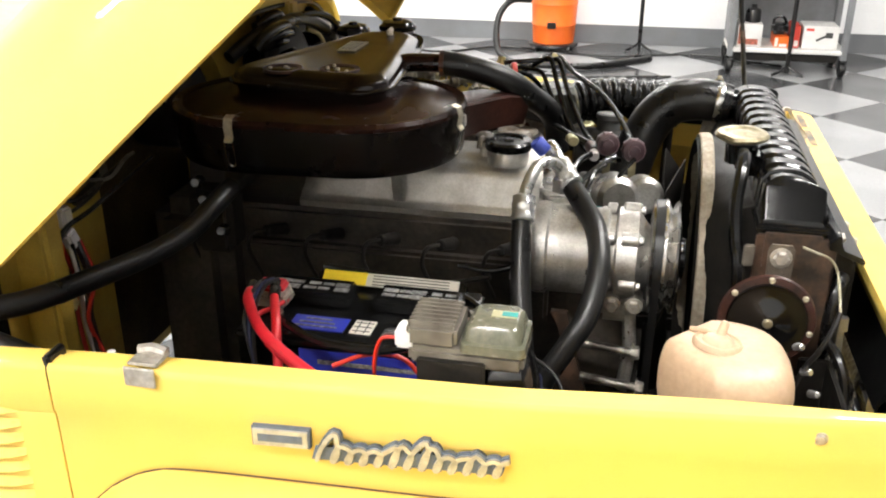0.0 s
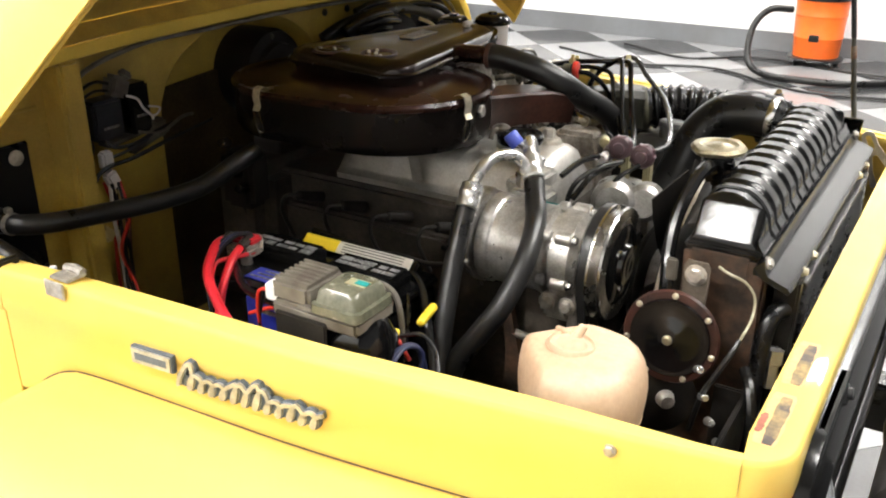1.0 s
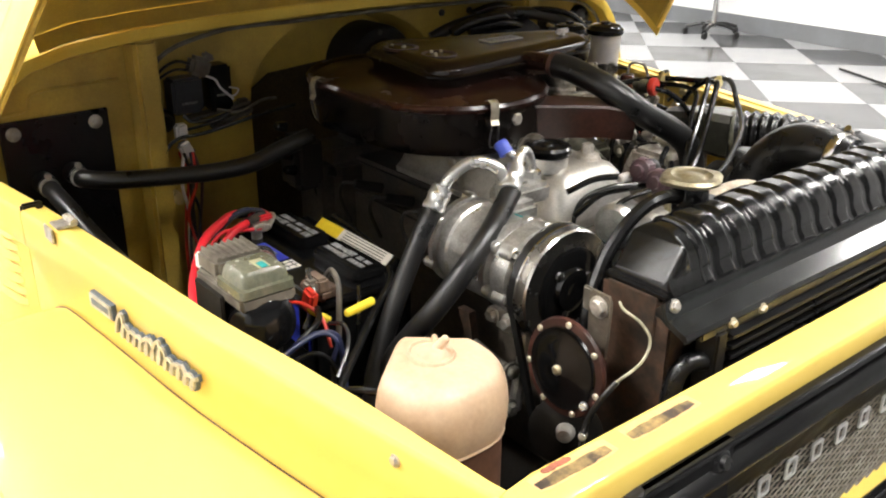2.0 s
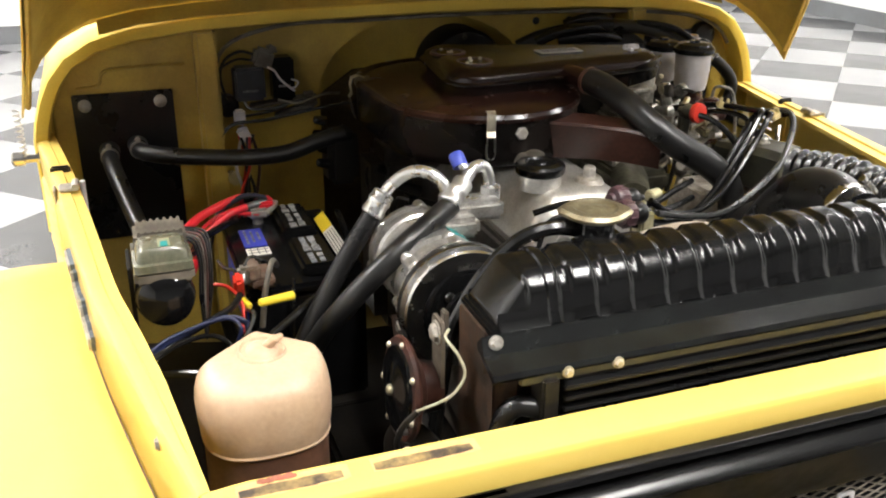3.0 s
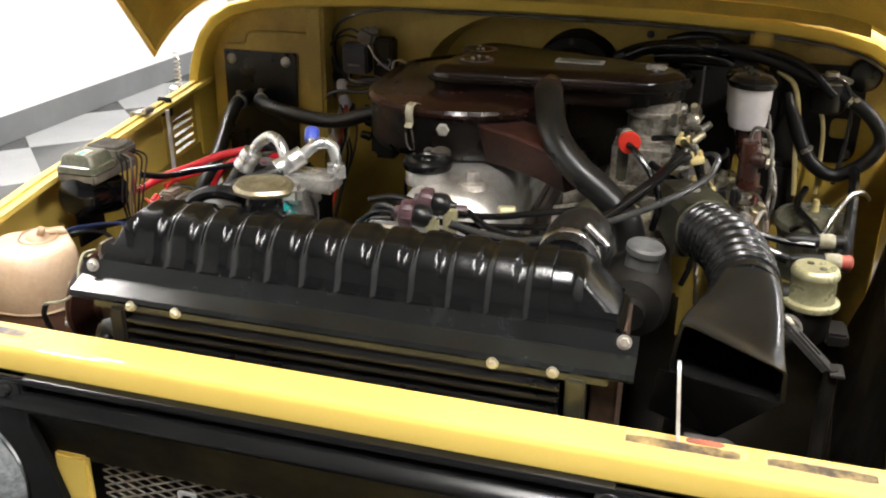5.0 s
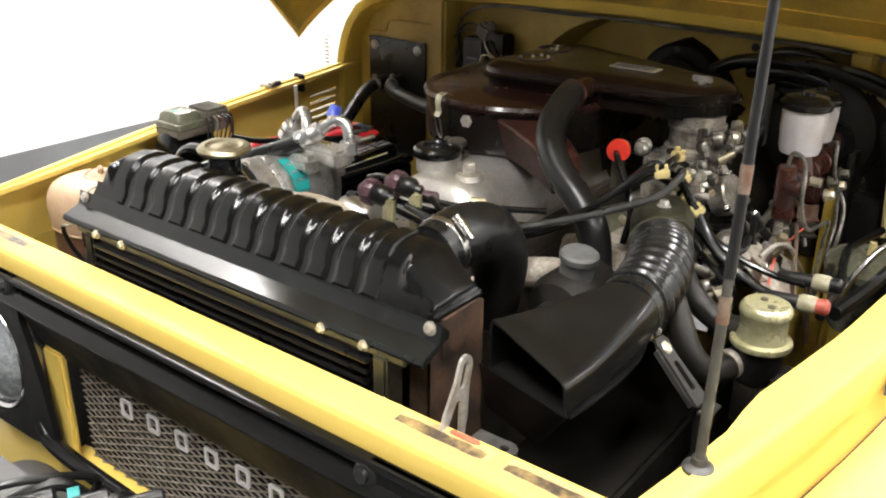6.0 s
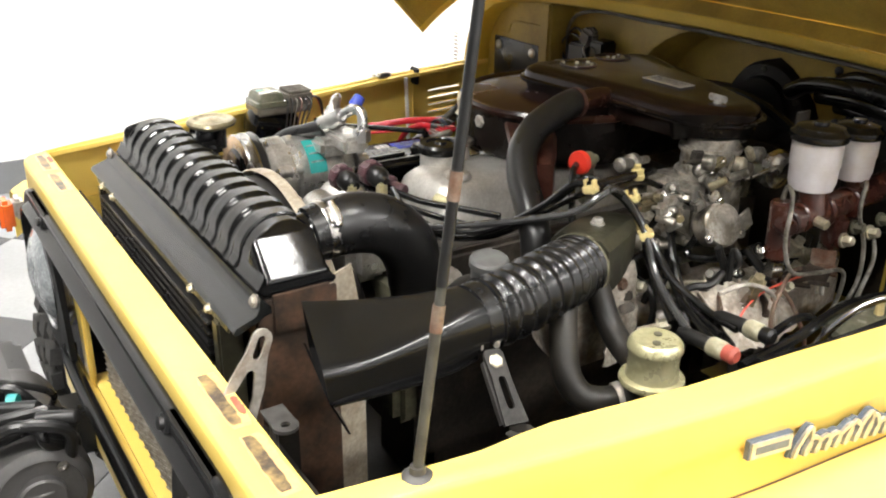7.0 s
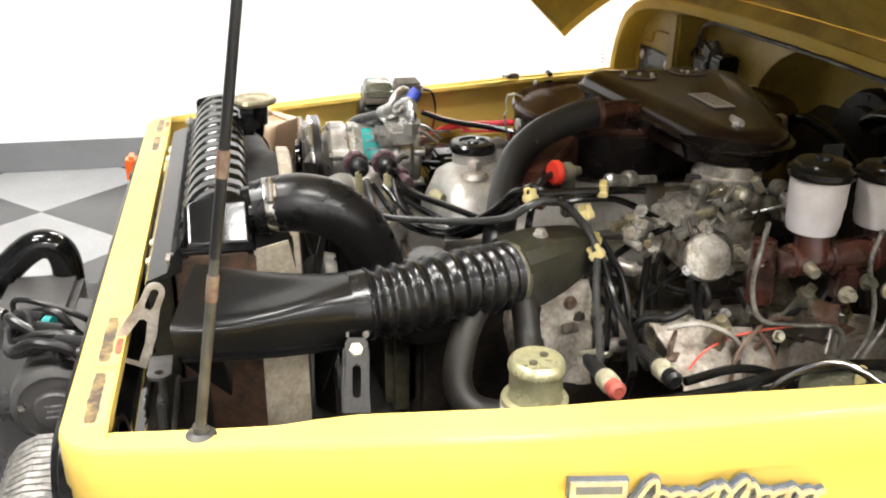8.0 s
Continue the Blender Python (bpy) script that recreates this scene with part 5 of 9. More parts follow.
rod(bm, (-0.482, 0.284, 1.068), (-0.488, 0.276, 1.100), 0.056, 0.070, 34)
part("neck", bm, CLEANER_SIDE, ac)
# spring clips round the can
def can_clip(cx, cy, ang):
    c, s = math.cos(radians(ang)), math.sin(radians(ang))
    at = lambda r, w, z: V(cx + (r - 0.026) * c - w * s, cy + (r - 0.026) * s + w * c, z + 0.006)
    bm = bmesh.new()
    secs = []
    for r, z in ((0.184, 1.078), (0.197, 1.083), (0.208, 1.080), (0.2115, 1.068), (0.209, 1.052), (0.214, 1.044)):
        secs.append([at(r, -0.007, z), at(r, 0.007, z), at(r + 0.0018, 0.007, z + 0.001), at(r + 0.0018, -0.007, z + 0.001)])
    loft(bm, secs)
    cl = part("clip", bm, BOLT_ZINC, ac, "zinc spring clip")
    bm = bmesh.new()
    tube(bm, [at(0.214, -0.006, 1.046), at(0.209, -0.007, 1.02), at(0.205, -0.005, 1.008), at(0.204, 0.0, 1.005), at(0.205, 0.005, 1.008), at(0.209, 0.007, 1.02), at(0.214, 0.006, 1.046)], 0.0016, 6, 4)
    part("wire_loop", bm, STEEL, cl)


for cx, cy, ang in ((-0.450, -0.034, -16), (-0.592, -0.041, -92), (-0.588, -0.041, 115)):
    can_clip(cx, cy, ang)
bm = bmesh.new()
hexbolt(bm, (-0.2815, -0.030, 1.050), (1, 0.03, 0), 0.011, 0.008)
part("stud_nut", bm, GREY_STEEL, ac)
# snorkel: red-brown box duct from the can towards the left front
bm = bmesh.new()
ALONG, ACROSS = V(0.53, 0.848, 0), V(0.848, -0.53, 0)
secs = []
for d, w, z0, z1 in ((-0.05, 0.080, 1.000, 1.061), (0.0, 0.082, 0.997, 1.062), (0.08, 0.080, 0.999, 1.060), (0.13, 0.074, 0.997, 1.057), (0.185, 0.064, 0.990, 1.046)):
    p = V(-0.289, 0.018, 0) + ALONG * d
    secs.append([p + ACROSS * f + V(0, 0, z) for f, z in ((-0.018, z0), (-0.003, z1 - 0.004), (-0.006, z1), (-w + 0.006, z1), (-w, z1 - 0.005), (-w, z0))])
loft(bm, secs)
part("snorkel", bm, SNORKEL, ac, "red-brown snorkel duct")
bm = bmesh.new()
tube(bm, [V(-0.43, 0.118, 1.100), V(-0.405, 0.121, 1.108), V(-0.335, 0.130, 1.107)], 0.0165, 18)
part("lid_nipple", bm, COVER_BROWN, ac, "dark rusty brown hose nipple")

bm = bmesh.new()
box(bm, (-0.718, -0.080, 0.925), (0.066, 0.004, 0.090), 0.002, Matrix.Rotation(0.10, 4, "Y"))
part("side_bracket", bm, WINCH_GREY, ac, "grey sheet bracket below the can")

# air hose from the lid to the front left
bm = bmesh.new()
tube(bm, [V(-0.350, 0.127, 1.108), V(-0.330, 0.131, 1.107), V(-0.305, 0.137, 1.102), V(-0.255, 0.150, 1.086), V(-0.217, 0.170, 1.062), V(-0.192, 0.203, 1.034), V(-0.172, 0.250, 1.005), V(-0.158, 0.285, 0.97), V(-0.15, 0.30, 0.91)], 0.0222, 22)
ah = solo("air_hose", bm, RUBBER, "thick black rubber air hose beside the air cleaner", "hose")
bm = bmesh.new()
lathe(bm, (-0.352, 0.127, 1.108), (1, 0.12, -0.02), [(0.0236, 0), (0.0236, 0.008)], 24)
part("band", bm, RUST_BROWN, ah)

# air-conditioning compressor
comp = thing("compressor", (-0.03, -0.25, 0.86), "cast aluminium air-conditioning compressor with belt pulley", "compressor")
CY, CZ = -0.258, 0.938
bm = bmesh.new()
lathe(bm, (-0.128, CY, CZ), (1, 0, 0), [(0.040, 0), (0.0640, 0.002), (0.0650, 0.005), (0.0650, 0.020), (0.0620, 0.023), (0.0615, 0.090), (0.0635, 0.093), (0.0635, 0.101), (0.0560, 0.104), (0.0560, 0.112), (0.065, 0.115), (0.065, 0.142), (0.050, 0.150), (0.035, 0.163)], 52)
part("body", bm, CAST_ALU, comp)
bm = bmesh.new()
lathe(bm, (-0.152, CY, CZ), (1, 0, 0), [(0.020, 0), (0.044, 0.001), (0.060, 0.004), (0.0655, 0.009), (0.0660, 0.019), (0.0600, 0.021), (0.0540, 0.022), (0.0540, 0.026)], 52)
part("rear_head", bm, CAST_ALU, comp, "cast rear head with a dark joint")
for k in range(6):
    a = radians(20 + 60 * k)
    y, z = CY + 0.062 * math.cos(a), CZ + 0.062 * math.sin(a)
    for x0, x1, r in ((-0.154, -0.132, 0.0085), (-0.030, -0.016, 0.0085), (-0.008, 0.016, 0.0105)):
        bm = bmesh.new()
        rod(bm, (x0, y, z), (x1, y, z), r, seg=12, bevel=0.002)
        lug = part("lug", bm, CAST_ALU, comp)
    bm = bmesh.new()
    hexbolt(bm, (0.016, y, z), (1, 0, 0), 0.006, 0.006)
    part("bolt", bm, STEEL, lug)
bm = bmesh.new()
lathe(bm, (0.030, CY, CZ), (1, 0, 0), [(0.055, 0), (0.077, 0.002), (0.080, 0.005), (0.067, 0.0115), (0.080, 0.018), (0.080, 0.021), (0.067, 0.0275), (0.079, 0.034), (0.077, 0.037), (0.056, 0.038), (0.054, 0.030)], 56)
part("pulley", bm, STEEL, comp, "bright steel grooved pulley")
bm = bmesh.new()
lathe(bm, (0.066, CY, CZ), (1, 0, 0), [(0.054, -0.004), (0.056, 0.002), (0.051, 0.005), (0.030, 0.006), (0.028, 0.012), (0.016, 0.014), (0.010, 0.012), (0.0, 0.012)], 36)
clutch = part("clutch_plate", bm, BLACK_GLOSS, comp, "black clutch plate")
for k in range(3):
    a = radians(15 + 120 * k)
    bm = bmesh.new()
    lathe(bm, (0.071, CY + 0.033 * math.cos(a), CZ + 0.033 * math.sin(a)), (1, 0, 0), [(0.007, 0), (0.007, 0.003), (0.004, 0.005)], 12)
    part("rivet", bm, STEEL, clutch)
bm = bmesh.new()
box(bm, (-0.105, -0.185, 1.004), (0.048, 0.085, 0.028), 0.006)
box(bm, (-0.09, -0.215, 0.990), (0.06, 0.06, 0.03), 0.008)
part("port_block", bm, CAST_ALU, comp)
bm = bmesh.new()
loft(bm, [[V(x, CY + r * math.sin(radians(a)), CZ + r * math.cos(radians(a))) for x, r in ((-0.074, 0.0618), (-0.042, 0.0618), (-0.042, 0.0632), (-0.074, 0.0632))] for a in range(20, 81, 6)])
lab = part("label", bm, TEAL, comp, "teal maker's label with unreadable print")
bm = bmesh.new()
for k in range(3):
    a = radians(34 + 14 * k)
    box(bm, (-0.058, CY + 0.0636 * math.sin(a), CZ + 0.0636 * math.cos(a)), (0.024, 0.0030, 0.0010), 0, Matrix.Rotation(-a, 4, "X"))
part("print_bar", bm, PRINT, lab)
bm = bmesh.new()
box(bm, (-0.01, CY - 0.002, 0.872), (0.05, 0.075, 0.05), 0.010)
part("foot", bm, CAST_ALU, comp)
bm = bmesh.new()
box(bm, (-0.03, CY + 0.02, 0.79), (0.10, 0.014, 0.16), 0.004)
part("bracket", bm, IRON, comp)
for dx in (-0.014, 0.016):
    bm = bmesh.new()
    rod(bm, (dx, CY - 0.055, 0.885), (dx, CY - 0.02, 0.885), 0.012, seg=16, bevel=0.002)
    hexbolt(bm, (dx, CY - 0.055, 0.885), (0, -1, 0), 0.009, 0.010)
    part("mount_bolt", bm, GREY_STEEL, comp)
# belt
bm = bmesh.new()
pts = []
for k in range(13):
    a = radians(-20 + 200 * k / 12)
    pts.append((CY + 0.075 * math.cos(a), CZ + 0.075 * math.sin(a)))
pts += [(CY - 0.070, 0.89), (CY - 0.02, 0.70), (0.0, 0.60), (CY + 0.20, 0.62), (CY + 0.17, 0.74)]
loft(bm, [[V(x, CY + (y - CY) * f, CZ + (z - CZ) * f) if i < 13 else V(x, y + (0.008 if f < 1 else 0), z) for x, f in ((0.036, 1.06), (0.047, 1.06), (0.045, 0.95), (0.038, 0.95))] for i, (y, z) in enumerate(pts)] , caps=True)
part("belt", bm, RUBBER, comp, "black rubber drive belt")
# second bracket and idler below
bm = bmesh.new()
tube(bm, [V(0.01, -0.27, 0.86), V(0.015, -0.285, 0.80), V(0.01, -0.29, 0.74)], 0.010, 10)
part("strut", bm, CAST_ALU, comp)
for x0, x1, y, z in ((-0.07, 0.02, -0.300, 0.815), (-0.05, 0.03, -0.310, 0.765)):
    bm = bmesh.new()
    rod(bm, (x0, y, z), (x1, y - 0.01, z - 0.004), 0.006, 0.006, 12)
    hexbolt(bm, (x1, y - 0.01, z - 0.004), (1, 0, 0), 0.010, 0.010)
    part("cross_bolt", bm, CARB_GREY, comp)
bm = bmesh.new()
loft(bm, [[V(x + a * w, -0.30 + 0.006 * b, z) for a, b in ((-1, -1), (1, -1), (1, 1), (-1, 1))] for x, w, z in ((-0.085, 0.012, 0.86), (-0.075, 0.008, 0.83), (-0.068, 0.010, 0.79), (-0.06, 0.02, 0.73))])
part("strut", bm, DARK_SIDE, comp)

# aluminium pipe ends and rubber hoses of the air conditioning
h1 = thing("refrigerant_hose", (-0.10, -0.23, 1.02), "black refrigerant hose with bent aluminium end", "hose", group="refrigerant hoses")
bm = bmesh.new()
tube(bm, [V(-0.098, -0.222, 1.015), V(-0.100, -0.226, 1.042), V(-0.112, -0.240, 1.057), V(-0.128, -0.263, 1.058), V(-0.137, -0.288, 1.041), V(-0.142, -0.306, 1.015)], 0.0086, 14)
pe = part("pipe_end", bm, ALU_TUBE, h1, "bent aluminium pipe end")
bm = bmesh.new()
lathe(bm, (-0.098, -0.222, 1.010), (0, 0, 1), [(0.014, 0), (0.014, 0.02), (0.010, 0.022)], 6)
part("nut", bm, ALU_TUBE, pe)
bm = bmesh.new()
d = V(0.005, -0.05, -0.073).normalized()
lathe(bm, V(-0.1405, -0.299, 1.028), d, [(0.012, 0), (0.0155, 0.002), (0.0155, 0.010), (0.0165, 0.012), (0.0165, 0.016), (0.0155, 0.018), (0.0155, 0.026), (0.0165, 0.028), (0.0165, 0.034), (0.015, 0.036)], 20)
part("crimp", bm, ALU_TUBE, h1, "crimped aluminium ferrule")
bm = bmesh.new()
tube(bm, [V(-0.141, -0.314, 1.002), V(-0.137, -0.343, 0.962), V(-0.130, -0.378, 0.910), V(-0.118, -0.420, 0.842), V(-0.105, -0.45, 0.78), V(-0.09, -0.46, 0.70)], 0.0138, 16)
part("rubber", bm, RUBBER, h1)
h2 = thing("refrigerant_hose", (-0.10, -0.15, 1.02), "black refrigerant hose with bent aluminium end and blue cap", "hose", group="refrigerant hoses")
bm = bmesh.new()
tube(bm, [V(-0.118, -0.150, 1.012), V(-0.121, -0.152, 1.040), V(-0.122, -0.160, 1.056), V(-0.116, -0.176, 1.058), V(-0.106, -0.192, 1.047), V(-0.094, -0.207, 1.030)], 0.0090, 14)
pe = part("pipe_end", bm, ALU_TUBE, h2, "bent aluminium pipe end")
bm = bmesh.new()
lathe(bm, (-0.118, -0.150, 1.008), (0, 0, 1), [(0.015, 0), (0.015, 0.02), (0.011, 0.022)], 6)
part("nut", bm, ALU_TUBE, pe)
bm = bmesh.new()
rod(bm, (-0.114, -0.182, 1.052), (-0.128, -0.196, 1.066), 0.006, seg=12)
part("service_port", bm, ALU_TUBE, pe)
bm = bmesh.new()
lathe(bm, (-0.126, -0.193, 1.058), (-0.55, -0.1, 0.62), [(0.0105, 0), (0.0110, 0.002), (0.0110, 0.018), (0.009, 0.021), (0.0, 0.021)], 18)
part("cap", bm, BLUE_CAP, h2, "blue plastic valve cap")
bm = bmesh.new()
d = (V(-0.070, -0.245, 1.012) - V(-0.104, -0.196, 1.044)).normalized()
lathe(bm, V(-0.104, -0.196, 1.044), d, [(0.010, 0), (0.0145, 0.002), (0.0145, 0.018), (0.0155, 0.020), (0.0155, 0.024), (0.0145, 0.026), (0.0145, 0.036), (0.0155, 0.038), (0.0155, 0.044), (0.014, 0.046)], 20)
part("crimp", bm, ALU_TUBE, h2, "crimped aluminium ferrule")
bm = bmesh.new()
tube(bm, [V(-0.084, -0.222, 1.020), V(-0.062, -0.262, 1.004), V(-0.042, -0.302, 0.987), V(-0.033, -0.350, 0.952), V(-0.042, -0.392, 0.905), V(-0.065, -0.412, 0.865), V(-0.095, -0.428, 0.81), V(-0.11, -0.44, 0.72)], 0.0150, 16)
part("rubber", bm, RUBBER, h2)

# ---- things along the right inner fender ----
bat = thing("battery", (-0.32, -0.42, 0.70), "black car battery with blue and yellow labels", "battery")
BX0, BX1, BY0, BY1, BT = -0.486, -0.190, -0.490, -0.316, 0.885
bm = bmesh.new()
box(bm, ((BX0 + BX1) / 2, (BY0 + BY1) / 2, 0.775), (BX1 - BX0, BY1 - BY0, 0.19), 0.006)
part("case", bm, PLASTIC, bat)
bm = bmesh.new()
box(bm, ((BX0 + BX1) / 2, (BY0 + BY1) / 2, 0.876), (BX1 - BX0 + 0.006, BY1 - BY0 + 0.006, 0.016), 0.005)
part("lid", bm, PLASTIC, bat)
for x in (-0.420, -0.268):
    bm = bmesh.new()
    box(bm, (x, -0.378, 0.8915), (0.120, 0.056, 0.022), 0.006)
    vent = part("vent_cover", bm, PLASTIC, bat)
    bm = bmesh.new()
    random.seed(int(-x * 1000))
    for k in range(5):
        for j in range(2):
            box(bm, (x - 0.042 + 0.021 * k + random.uniform(-0.003, 0.003), -0.386 + 0.014 * j, 0.9028), (random.uniform(0.014, 0.022), random.uniform(0.007, 0.012), 0.0008))
    part("print_bar", bm, PRINT, vent, "pale grey unreadable print")
bm = bmesh.new()
RIDGE = Matrix.Rotation(radians(38), 4, "X")
box(bm, (-0.320, -0.328, 0.888), (0.215, 0.022, 0.020), 0.003, RIDGE)
part("ridge", bm, PLASTIC, bat)
bm = bmesh.new()
box(bm, V(-0.320, -0.328, 0.888) + (RIDGE @ V(0, 0, 0.0108)), (0.195, 0.020, 0.0012), 0.0, RIDGE)
lab = part("label", bm, WHITE_LABEL, bat, "white warning label strip")
bm = bmesh.new()
box(bm, V(-0.387, -0.328, 0.888) + (RIDGE @ V(0, 0, 0.0120)), (0.064, 0.020, 0.0012), 0.0, RIDGE)
part("yellow_field", bm, YEL_LABEL, lab)
bm = bmesh.new()
for k in range(4):
    box(bm, V(-0.291, -0.328, 0.888) + (RIDGE @ V(0, -0.007 + 0.0046 * k, 0.0116)), (0.11, 0.0014, 0.0006), 0.0, RIDGE)
part("print_bar", bm, DARK_PRINT, lab)
bm = bmesh.new()
box(bm, (-0.300, BY0 - 0.0012, 0.838), (0.20, 0.0024, 0.060), 0.0)
lab = part("blue_label", bm, BLUE, bat, "blue front label with pale unreadable print")
bm = bmesh.new()
for k in range(3):
    box(bm, (-0.31 + 0.015 * k, BY0 - 0.0028, 0.852 - 0.016 * k), (0.13 - 0.03 * k, 0.001, 0.006))
part("print_bar", bm, PRINT, lab)
bm = bmesh.new()
box(bm, (-0.212, BY0 - 0.0012, 0.838), (0.022, 0.0024, 0.060))
part("yellow_band", bm, YEL_LABEL, lab)
bm = bmesh.new()
box(bm, (-0.385, -0.452, 0.8850), (0.075, 0.036, 0.0014))
lab = part("blue_label", bm, BLUE, bat, "blue label on the battery lid")
bm = bmesh.new()
for k in range(3):
    box(bm, (-0.388, -0.462 + 0.010 * k, 0.8860), (0.06 - 0.012 * k, 0.004, 0.0008))
part("print_bar", bm, PRINT, lab)
bm = bmesh.new()
box(bm, (-0.325, -0.452, 0.8852), (0.028, 0.036, 0.0014))
lab = part("chart_label", bm, WHITE_LABEL, bat, "small white chart label")
bm = bmesh.new()
for k in range(3):
    box(bm, (-0.325, -0.463 + 0.011 * k, 0.8862), (0.024, 0.0015, 0.0006))
for k in range(2):
    box(bm, (-0.331 + 0.011 * k, -0.452, 0.8862), (0.0015, 0.032, 0.0006))
part("print_bar", bm, DARK_PRINT, lab)
# terminals
bm = bmesh.new()
rod(bm, (-0.452, -0.432, 0.882), (-0.452, -0.432, 0.904), 0.009, 0.008, 14)
box(bm, (-0.455, -0.432, 0.906), (0.045, 0.034, 0.016), 0.004)
tube(bm, [V(-0.475, -0.42, 0.905), V(-0.455, -0.40, 0.915), V(-0.435, -0.42, 0.905)], 0.005, 8)
part("terminal", bm, GREY_STEEL, bat, "clamped lead terminal")
bm = bmesh.new()
box(bm, (-0.462, -0.418, 0.916), (0.040, 0.030, 0.012), 0.004)
part("terminal_boot", bm, RED, bat, "red terminal cover")
bm = bmesh.new()
rod(bm, (-0.20, -0.470, 0.882), (-0.20, -0.470, 0.904), 0.009, 0.008, 14)
box(bm, (-0.198, -0.470, 0.902), (0.055, 0.036, 0.014), 0.004)
box(bm, (-0.186, -0.482, 0.918), (0.036, 0.020, 0.022), 0.004)
part("terminal", bm, RUSTY_STEEL, bat, "corroded terminal clamp")
bm = bmesh.new()
box(bm, (-0.182, -0.492, 0.914), (0.020, 0.022, 0.026), 0.004)
part("fuse_block", bm, BROWN_GREY, bat)
bm = bmesh.new()
box(bm, (-0.168, -0.505, 0.905), (0.024, 0.014, 0.034), 0.004, Matrix.Rotation(0.3, 4, "Y"))
part("fuse_cap", bm, RED_CAP, bat, "red fuse cap")
bm = bmesh.new()
rod(bm, (-0.120, -0.436, 0.902), (-0.110, -0.486, 0.902), 0.0062, 0.0056, 10, 0.002)
rod(bm, (-0.135, -0.495, 0.885), (-0.165, -0.510, 0.895), 0.005, seg=10, bevel=0.002)
part("fuse_cap", bm, YEL_LABEL, bat, "yellow fuse sleeve")
bm = bmesh.new()
box(bm, (-0.338, -0.405, 0.68), (0.34, 0.20, 0.006), 0.002)
part("tray", bm, BLACK_DUSTY, bat)

# red battery cables
for i, pts in enumerate(([V(-0.485, -0.428, 0.918), V(-0.478, -0.452, 0.922), V(-0.470, -0.477, 0.920), V(-0.432, -0.530, 0.912), V(-0.380, -0.568, 0.900), V(-0.33, -0.598, 0.892), V(-0.28, -0.62, 0.878)],
                         [V(-0.458, -0.415, 0.918), V(-0.446, -0.450, 0.916), V(-0.430, -0.486, 0.911), V(-0.416, -0.522, 0.884), V(-0.405, -0.55, 0.83)],
                         [V(-0.450, -0.412, 0.905), V(-0.436, -0.430, 0.905), V(-0.440, -0.460, 0.908), V(-0.456, -0.490, 0.905), V(-0.425, -0.530, 0.892), V(-0.37, -0.568, 0.884), V(-0.32, -0.59, 0.88)])):
    bm = bmesh.new()
    tube(bm, pts, (0.0072, 0.0062, 0.0034)[i], 14)
    cb = solo("battery_cable", bm, RED, "%s red battery cable" % ("thick", "thick", "thin")[i], "cable", group="battery cables")
    if i < 2:
        bm = bmesh.new()
        tube(bm, pts[:2], 0.0088, 14, radii=lambda f: 0.0088 - 0.0010 * f)
        part("sleeve", bm, SLEEVE, cb, "smoky heat-shrink sleeve")
for j, (dx, material, word) in enumerate(((0.0, NAVY, "navy"), (0.006, RUBBER, "black"), (-0.006, SLEEVE, "grey"))):
    bm = bmesh.new()
    tube(bm, [V(-0.460 + dx, -0.415, 0.925), V(-0.464 + dx, -0.445, 0.930), V(-0.466 + dx, -0.475, 0.918), V(-0.462 + dx, -0.50, 0.895), V(-0.45, -0.515, 0.84)], 0.0026, 8)
    solo("terminal_wire", bm, material, "thin %s wire at the battery terminal" % word, "wire", group="terminal wires")

# relay box on the sill
fb = thing("relay_box", (-0.155, -0.60, 0.90), "dusty green-grey relay box with finned cover", "relay box")
bm = bmesh.new()
box(bm, (-0.155, -0.602, 0.948), (0.135, 0.082, 0.022), 0.005)
part("base", bm, BROWN_GREY, fb)
bm = bmesh.new()
secs = []
for z, g in ((0.957, 0.0), (0.968, 0.001), (0.970, 0.005), (0.984, 0.008), (0.989, 0.013)):
    secs.append([V(x, y, z) for x, y in round_rect(-0.163 + g, -0.643 + g, -0.086 - g, -0.561 - g, 0.010)])
loft(bm, secs)
cover = part("cover", bm, GREEN_GREY, fb, "translucent green-grey smooth cover", sharp=40)
for dx, w, material in ((0.0, 0.030, ZINC), (0.006, 0.018, TEAL)):
    bm = bmesh.new()
    box(bm, (-0.116 + dx, -0.598, 0.9894 + 0.0006 * (material is TEAL)), (w, w * 0.55, 0.0012))
    part("sticker", bm, material, cover)
bm = bmesh.new()
box(bm, (-0.196, -0.600, 0.970), (0.060, 0.074, 0.028), 0.005)
fin_base = part("finned_half", bm, BROWN_GREY, fb)
for k in range(7):
    bm = bmesh.new()
    box(bm, (-0.197, -0.629 + 0.0098 * k, 0.9845), (0.056, 0.0048, 0.004), 0.0012)
    part("fin", bm, BROWN_GREY, fin_base)
bm = bmesh.new()
lathe(bm, (-0.130, -0.604, 0.905), (1, 0.0, 0.25), [(0.034, -0.06), (0.040, -0.055), (0.042, 0.02), (0.038, 0.046), (0.026, 0.054), (0.0, 0.056)], 28)
part("motor_can", bm, BLACK_GLOSS, fb, "black round can under the box")
bm = bmesh.new()
box(bm, (-0.17, -0.648, 0.87), (0.08, 0.006, 0.16), 0.002)
part("bracket", bm, BLACK_DUSTY, fb)
bm = bmesh.new()
box(bm, (-0.228, -0.620, 0.962), (0.024, 0.030, 0.024), 0.003)
part("plug", bm, CARD_WHITE, fb, "off-white wire plug")
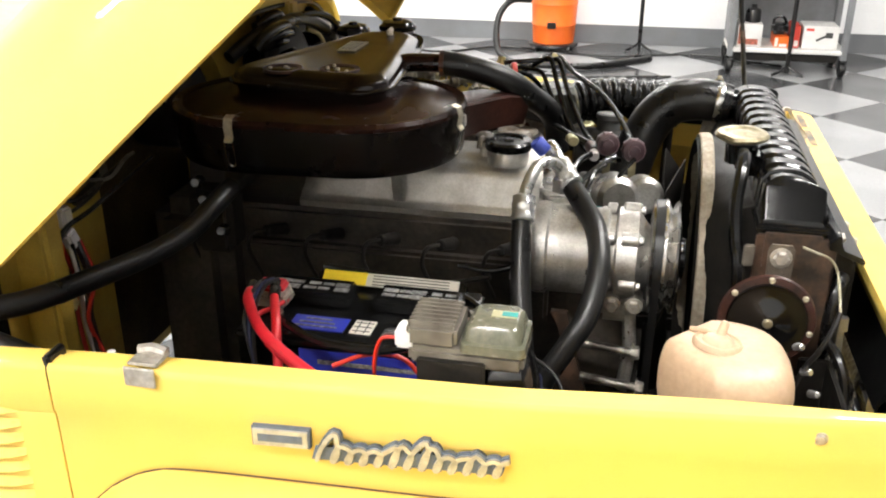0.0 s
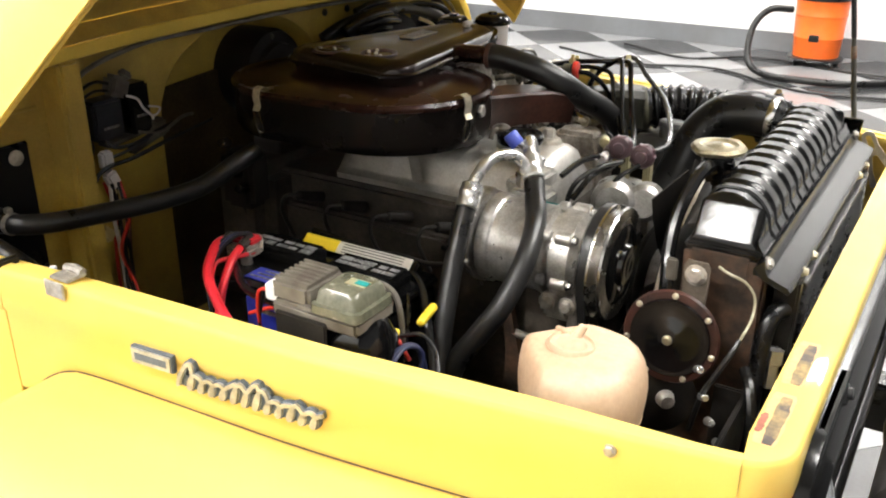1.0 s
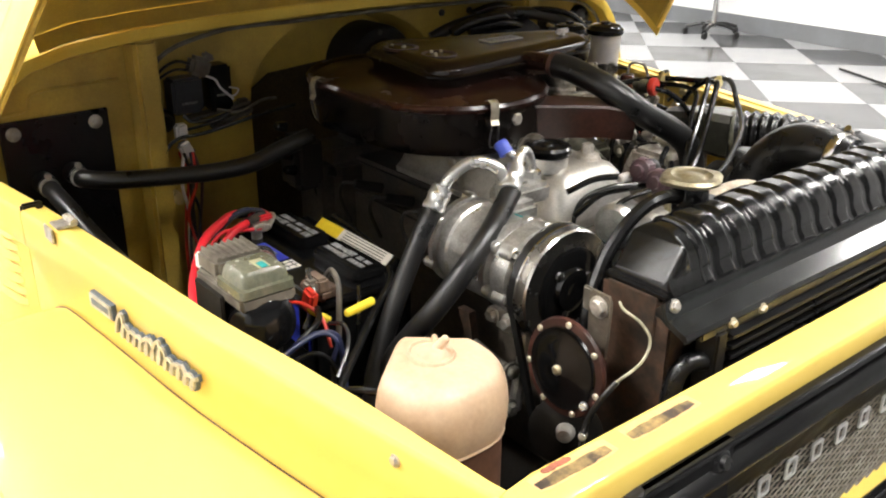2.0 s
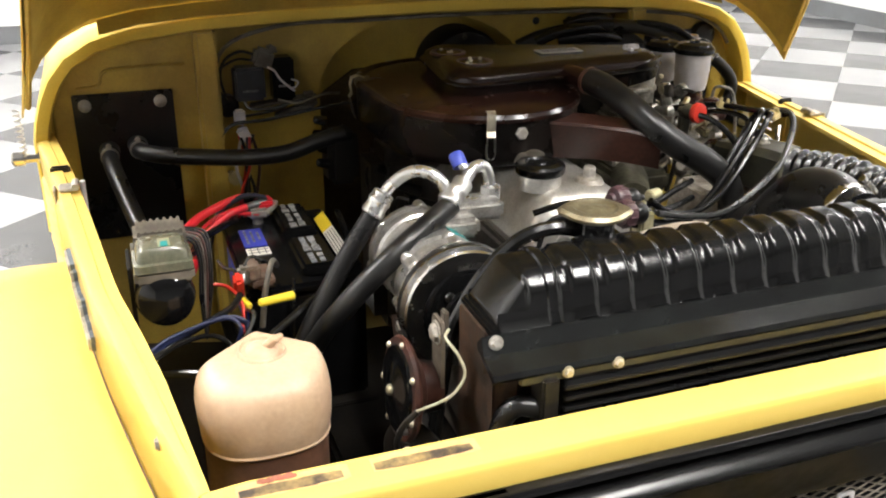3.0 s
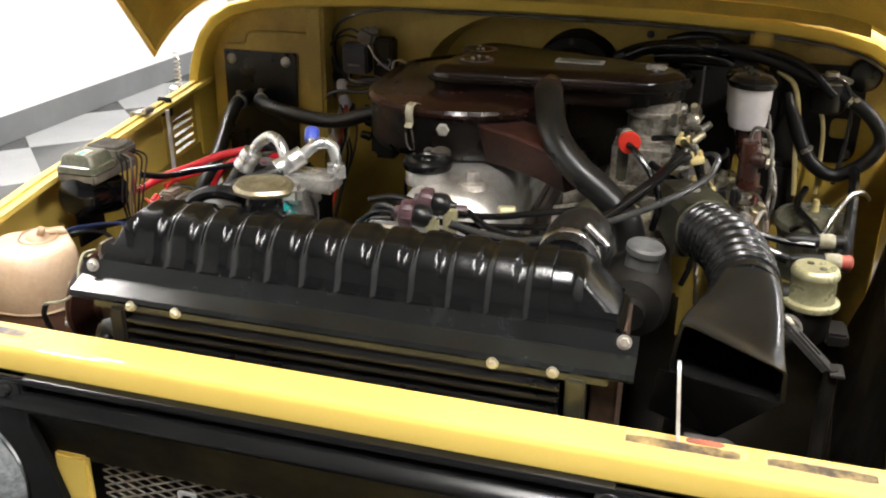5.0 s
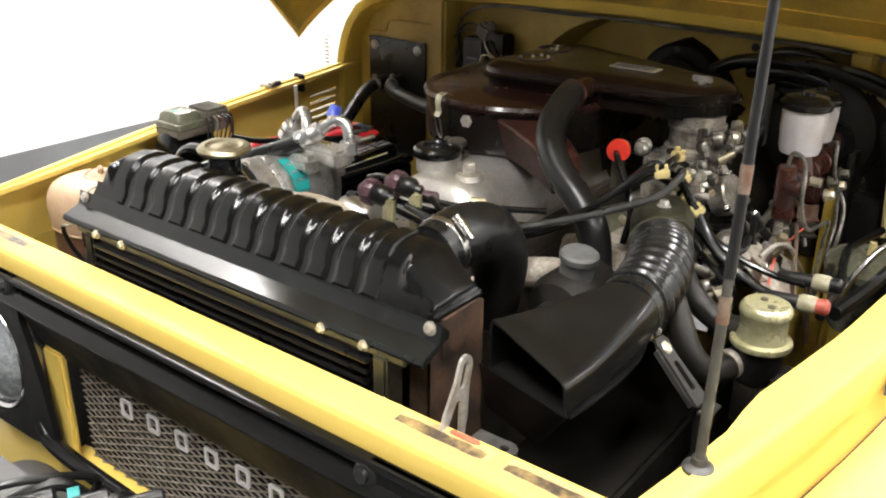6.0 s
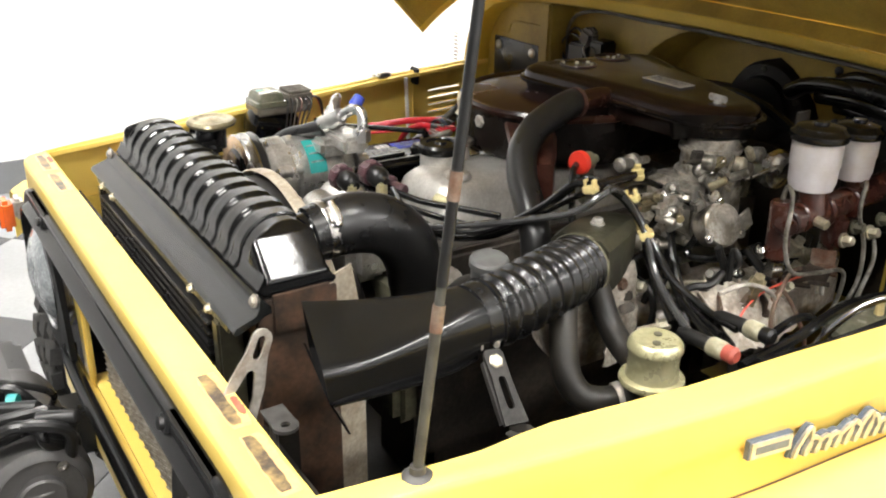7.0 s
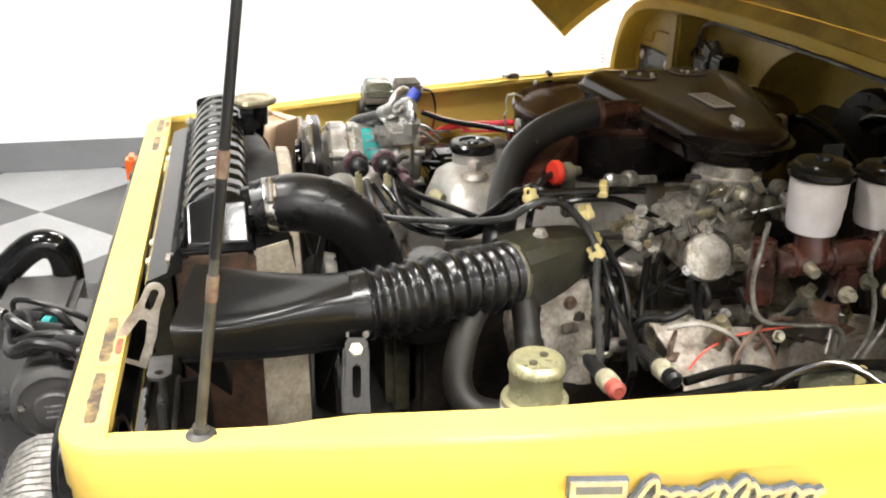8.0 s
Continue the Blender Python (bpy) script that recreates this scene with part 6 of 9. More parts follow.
for k in range(4):
    bm = bmesh.new()
    tube(bm, [V(-0.238, -0.625 + 0.006 * k, 0.96), V(-0.262, -0.622 + 0.006 * k, 0.95), V(-0.272, -0.615, 0.90), V(-0.26, -0.61, 0.84)], 0.0024, 6)
    part("lead", bm, (RED_CAP, RUST_BROWN, GREY_CABLE, RUBBER)[k], fb)
for k in range(6):
    random.seed(200 + k)
    bm = bmesh.new()
    y = -0.56 + 0.004 * k
    tube(bm, [V(-0.16 - 0.010 * k, -0.563, 0.972), V(-0.158 - 0.01 * k, y + 0.006, 0.962), V(-0.152 - 0.008 * k, y + 0.010, 0.93), V(-0.15 - 0.006 * k, y + 0.006, 0.88), V(-0.17, -0.55, 0.80)], 0.0021, 6)
    part("side_lead", bm, (RUBBER, RUBBER, BROWN_GREY, RUST_BROWN, RUBBER, RUBBER_DULL)[k], fb)

fb.scale = (0.91, 0.91, 0.91)
fb.location.z += 0.021

# expansion bottle
eb = thing("expansion_bottle", (0.125, -0.52, 0.70), "aged beige plastic expansion bottle with capped nipple", "bottle")


def bottle_ring(z, s, lean=0.0):
    pts = []
    for k in range(40):
        a = k * math.tau / 40
        c, n_ = math.cos(a), math.sin(a)
        r = 0.0735 * s / (abs(c) ** 2.7 + abs(n_) ** 2.7) ** (1 / 2.7)
        x, y = r * c, r * n_
        # cut-off corners at the engine side
        for m in (1, -1):
            over = (-x * 0.75 + m * y * 0.66) - (0.055 if m > 0 else 0.058) * s
            if over > 0:
                x, y = x + 0.75 * over, y - m * 0.66 * over
        pts.append(V(0.120 + x - (1 - s) * 0.034 * lean, -0.520 + y + (1 - s) * 0.026 * lean, z))
    return pts


bm = bmesh.new()
loft(bm, [bottle_ring(z, s, 1.0 if z > 0.91 else 0.0) for z, s in ((0.868, 0.945), (0.874, 0.965), (0.888, 0.99), (0.905, 1.0), (0.920, 0.985), (0.932, 0.95), (0.9405, 0.90), (0.9460, 0.835), (0.9490, 0.75), (0.9500, 0.5), (0.950, 0.30))])
part("upper_shell", bm, BEIGE, eb, "beige upper shell", sharp=60)
bm = bmesh.new()
loft(bm, [bottle_ring(z, s) for z, s in ((0.68, 0.86), (0.70, 0.90), (0.79, 0.925), (0.8695, 0.925))])
part("lower_shell", bm, BROWN_FLUID, eb, "brown stained lower half", sharp=60)
bm = bmesh.new()
loft(bm, [bottle_ring(z, s) for z, s in ((0.8645, 0.93), (0.868, 0.968), (0.8715, 0.95))])
part("seam", bm, BEIGE, eb)
bm = bmesh.new()
lathe(bm, (0.108, -0.516, 0.9485), (0.08, 0.06, 1), [(0.028, 0), (0.027, 0.004), (0.025, 0.006), (0.023, 0.0035), (0.018, 0.004), (0.014, 0.009), (0.008, 0.011)], 28)
part("cap", bm, BEIGE, eb)
bm = bmesh.new()
rod(bm, (0.108, -0.514, 0.952), (0.116, -0.500, 0.970), 0.0062, 0.0050, 14, 0.002)
tube(bm, [V(0.108, -0.514, 0.956), V(0.098, -0.503, 0.957), V(0.080, -0.490, 0.951)], 0.0036, 10)
part("nipple", bm, BEIGE, eb)

# horn in front of the bottle, beside the radiator
horn = thing("horn", (0.178, -0.378, 0.86), "round black-and-brown disc horn with rivets", "horn")
HC, HD = V(0.178, -0.376, 0.915), V(0.0, -1.0, 0.10)
bm = bmesh.new()
lathe(bm, HC, HD, [(0.027, -0.040), (0.031, -0.018), (0.049, -0.006), (0.057, -0.004), (0.0595, 0.0), (0.0575, 0.004), (0.049, 0.005)], 44)
part("rim", bm, SNORKEL, horn, "dark rust-brown horn rim")
bm = bmesh.new()
lathe(bm, HC, HD, [(0.0495, 0.004), (0.048, 0.008), (0.040, 0.006), (0.027, 0.009), (0.014, 0.011), (0.009, 0.013), (0.0, 0.013)], 44)
part("diaphragm", bm, BLACK_GLOSS, horn)
bm = bmesh.new()
lathe(bm, HC + HD.normalized() * 0.012, HD, [(0.0062, 0), (0.0062, 0.004), (0.004, 0.006), (0.0, 0.006)], 14)
part("centre_nut", bm, BRASS, horn)
a_, b_ = axes(HD)
for k in range(7):
    t_ = k * math.tau / 7 + 0.22
    bm = bmesh.new()
    lathe(bm, HC + (a_ * math.cos(t_) + b_ * math.sin(t_)) * 0.0535 + HD.normalized() * 0.003, HD, [(0.004, 0), (0.004, 0.003), (0.0025, 0.0045), (0.0, 0.0045)], 12)
    part("rivet", bm, BOLT_ZINC, horn)
bm = bmesh.new()
loft(bm, [[V(0.190 + s * w, -0.340 + off, z) for s, off in ((-1, 0), (1, 0), (1, 0.004), (-1, 0.004))] for z, w in ((0.915, 0.013), (0.96, 0.015), (0.995, 0.016), (1.002, 0.012))])
part("bracket", bm, STRAP, horn, "dull brown-grey strap bracket")
bm = bmesh.new()
hexbolt(bm, (0.190, -0.340, 0.985), (0, -1, 0), 0.010, 0.007)
part("bolt", bm, GREY_STEEL, horn)
bm = bmesh.new()
tube(bm, [V(0.215, -0.336, 1.000), V(0.228, -0.344, 0.998), V(0.248, -0.338, 0.988), V(0.260, -0.335, 0.970), V(0.263, -0.352, 0.950), V(0.260, -0.387, 0.938)], 0.0017, 8)
part("wire", bm, WORN_CREAM, horn, "cream horn wire")
bm = bmesh.new()
tube(bm, [V(0.260, -0.385, 0.938), V(0.252, -0.398, 0.918), V(0.240, -0.402, 0.890), V(0.228, -0.395, 0.860), V(0.215, -0.385, 0.80)], 0.0035, 8)
part("loom", bm, RUBBER, horn)
bm = bmesh.new()
box(bm, (0.154, -0.318, 0.976), (0.014, 0.006, 0.030), 0.002)
solo("hose_clip", bm, BROWN_GREY, "grey-brown clip block holding the overflow hose", "clip")
# second, smaller horn lower down
horn2 = thing("horn", (0.20, -0.33, 0.79), "small dark disc horn low beside the radiator", "horn")
bm = bmesh.new()
lathe(bm, (0.17, -0.36, 0.815), (0.55, -0.8, 0.1), [(0.02, -0.03), (0.035, -0.012), (0.044, -0.004), (0.046, 0.0), (0.040, 0.004), (0.02, 0.006), (0.012, 0.010), (0.0, 0.010)], 36)
part("body", bm, BLACK_DUSTY, horn2)
bm = bmesh.new()
rod(bm, (0.176, -0.366, 0.823), (0.184, -0.378, 0.824), 0.012, 0.010, 14, 0.002)
part("hub", bm, GREY_STEEL, horn2)
for k in range(4):
    random.seed(70 + k)
    bm = bmesh.new()
    p = V(0.215 + 0.012 * k, -0.40 + 0.02 * random.random(), 0.885 - 0.028 * k)
    rod(bm, p, p + V(0.008, -0.012, 0.006), 0.0055, 0.0045, 8, 0.001)
    part("terminal", bm, ALU_TUBE, horn2)

# ---- firewall, right half ----
pl = thing("blanking_plate", (-0.795, -0.618, 0.92), "black steel plate bolted over a firewall opening", "plate")
bm = bmesh.new()
box(bm, (-0.7935, -0.6185, 0.90), (0.005, 0.182, 0.290), 0.002)
part("sheet", bm, BLACK_SATIN, pl)
for y in (-0.688, -0.552):
    bm = bmesh.new()
    lathe(bm, (-0.791, y, 1.024), (1, 0, 0), [(0.012, 0), (0.012, 0.003), (0.008, 0.006), (0.0, 0.007)], 20)
    part("button_bolt", bm, GREY_STEEL, pl)
for i, (y, z) in enumerate(((-0.603, 0.942), (-0.655, 0.935))):
    bm = bmesh.new()
    rod(bm, (-0.792, y, z), (-0.755, y, z), 0.019, 0.018, 20, 0.003)
    part("spigot", bm, BLACK_SATIN, pl)
for i, pts in enumerate(([V(-0.775, -0.603, 0.942), V(-0.745, -0.598, 0.941), V(-0.715, -0.560, 0.938), V(-0.68, -0.49, 0.938), V(-0.645, -0.41, 0.940), V(-0.618, -0.345, 0.950), V(-0.602, -0.290, 0.972), V(-0.595, -0.24, 0.985)],
                         [V(-0.775, -0.655, 0.935), V(-0.735, -0.655, 0.932), V(-0.69, -0.648, 0.915), V(-0.62, -0.632, 0.878), V(-0.54, -0.615, 0.845), V(-0.46, -0.60, 0.82), V(-0.36, -0.59, 0.79)])):
    bm = bmesh.new()
    tube(bm, pts, 0.0155, 16)
    hh = solo("heater_hose", bm, RUBBER, "black rubber heater hose from the firewall plate", "hose", group="heater hoses")
    bm = bmesh.new()
    q = smooth_path(pts, 6)
    lathe(bm, q[3], q[4] - q[3], [(0.0172, 0), (0.0172, 0.010)], 18)
    box(bm, q[3] + V(0.005, 0.0, 0.021), (0.012, 0.010, 0.010), 0.002)
    part("clamp", bm, GREY_STEEL, hh)

rl = thing("relay_block", (-0.80, -0.35, 1.03), "dark square relays with wires on the firewall", "relay block")
for c, size, material in (((-0.800, -0.381, 1.044), (0.042, 0.060, 0.066), SLATE), ((-0.800, -0.315, 1.050), (0.044, 0.044, 0.086), PLASTIC)):
    bm = bmesh.new()
    box(bm, c, size, 0.005)
    relay = part("relay", bm, material, rl)
    bm = bmesh.new()
    box(bm, V(*c) + V(0.0225, 0, -0.012), (0.002, size[1] * 0.5, 0.004))
    part("print_bar", bm, PRINT, relay)
bm = bmesh.new()
box(bm, (-0.790, -0.352, 1.094), (0.030, 0.040, 0.036), 0.007, Matrix.Rotation(-0.35, 4, "X"))
box(bm, (-0.786, -0.334, 1.110), (0.016, 0.022, 0.014), 0.004, Matrix.Rotation(-0.6, 4, "X"))
part("connector_cap", bm, BROWN_GREY, rl, "dusty pale grey connector cap")
bm = bmesh.new()
box(bm, (-0.806, -0.318, 1.002), (0.032, 0.125, 0.006), 0.002, Matrix.Rotation(0.10, 4, "X"))
box(bm, (-0.800, -0.290, 0.985), (0.020, 0.09, 0.010), 0.003, Matrix.Rotation(0.25, 4, "X"))
box(bm, (-0.806, -0.262, 1.000), (0.026, 0.030, 0.034), 0.006)
part("lower_bracket", bm, BROWN_GREY, rl, "dusty brown bracket")
bm = bmesh.new()
lathe(bm, (-0.820, -0.425, 1.000), (1, 0, 0), [(0.022, 0), (0.022, 0.020), (0.015, 0.026), (0.0, 0.027)], 20)
part("grommet", bm, RUBBER, rl)
for pts, r, material in (([V(-0.775, -0.346, 1.078), V(-0.762, -0.335, 1.072), V(-0.762, -0.325, 1.055), V(-0.765, -0.305, 1.036), V(-0.775, -0.296, 1.028)], 0.0022, MILKY),
                         ([V(-0.778, -0.300, 1.050), V(-0.762, -0.290, 1.048), V(-0.764, -0.295, 1.038), V(-0.772, -0.302, 1.034)], 0.0018, MILKY),
                         ([V(-0.785, -0.365, 1.100), V(-0.790, -0.395, 1.108), V(-0.795, -0.425, 1.092), V(-0.800, -0.435, 1.060), V(-0.800, -0.428, 1.020)], 0.0030, RUBBER),
                         ([V(-0.785, -0.370, 1.090), V(-0.785, -0.405, 1.094), V(-0.790, -0.442, 1.070), V(-0.795, -0.440, 1.035), V(-0.795, -0.420, 1.005)], 0.0026, RUBBER),
                         ([V(-0.778, -0.395, 1.012), V(-0.770, -0.385, 1.000), V(-0.768, -0.345, 0.998), V(-0.770, -0.300, 1.006), V(-0.775, -0.245, 1.012)], 0.0034, GREY_CABLE),
                         ([V(-0.778, -0.310, 1.008), V(-0.768, -0.320, 0.998), V(-0.766, -0.365, 0.990), V(-0.770, -0.405, 0.985)], 0.0028, RUBBER),
                         ([V(-0.775, -0.330, 1.012), V(-0.766, -0.290, 1.004), V(-0.768, -0.240, 1.018), V(-0.775, -0.205, 1.016)], 0.0030, BROWN_GREY)):
    bm = bmesh.new()
    tube(bm, pts, r, 7)
    part("wire", bm, material, rl)
bm = bmesh.new()
tube(bm, [V(-0.765, -0.17, 1.000), V(-0.76, -0.246, 0.994), V(-0.76, -0.356, 0.978), V(-0.76, -0.417, 0.975), V(-0.76, -0.443, 0.957), V(-0.762, -0.457, 0.916), V(-0.765, -0.455, 0.86)], 0.0038, 8)
part("grey_conduit", bm, GREY_CABLE, rl)
for k, (y, z) in enumerate(((-0.408, 0.985), (-0.402, 0.950), (-0.43, 0.862))):
    bm = bmesh.new()
    box(bm, (-0.77, y, z), (0.018, 0.022, 0.030), 0.004, Matrix.Rotation(0.4 * k, 4, "X"))
    part("connector", bm, MILKY if k < 2 else CREAM_CLIP, rl, "white wire connector")
for k in range(9):
    random.seed(330 + k)
    x, y = -0.772 + random.uniform(-0.01, 0.012), -0.395 + random.uniform(-0.03, 0.02)
    bm = bmesh.new()
    tube(bm, [V(x, y, 0.945), V(x + random.uniform(-0.01, 0.02), y + random.uniform(-0.02, 0.015), 0.89), V(x + 0.01, y + random.uniform(-0.025, 0.01), 0.83), V(x + 0.03, y - 0.02, 0.76), V(x + 0.06, y - 0.03, 0.69)], 0.0032, 6)
    part("loom_wire", bm, (RED_CAP, RUBBER, CREAM_CLIP, MILKY, RUBBER, RUST_BROWN, GREY_CABLE, RUBBER, RED_CAP)[k], rl)
# black blower in the firewall's recess, and a dark sheet drawn as the recess's shade
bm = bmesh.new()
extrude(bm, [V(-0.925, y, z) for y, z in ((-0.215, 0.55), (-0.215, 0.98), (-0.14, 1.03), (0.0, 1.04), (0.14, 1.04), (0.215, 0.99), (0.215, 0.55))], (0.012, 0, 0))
solo("dark_sheet", bm, SHADE_OLIVE, "olive-brown sheet painted as the shade in the firewall recess", "insulation mat")
# dark brown sheet added to darken the firewall behind the brake cylinder
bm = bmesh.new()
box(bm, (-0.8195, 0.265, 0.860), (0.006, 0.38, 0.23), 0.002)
solo("dark_sheet", bm, DARK_BROWN, "dark brown sheet added behind the brake cylinder", "insulation mat")
bw = thing("blower", (-0.87, 0.095, 1.03), "round black heater blower on the firewall", "blower")
bm = bmesh.new()
lathe(bm, (-0.925, 0.095, 1.025), (1, 0, 0), [(0.092, 0), (0.092, 0.075), (0.086, 0.088), (0.066, 0.092), (0.062, 0.106), (0.03, 0.110), (0.0, 0.110)], 40)
part("case", bm, BLACK_DUSTY, bw)
for k in range(5):
    a = k * math.tau / 5 + 0.4
    bm = bmesh.new()
    hexbolt(bm, (-0.838, 0.095 + 0.077 * math.cos(a), 1.025 + 0.077 * math.sin(a)), (1, 0, 0), 0.006, 0.005)
    part("screw", bm, GREASY, bw)
# brake booster behind the master cylinder
bb = thing("brake_booster", (-0.77, 0.41, 1.01), "round black brake booster on the firewall", "brake booster")
bm = bmesh.new()
lathe(bm, (-0.825, 0.41, 1.012), (1, 0, 0), [(0.075, 0), (0.100, 0.008), (0.108, 0.022), (0.108, 0.048), (0.112, 0.052), (0.112, 0.060), (0.106, 0.064), (0.098, 0.085), (0.072, 0.098), (0.050, 0.102), (0.0, 0.102)], 44)
part("drum", bm, BLACK_DUSTY, bb)
bm = bmesh.new()
rod(bm, (-0.735, 0.34, 1.06), (-0.705, 0.335, 1.075), 0.011, 0.009, 14, 0.002)
part("valve", bm, PLASTIC, bb)
# black pedal plate on the left step of the firewall
pp = thing("pedal_plate", (-0.79, 0.57, 0.95), "black steel pedal plate bolted to the firewall", "plate")
bm = bmesh.new()
plate(bm, [[V(-0.797, y, z) for y, z in round_rect(0.470, 0.905, 0.668, 1.098, 0.03)], [V(-0.797, y, z) for y, z in round_rect(0.615, 0.955, 0.650, 0.995, 0.01)]], (0.006, 0, 0))
part("sheet", bm, BLACK_DUSTY, pp)
for y, z in ((0.485, 0.925), (0.652, 0.925), (0.485, 1.078)):
    bm = bmesh.new()
    hexbolt(bm, (-0.790, y, z), (1, 0, 0), 0.007, 0.007)
    part("bolt", bm, GREASY, pp)
bm = bmesh.new()
box(bm, (-0.74, 0.485, 0.90), (0.09, 0.012, 0.20), 0.004)
box(bm, (-0.76, 0.52, 0.86), (0.05, 0.09, 0.10), 0.010)
part("bracket", bm, BLACK_DUSTY, pp)
# olive metal dish low at the left firewall
od = thing("olive_dish", (-0.52, 0.58, 0.80), "pale olive metal dish low beside the inner fender", "dish")
bm = bmesh.new()
lathe(bm, (-0.52, 0.58, 0.872), (0.1, 0.0, 1), [(0.05, -0.10), (0.055, -0.03), (0.060, -0.012), (0.066, 0.0), (0.064, 0.010), (0.045, 0.018), (0.015, 0.022), (0.0, 0.022)], 32)
part("bowl", bm, GREEN_GREY, od)
bm = bmesh.new()
rod(bm, (-0.52, 0.58, 0.888), (-0.52, 0.58, 0.915), 0.007, 0.005, 10)
part("stem", bm, CREAM_CLIP, od)
# heater valve stubs beside the air cleaner
hv = thing("heater_valve", (-0.62, -0.25, 0.95), "dark heater valve with bright clamped stubs", "valve")
bm = bmesh.new()
box(bm, (-0.62, -0.245, 0.935), (0.07, 0.06, 0.10), 0.012)
part("body", bm, BLACK_DUSTY, hv)
for k in range(4):
    bm = bmesh.new()
    p = V(-0.632 + 0.012 * k, -0.268 - 0.006 * (k % 2), 1.00 - 0.024 * k)
    rod(bm, p, p + V(0.004, -0.022, 0.006), 0.010, 0.008, 12, 0.002)
    part("stub", bm, BLACK_GLOSS, hv)

# ---- left half: intake duct, hoses, reservoirs ----
duct = thing("intake_duct", (0.1, 0.43, 0.93), "black plastic intake horn with ribbed hose", "intake duct")
MOUTH = [V(0.252, 0.484, 0.952), V(0.257, 0.482, 0.993), V(0.231, 0.375, 1.021), V(0.222, 0.368, 0.955)]


def duct_ring(f, s):
    """Section of the horn: a flat four-cornered mouth that turns into a round neck."""
    row = []
    g = f * f * (3 - 2 * f)
    for k in range(48):
        a = k * math.tau / 48
        c, n_ = math.cos(a), math.sin(a)
        e = 16.0 - 14.0 * f ** 0.7
        r = 1 / (abs(c) ** e + abs(n_) ** e) ** (1 / e)
        u, w = (1 + r * c * s) / 2, (1 + r * n_ * s) / 2
        quad = (MOUTH[0] * (1 - w) + MOUTH[1] * w) * u + (MOUTH[3] * (1 - w) + MOUTH[2] * w) * (1 - u)
        neck = V(0.055, 0.446 + 0.0395 * r * c * s, 0.982 + 0.0395 * r * n_ * s)
        p = quad.lerp(neck, g)
        row.append(V(quad.x + (neck.x - quad.x) * f, p.y, p.z - 0.050 * f * (1 - f) * max(0.0, n_)))
    return row


bm = bmesh.new()
steps_ = (1.0, 0.85, 0.7, 0.55, 0.4, 0.27, 0.15, 0.06, 0.0)
loft(bm, [duct_ring(f, 1.0) for f in steps_] + [duct_ring(f, 0.93) for f in reversed(steps_)], caps=False)
part("horn", bm, DUCT, duct, "black plastic horn flattened at its mouth", sharp=40)
bm = bmesh.new()
secs = []
for f, w in ((0.02, 0.004), (0.2, 0.008), (0.5, 0.009), (0.75, 0.007), (0.92, 0.003)):
    ring_ = duct_ring(f, 1.0)
    p = max(ring_, key=lambda q: q.y - 1.2 * q.z)
    secs.append([p + V(0, -0.004, -0.001), p + V(0, w, -0.001), p + V(0, w, 0.0018), p + V(0, -0.004, 0.0018)])
loft(bm, secs)
part("mould_line", bm, PLASTIC, duct)
bm = bmesh.new()
extrude(bm, [V(0.224, 0.358, 0.957), V(0.251, 0.482, 0.953), V(0.204, 0.424, 0.868), V(0.200, 0.352, 0.890)], (-0.003, 0.0, -0.001))
part("lower_scoop", bm, DUCT, duct, "black sheet hanging below the mouth")
P = smooth_path([V(0.062, 0.446, 0.982), V(0.01, 0.442, 0.984), V(-0.05, 0.430, 0.988), V(-0.10, 0.412, 0.985), V(-0.142, 0.392, 0.980)], 40)
bm = bmesh.new()
NR = 10
tube(bm, P, 0.045, 28, 1, radii=lambda f: 0.0405 if f < 0.10 else (0.0375 + 0.0055 * (0.5 + 0.5 * math.cos((f - 0.10) / 0.86 * NR * math.tau)) ** 0.8 if f < 0.96 else 0.040))
part("ribbed_hose", bm, RIBBED, duct, "black ribbed rubber hose", sharp=60)
bm = bmesh.new()
d = P[-1] - P[-6]
lathe(bm, P[-8], d, [(0.0425, 0), (0.0435, 0.002), (0.0435, 0.007), (0.0425, 0.009)], 36)
part("end_ring", bm, GREASY, duct)
# olive metal box behind the ribbed hose
bm = bmesh.new()
d = V(-0.9, -0.40, 0.08).normalized()
n_ = V(d.y, -d.x, 0).normalized()
secs = []
for s, w, h in ((0.0, 0.040, 0.040), (0.025, 0.042, 0.040), (0.06, 0.040, 0.036), (0.10, 0.034, 0.028), (0.125, 0.026, 0.022)):
    c = P[-1] + d * s
    secs.append([c + n_ * w * a + V(0, 0, h * b) for a, b in ((-1, -0.8), (-1, 0.7), (-0.7, 1), (0.7, 1), (1, 0.7), (1, -0.8), (0.7, -1), (-0.7, -1))])
loft(bm, secs)
part("stove_box", bm, STOVE, duct, "greasy olive sheet-metal box")
bm = bmesh.new()
hexbolt(bm, P[-1] + d * 0.05 + V(0, 0, 0.038), (0, 0, 1), 0.007, 0.008)
part("bolt", bm, GREY_STEEL, duct)

# slotted black brackets below the duct and at the front
br = thing("hood_stay_bracket", (0.065, 0.52, 0.86), "grey slotted steel bracket beside the duct", "bracket")
BD = (V(0.069, 0.549, 0.905) - V(0.060, 0.486, 0.962)).normalized()
BW = V(1, 0.08, 0.0)
BW = (BW - BD * BW.dot(BD)).normalized()
BN = BW.cross(BD)
on_br = lambda a, b: V(0.060, 0.486, 0.962) + BD * b + BW * a
bm = bmesh.new()
o = [(-0.009, 0.0), (0.009, 0.0), (0.0125, 0.006), (0.0115, 0.030), (0.015, 0.085), (-0.015, 0.085), (-0.0115, 0.030), (-0.0125, 0.006)]
slot = arc(0.0, 0.064, 0.0048, 0, 180, 6) + arc(0.0, 0.036, 0.0048, 180, 360, 6)
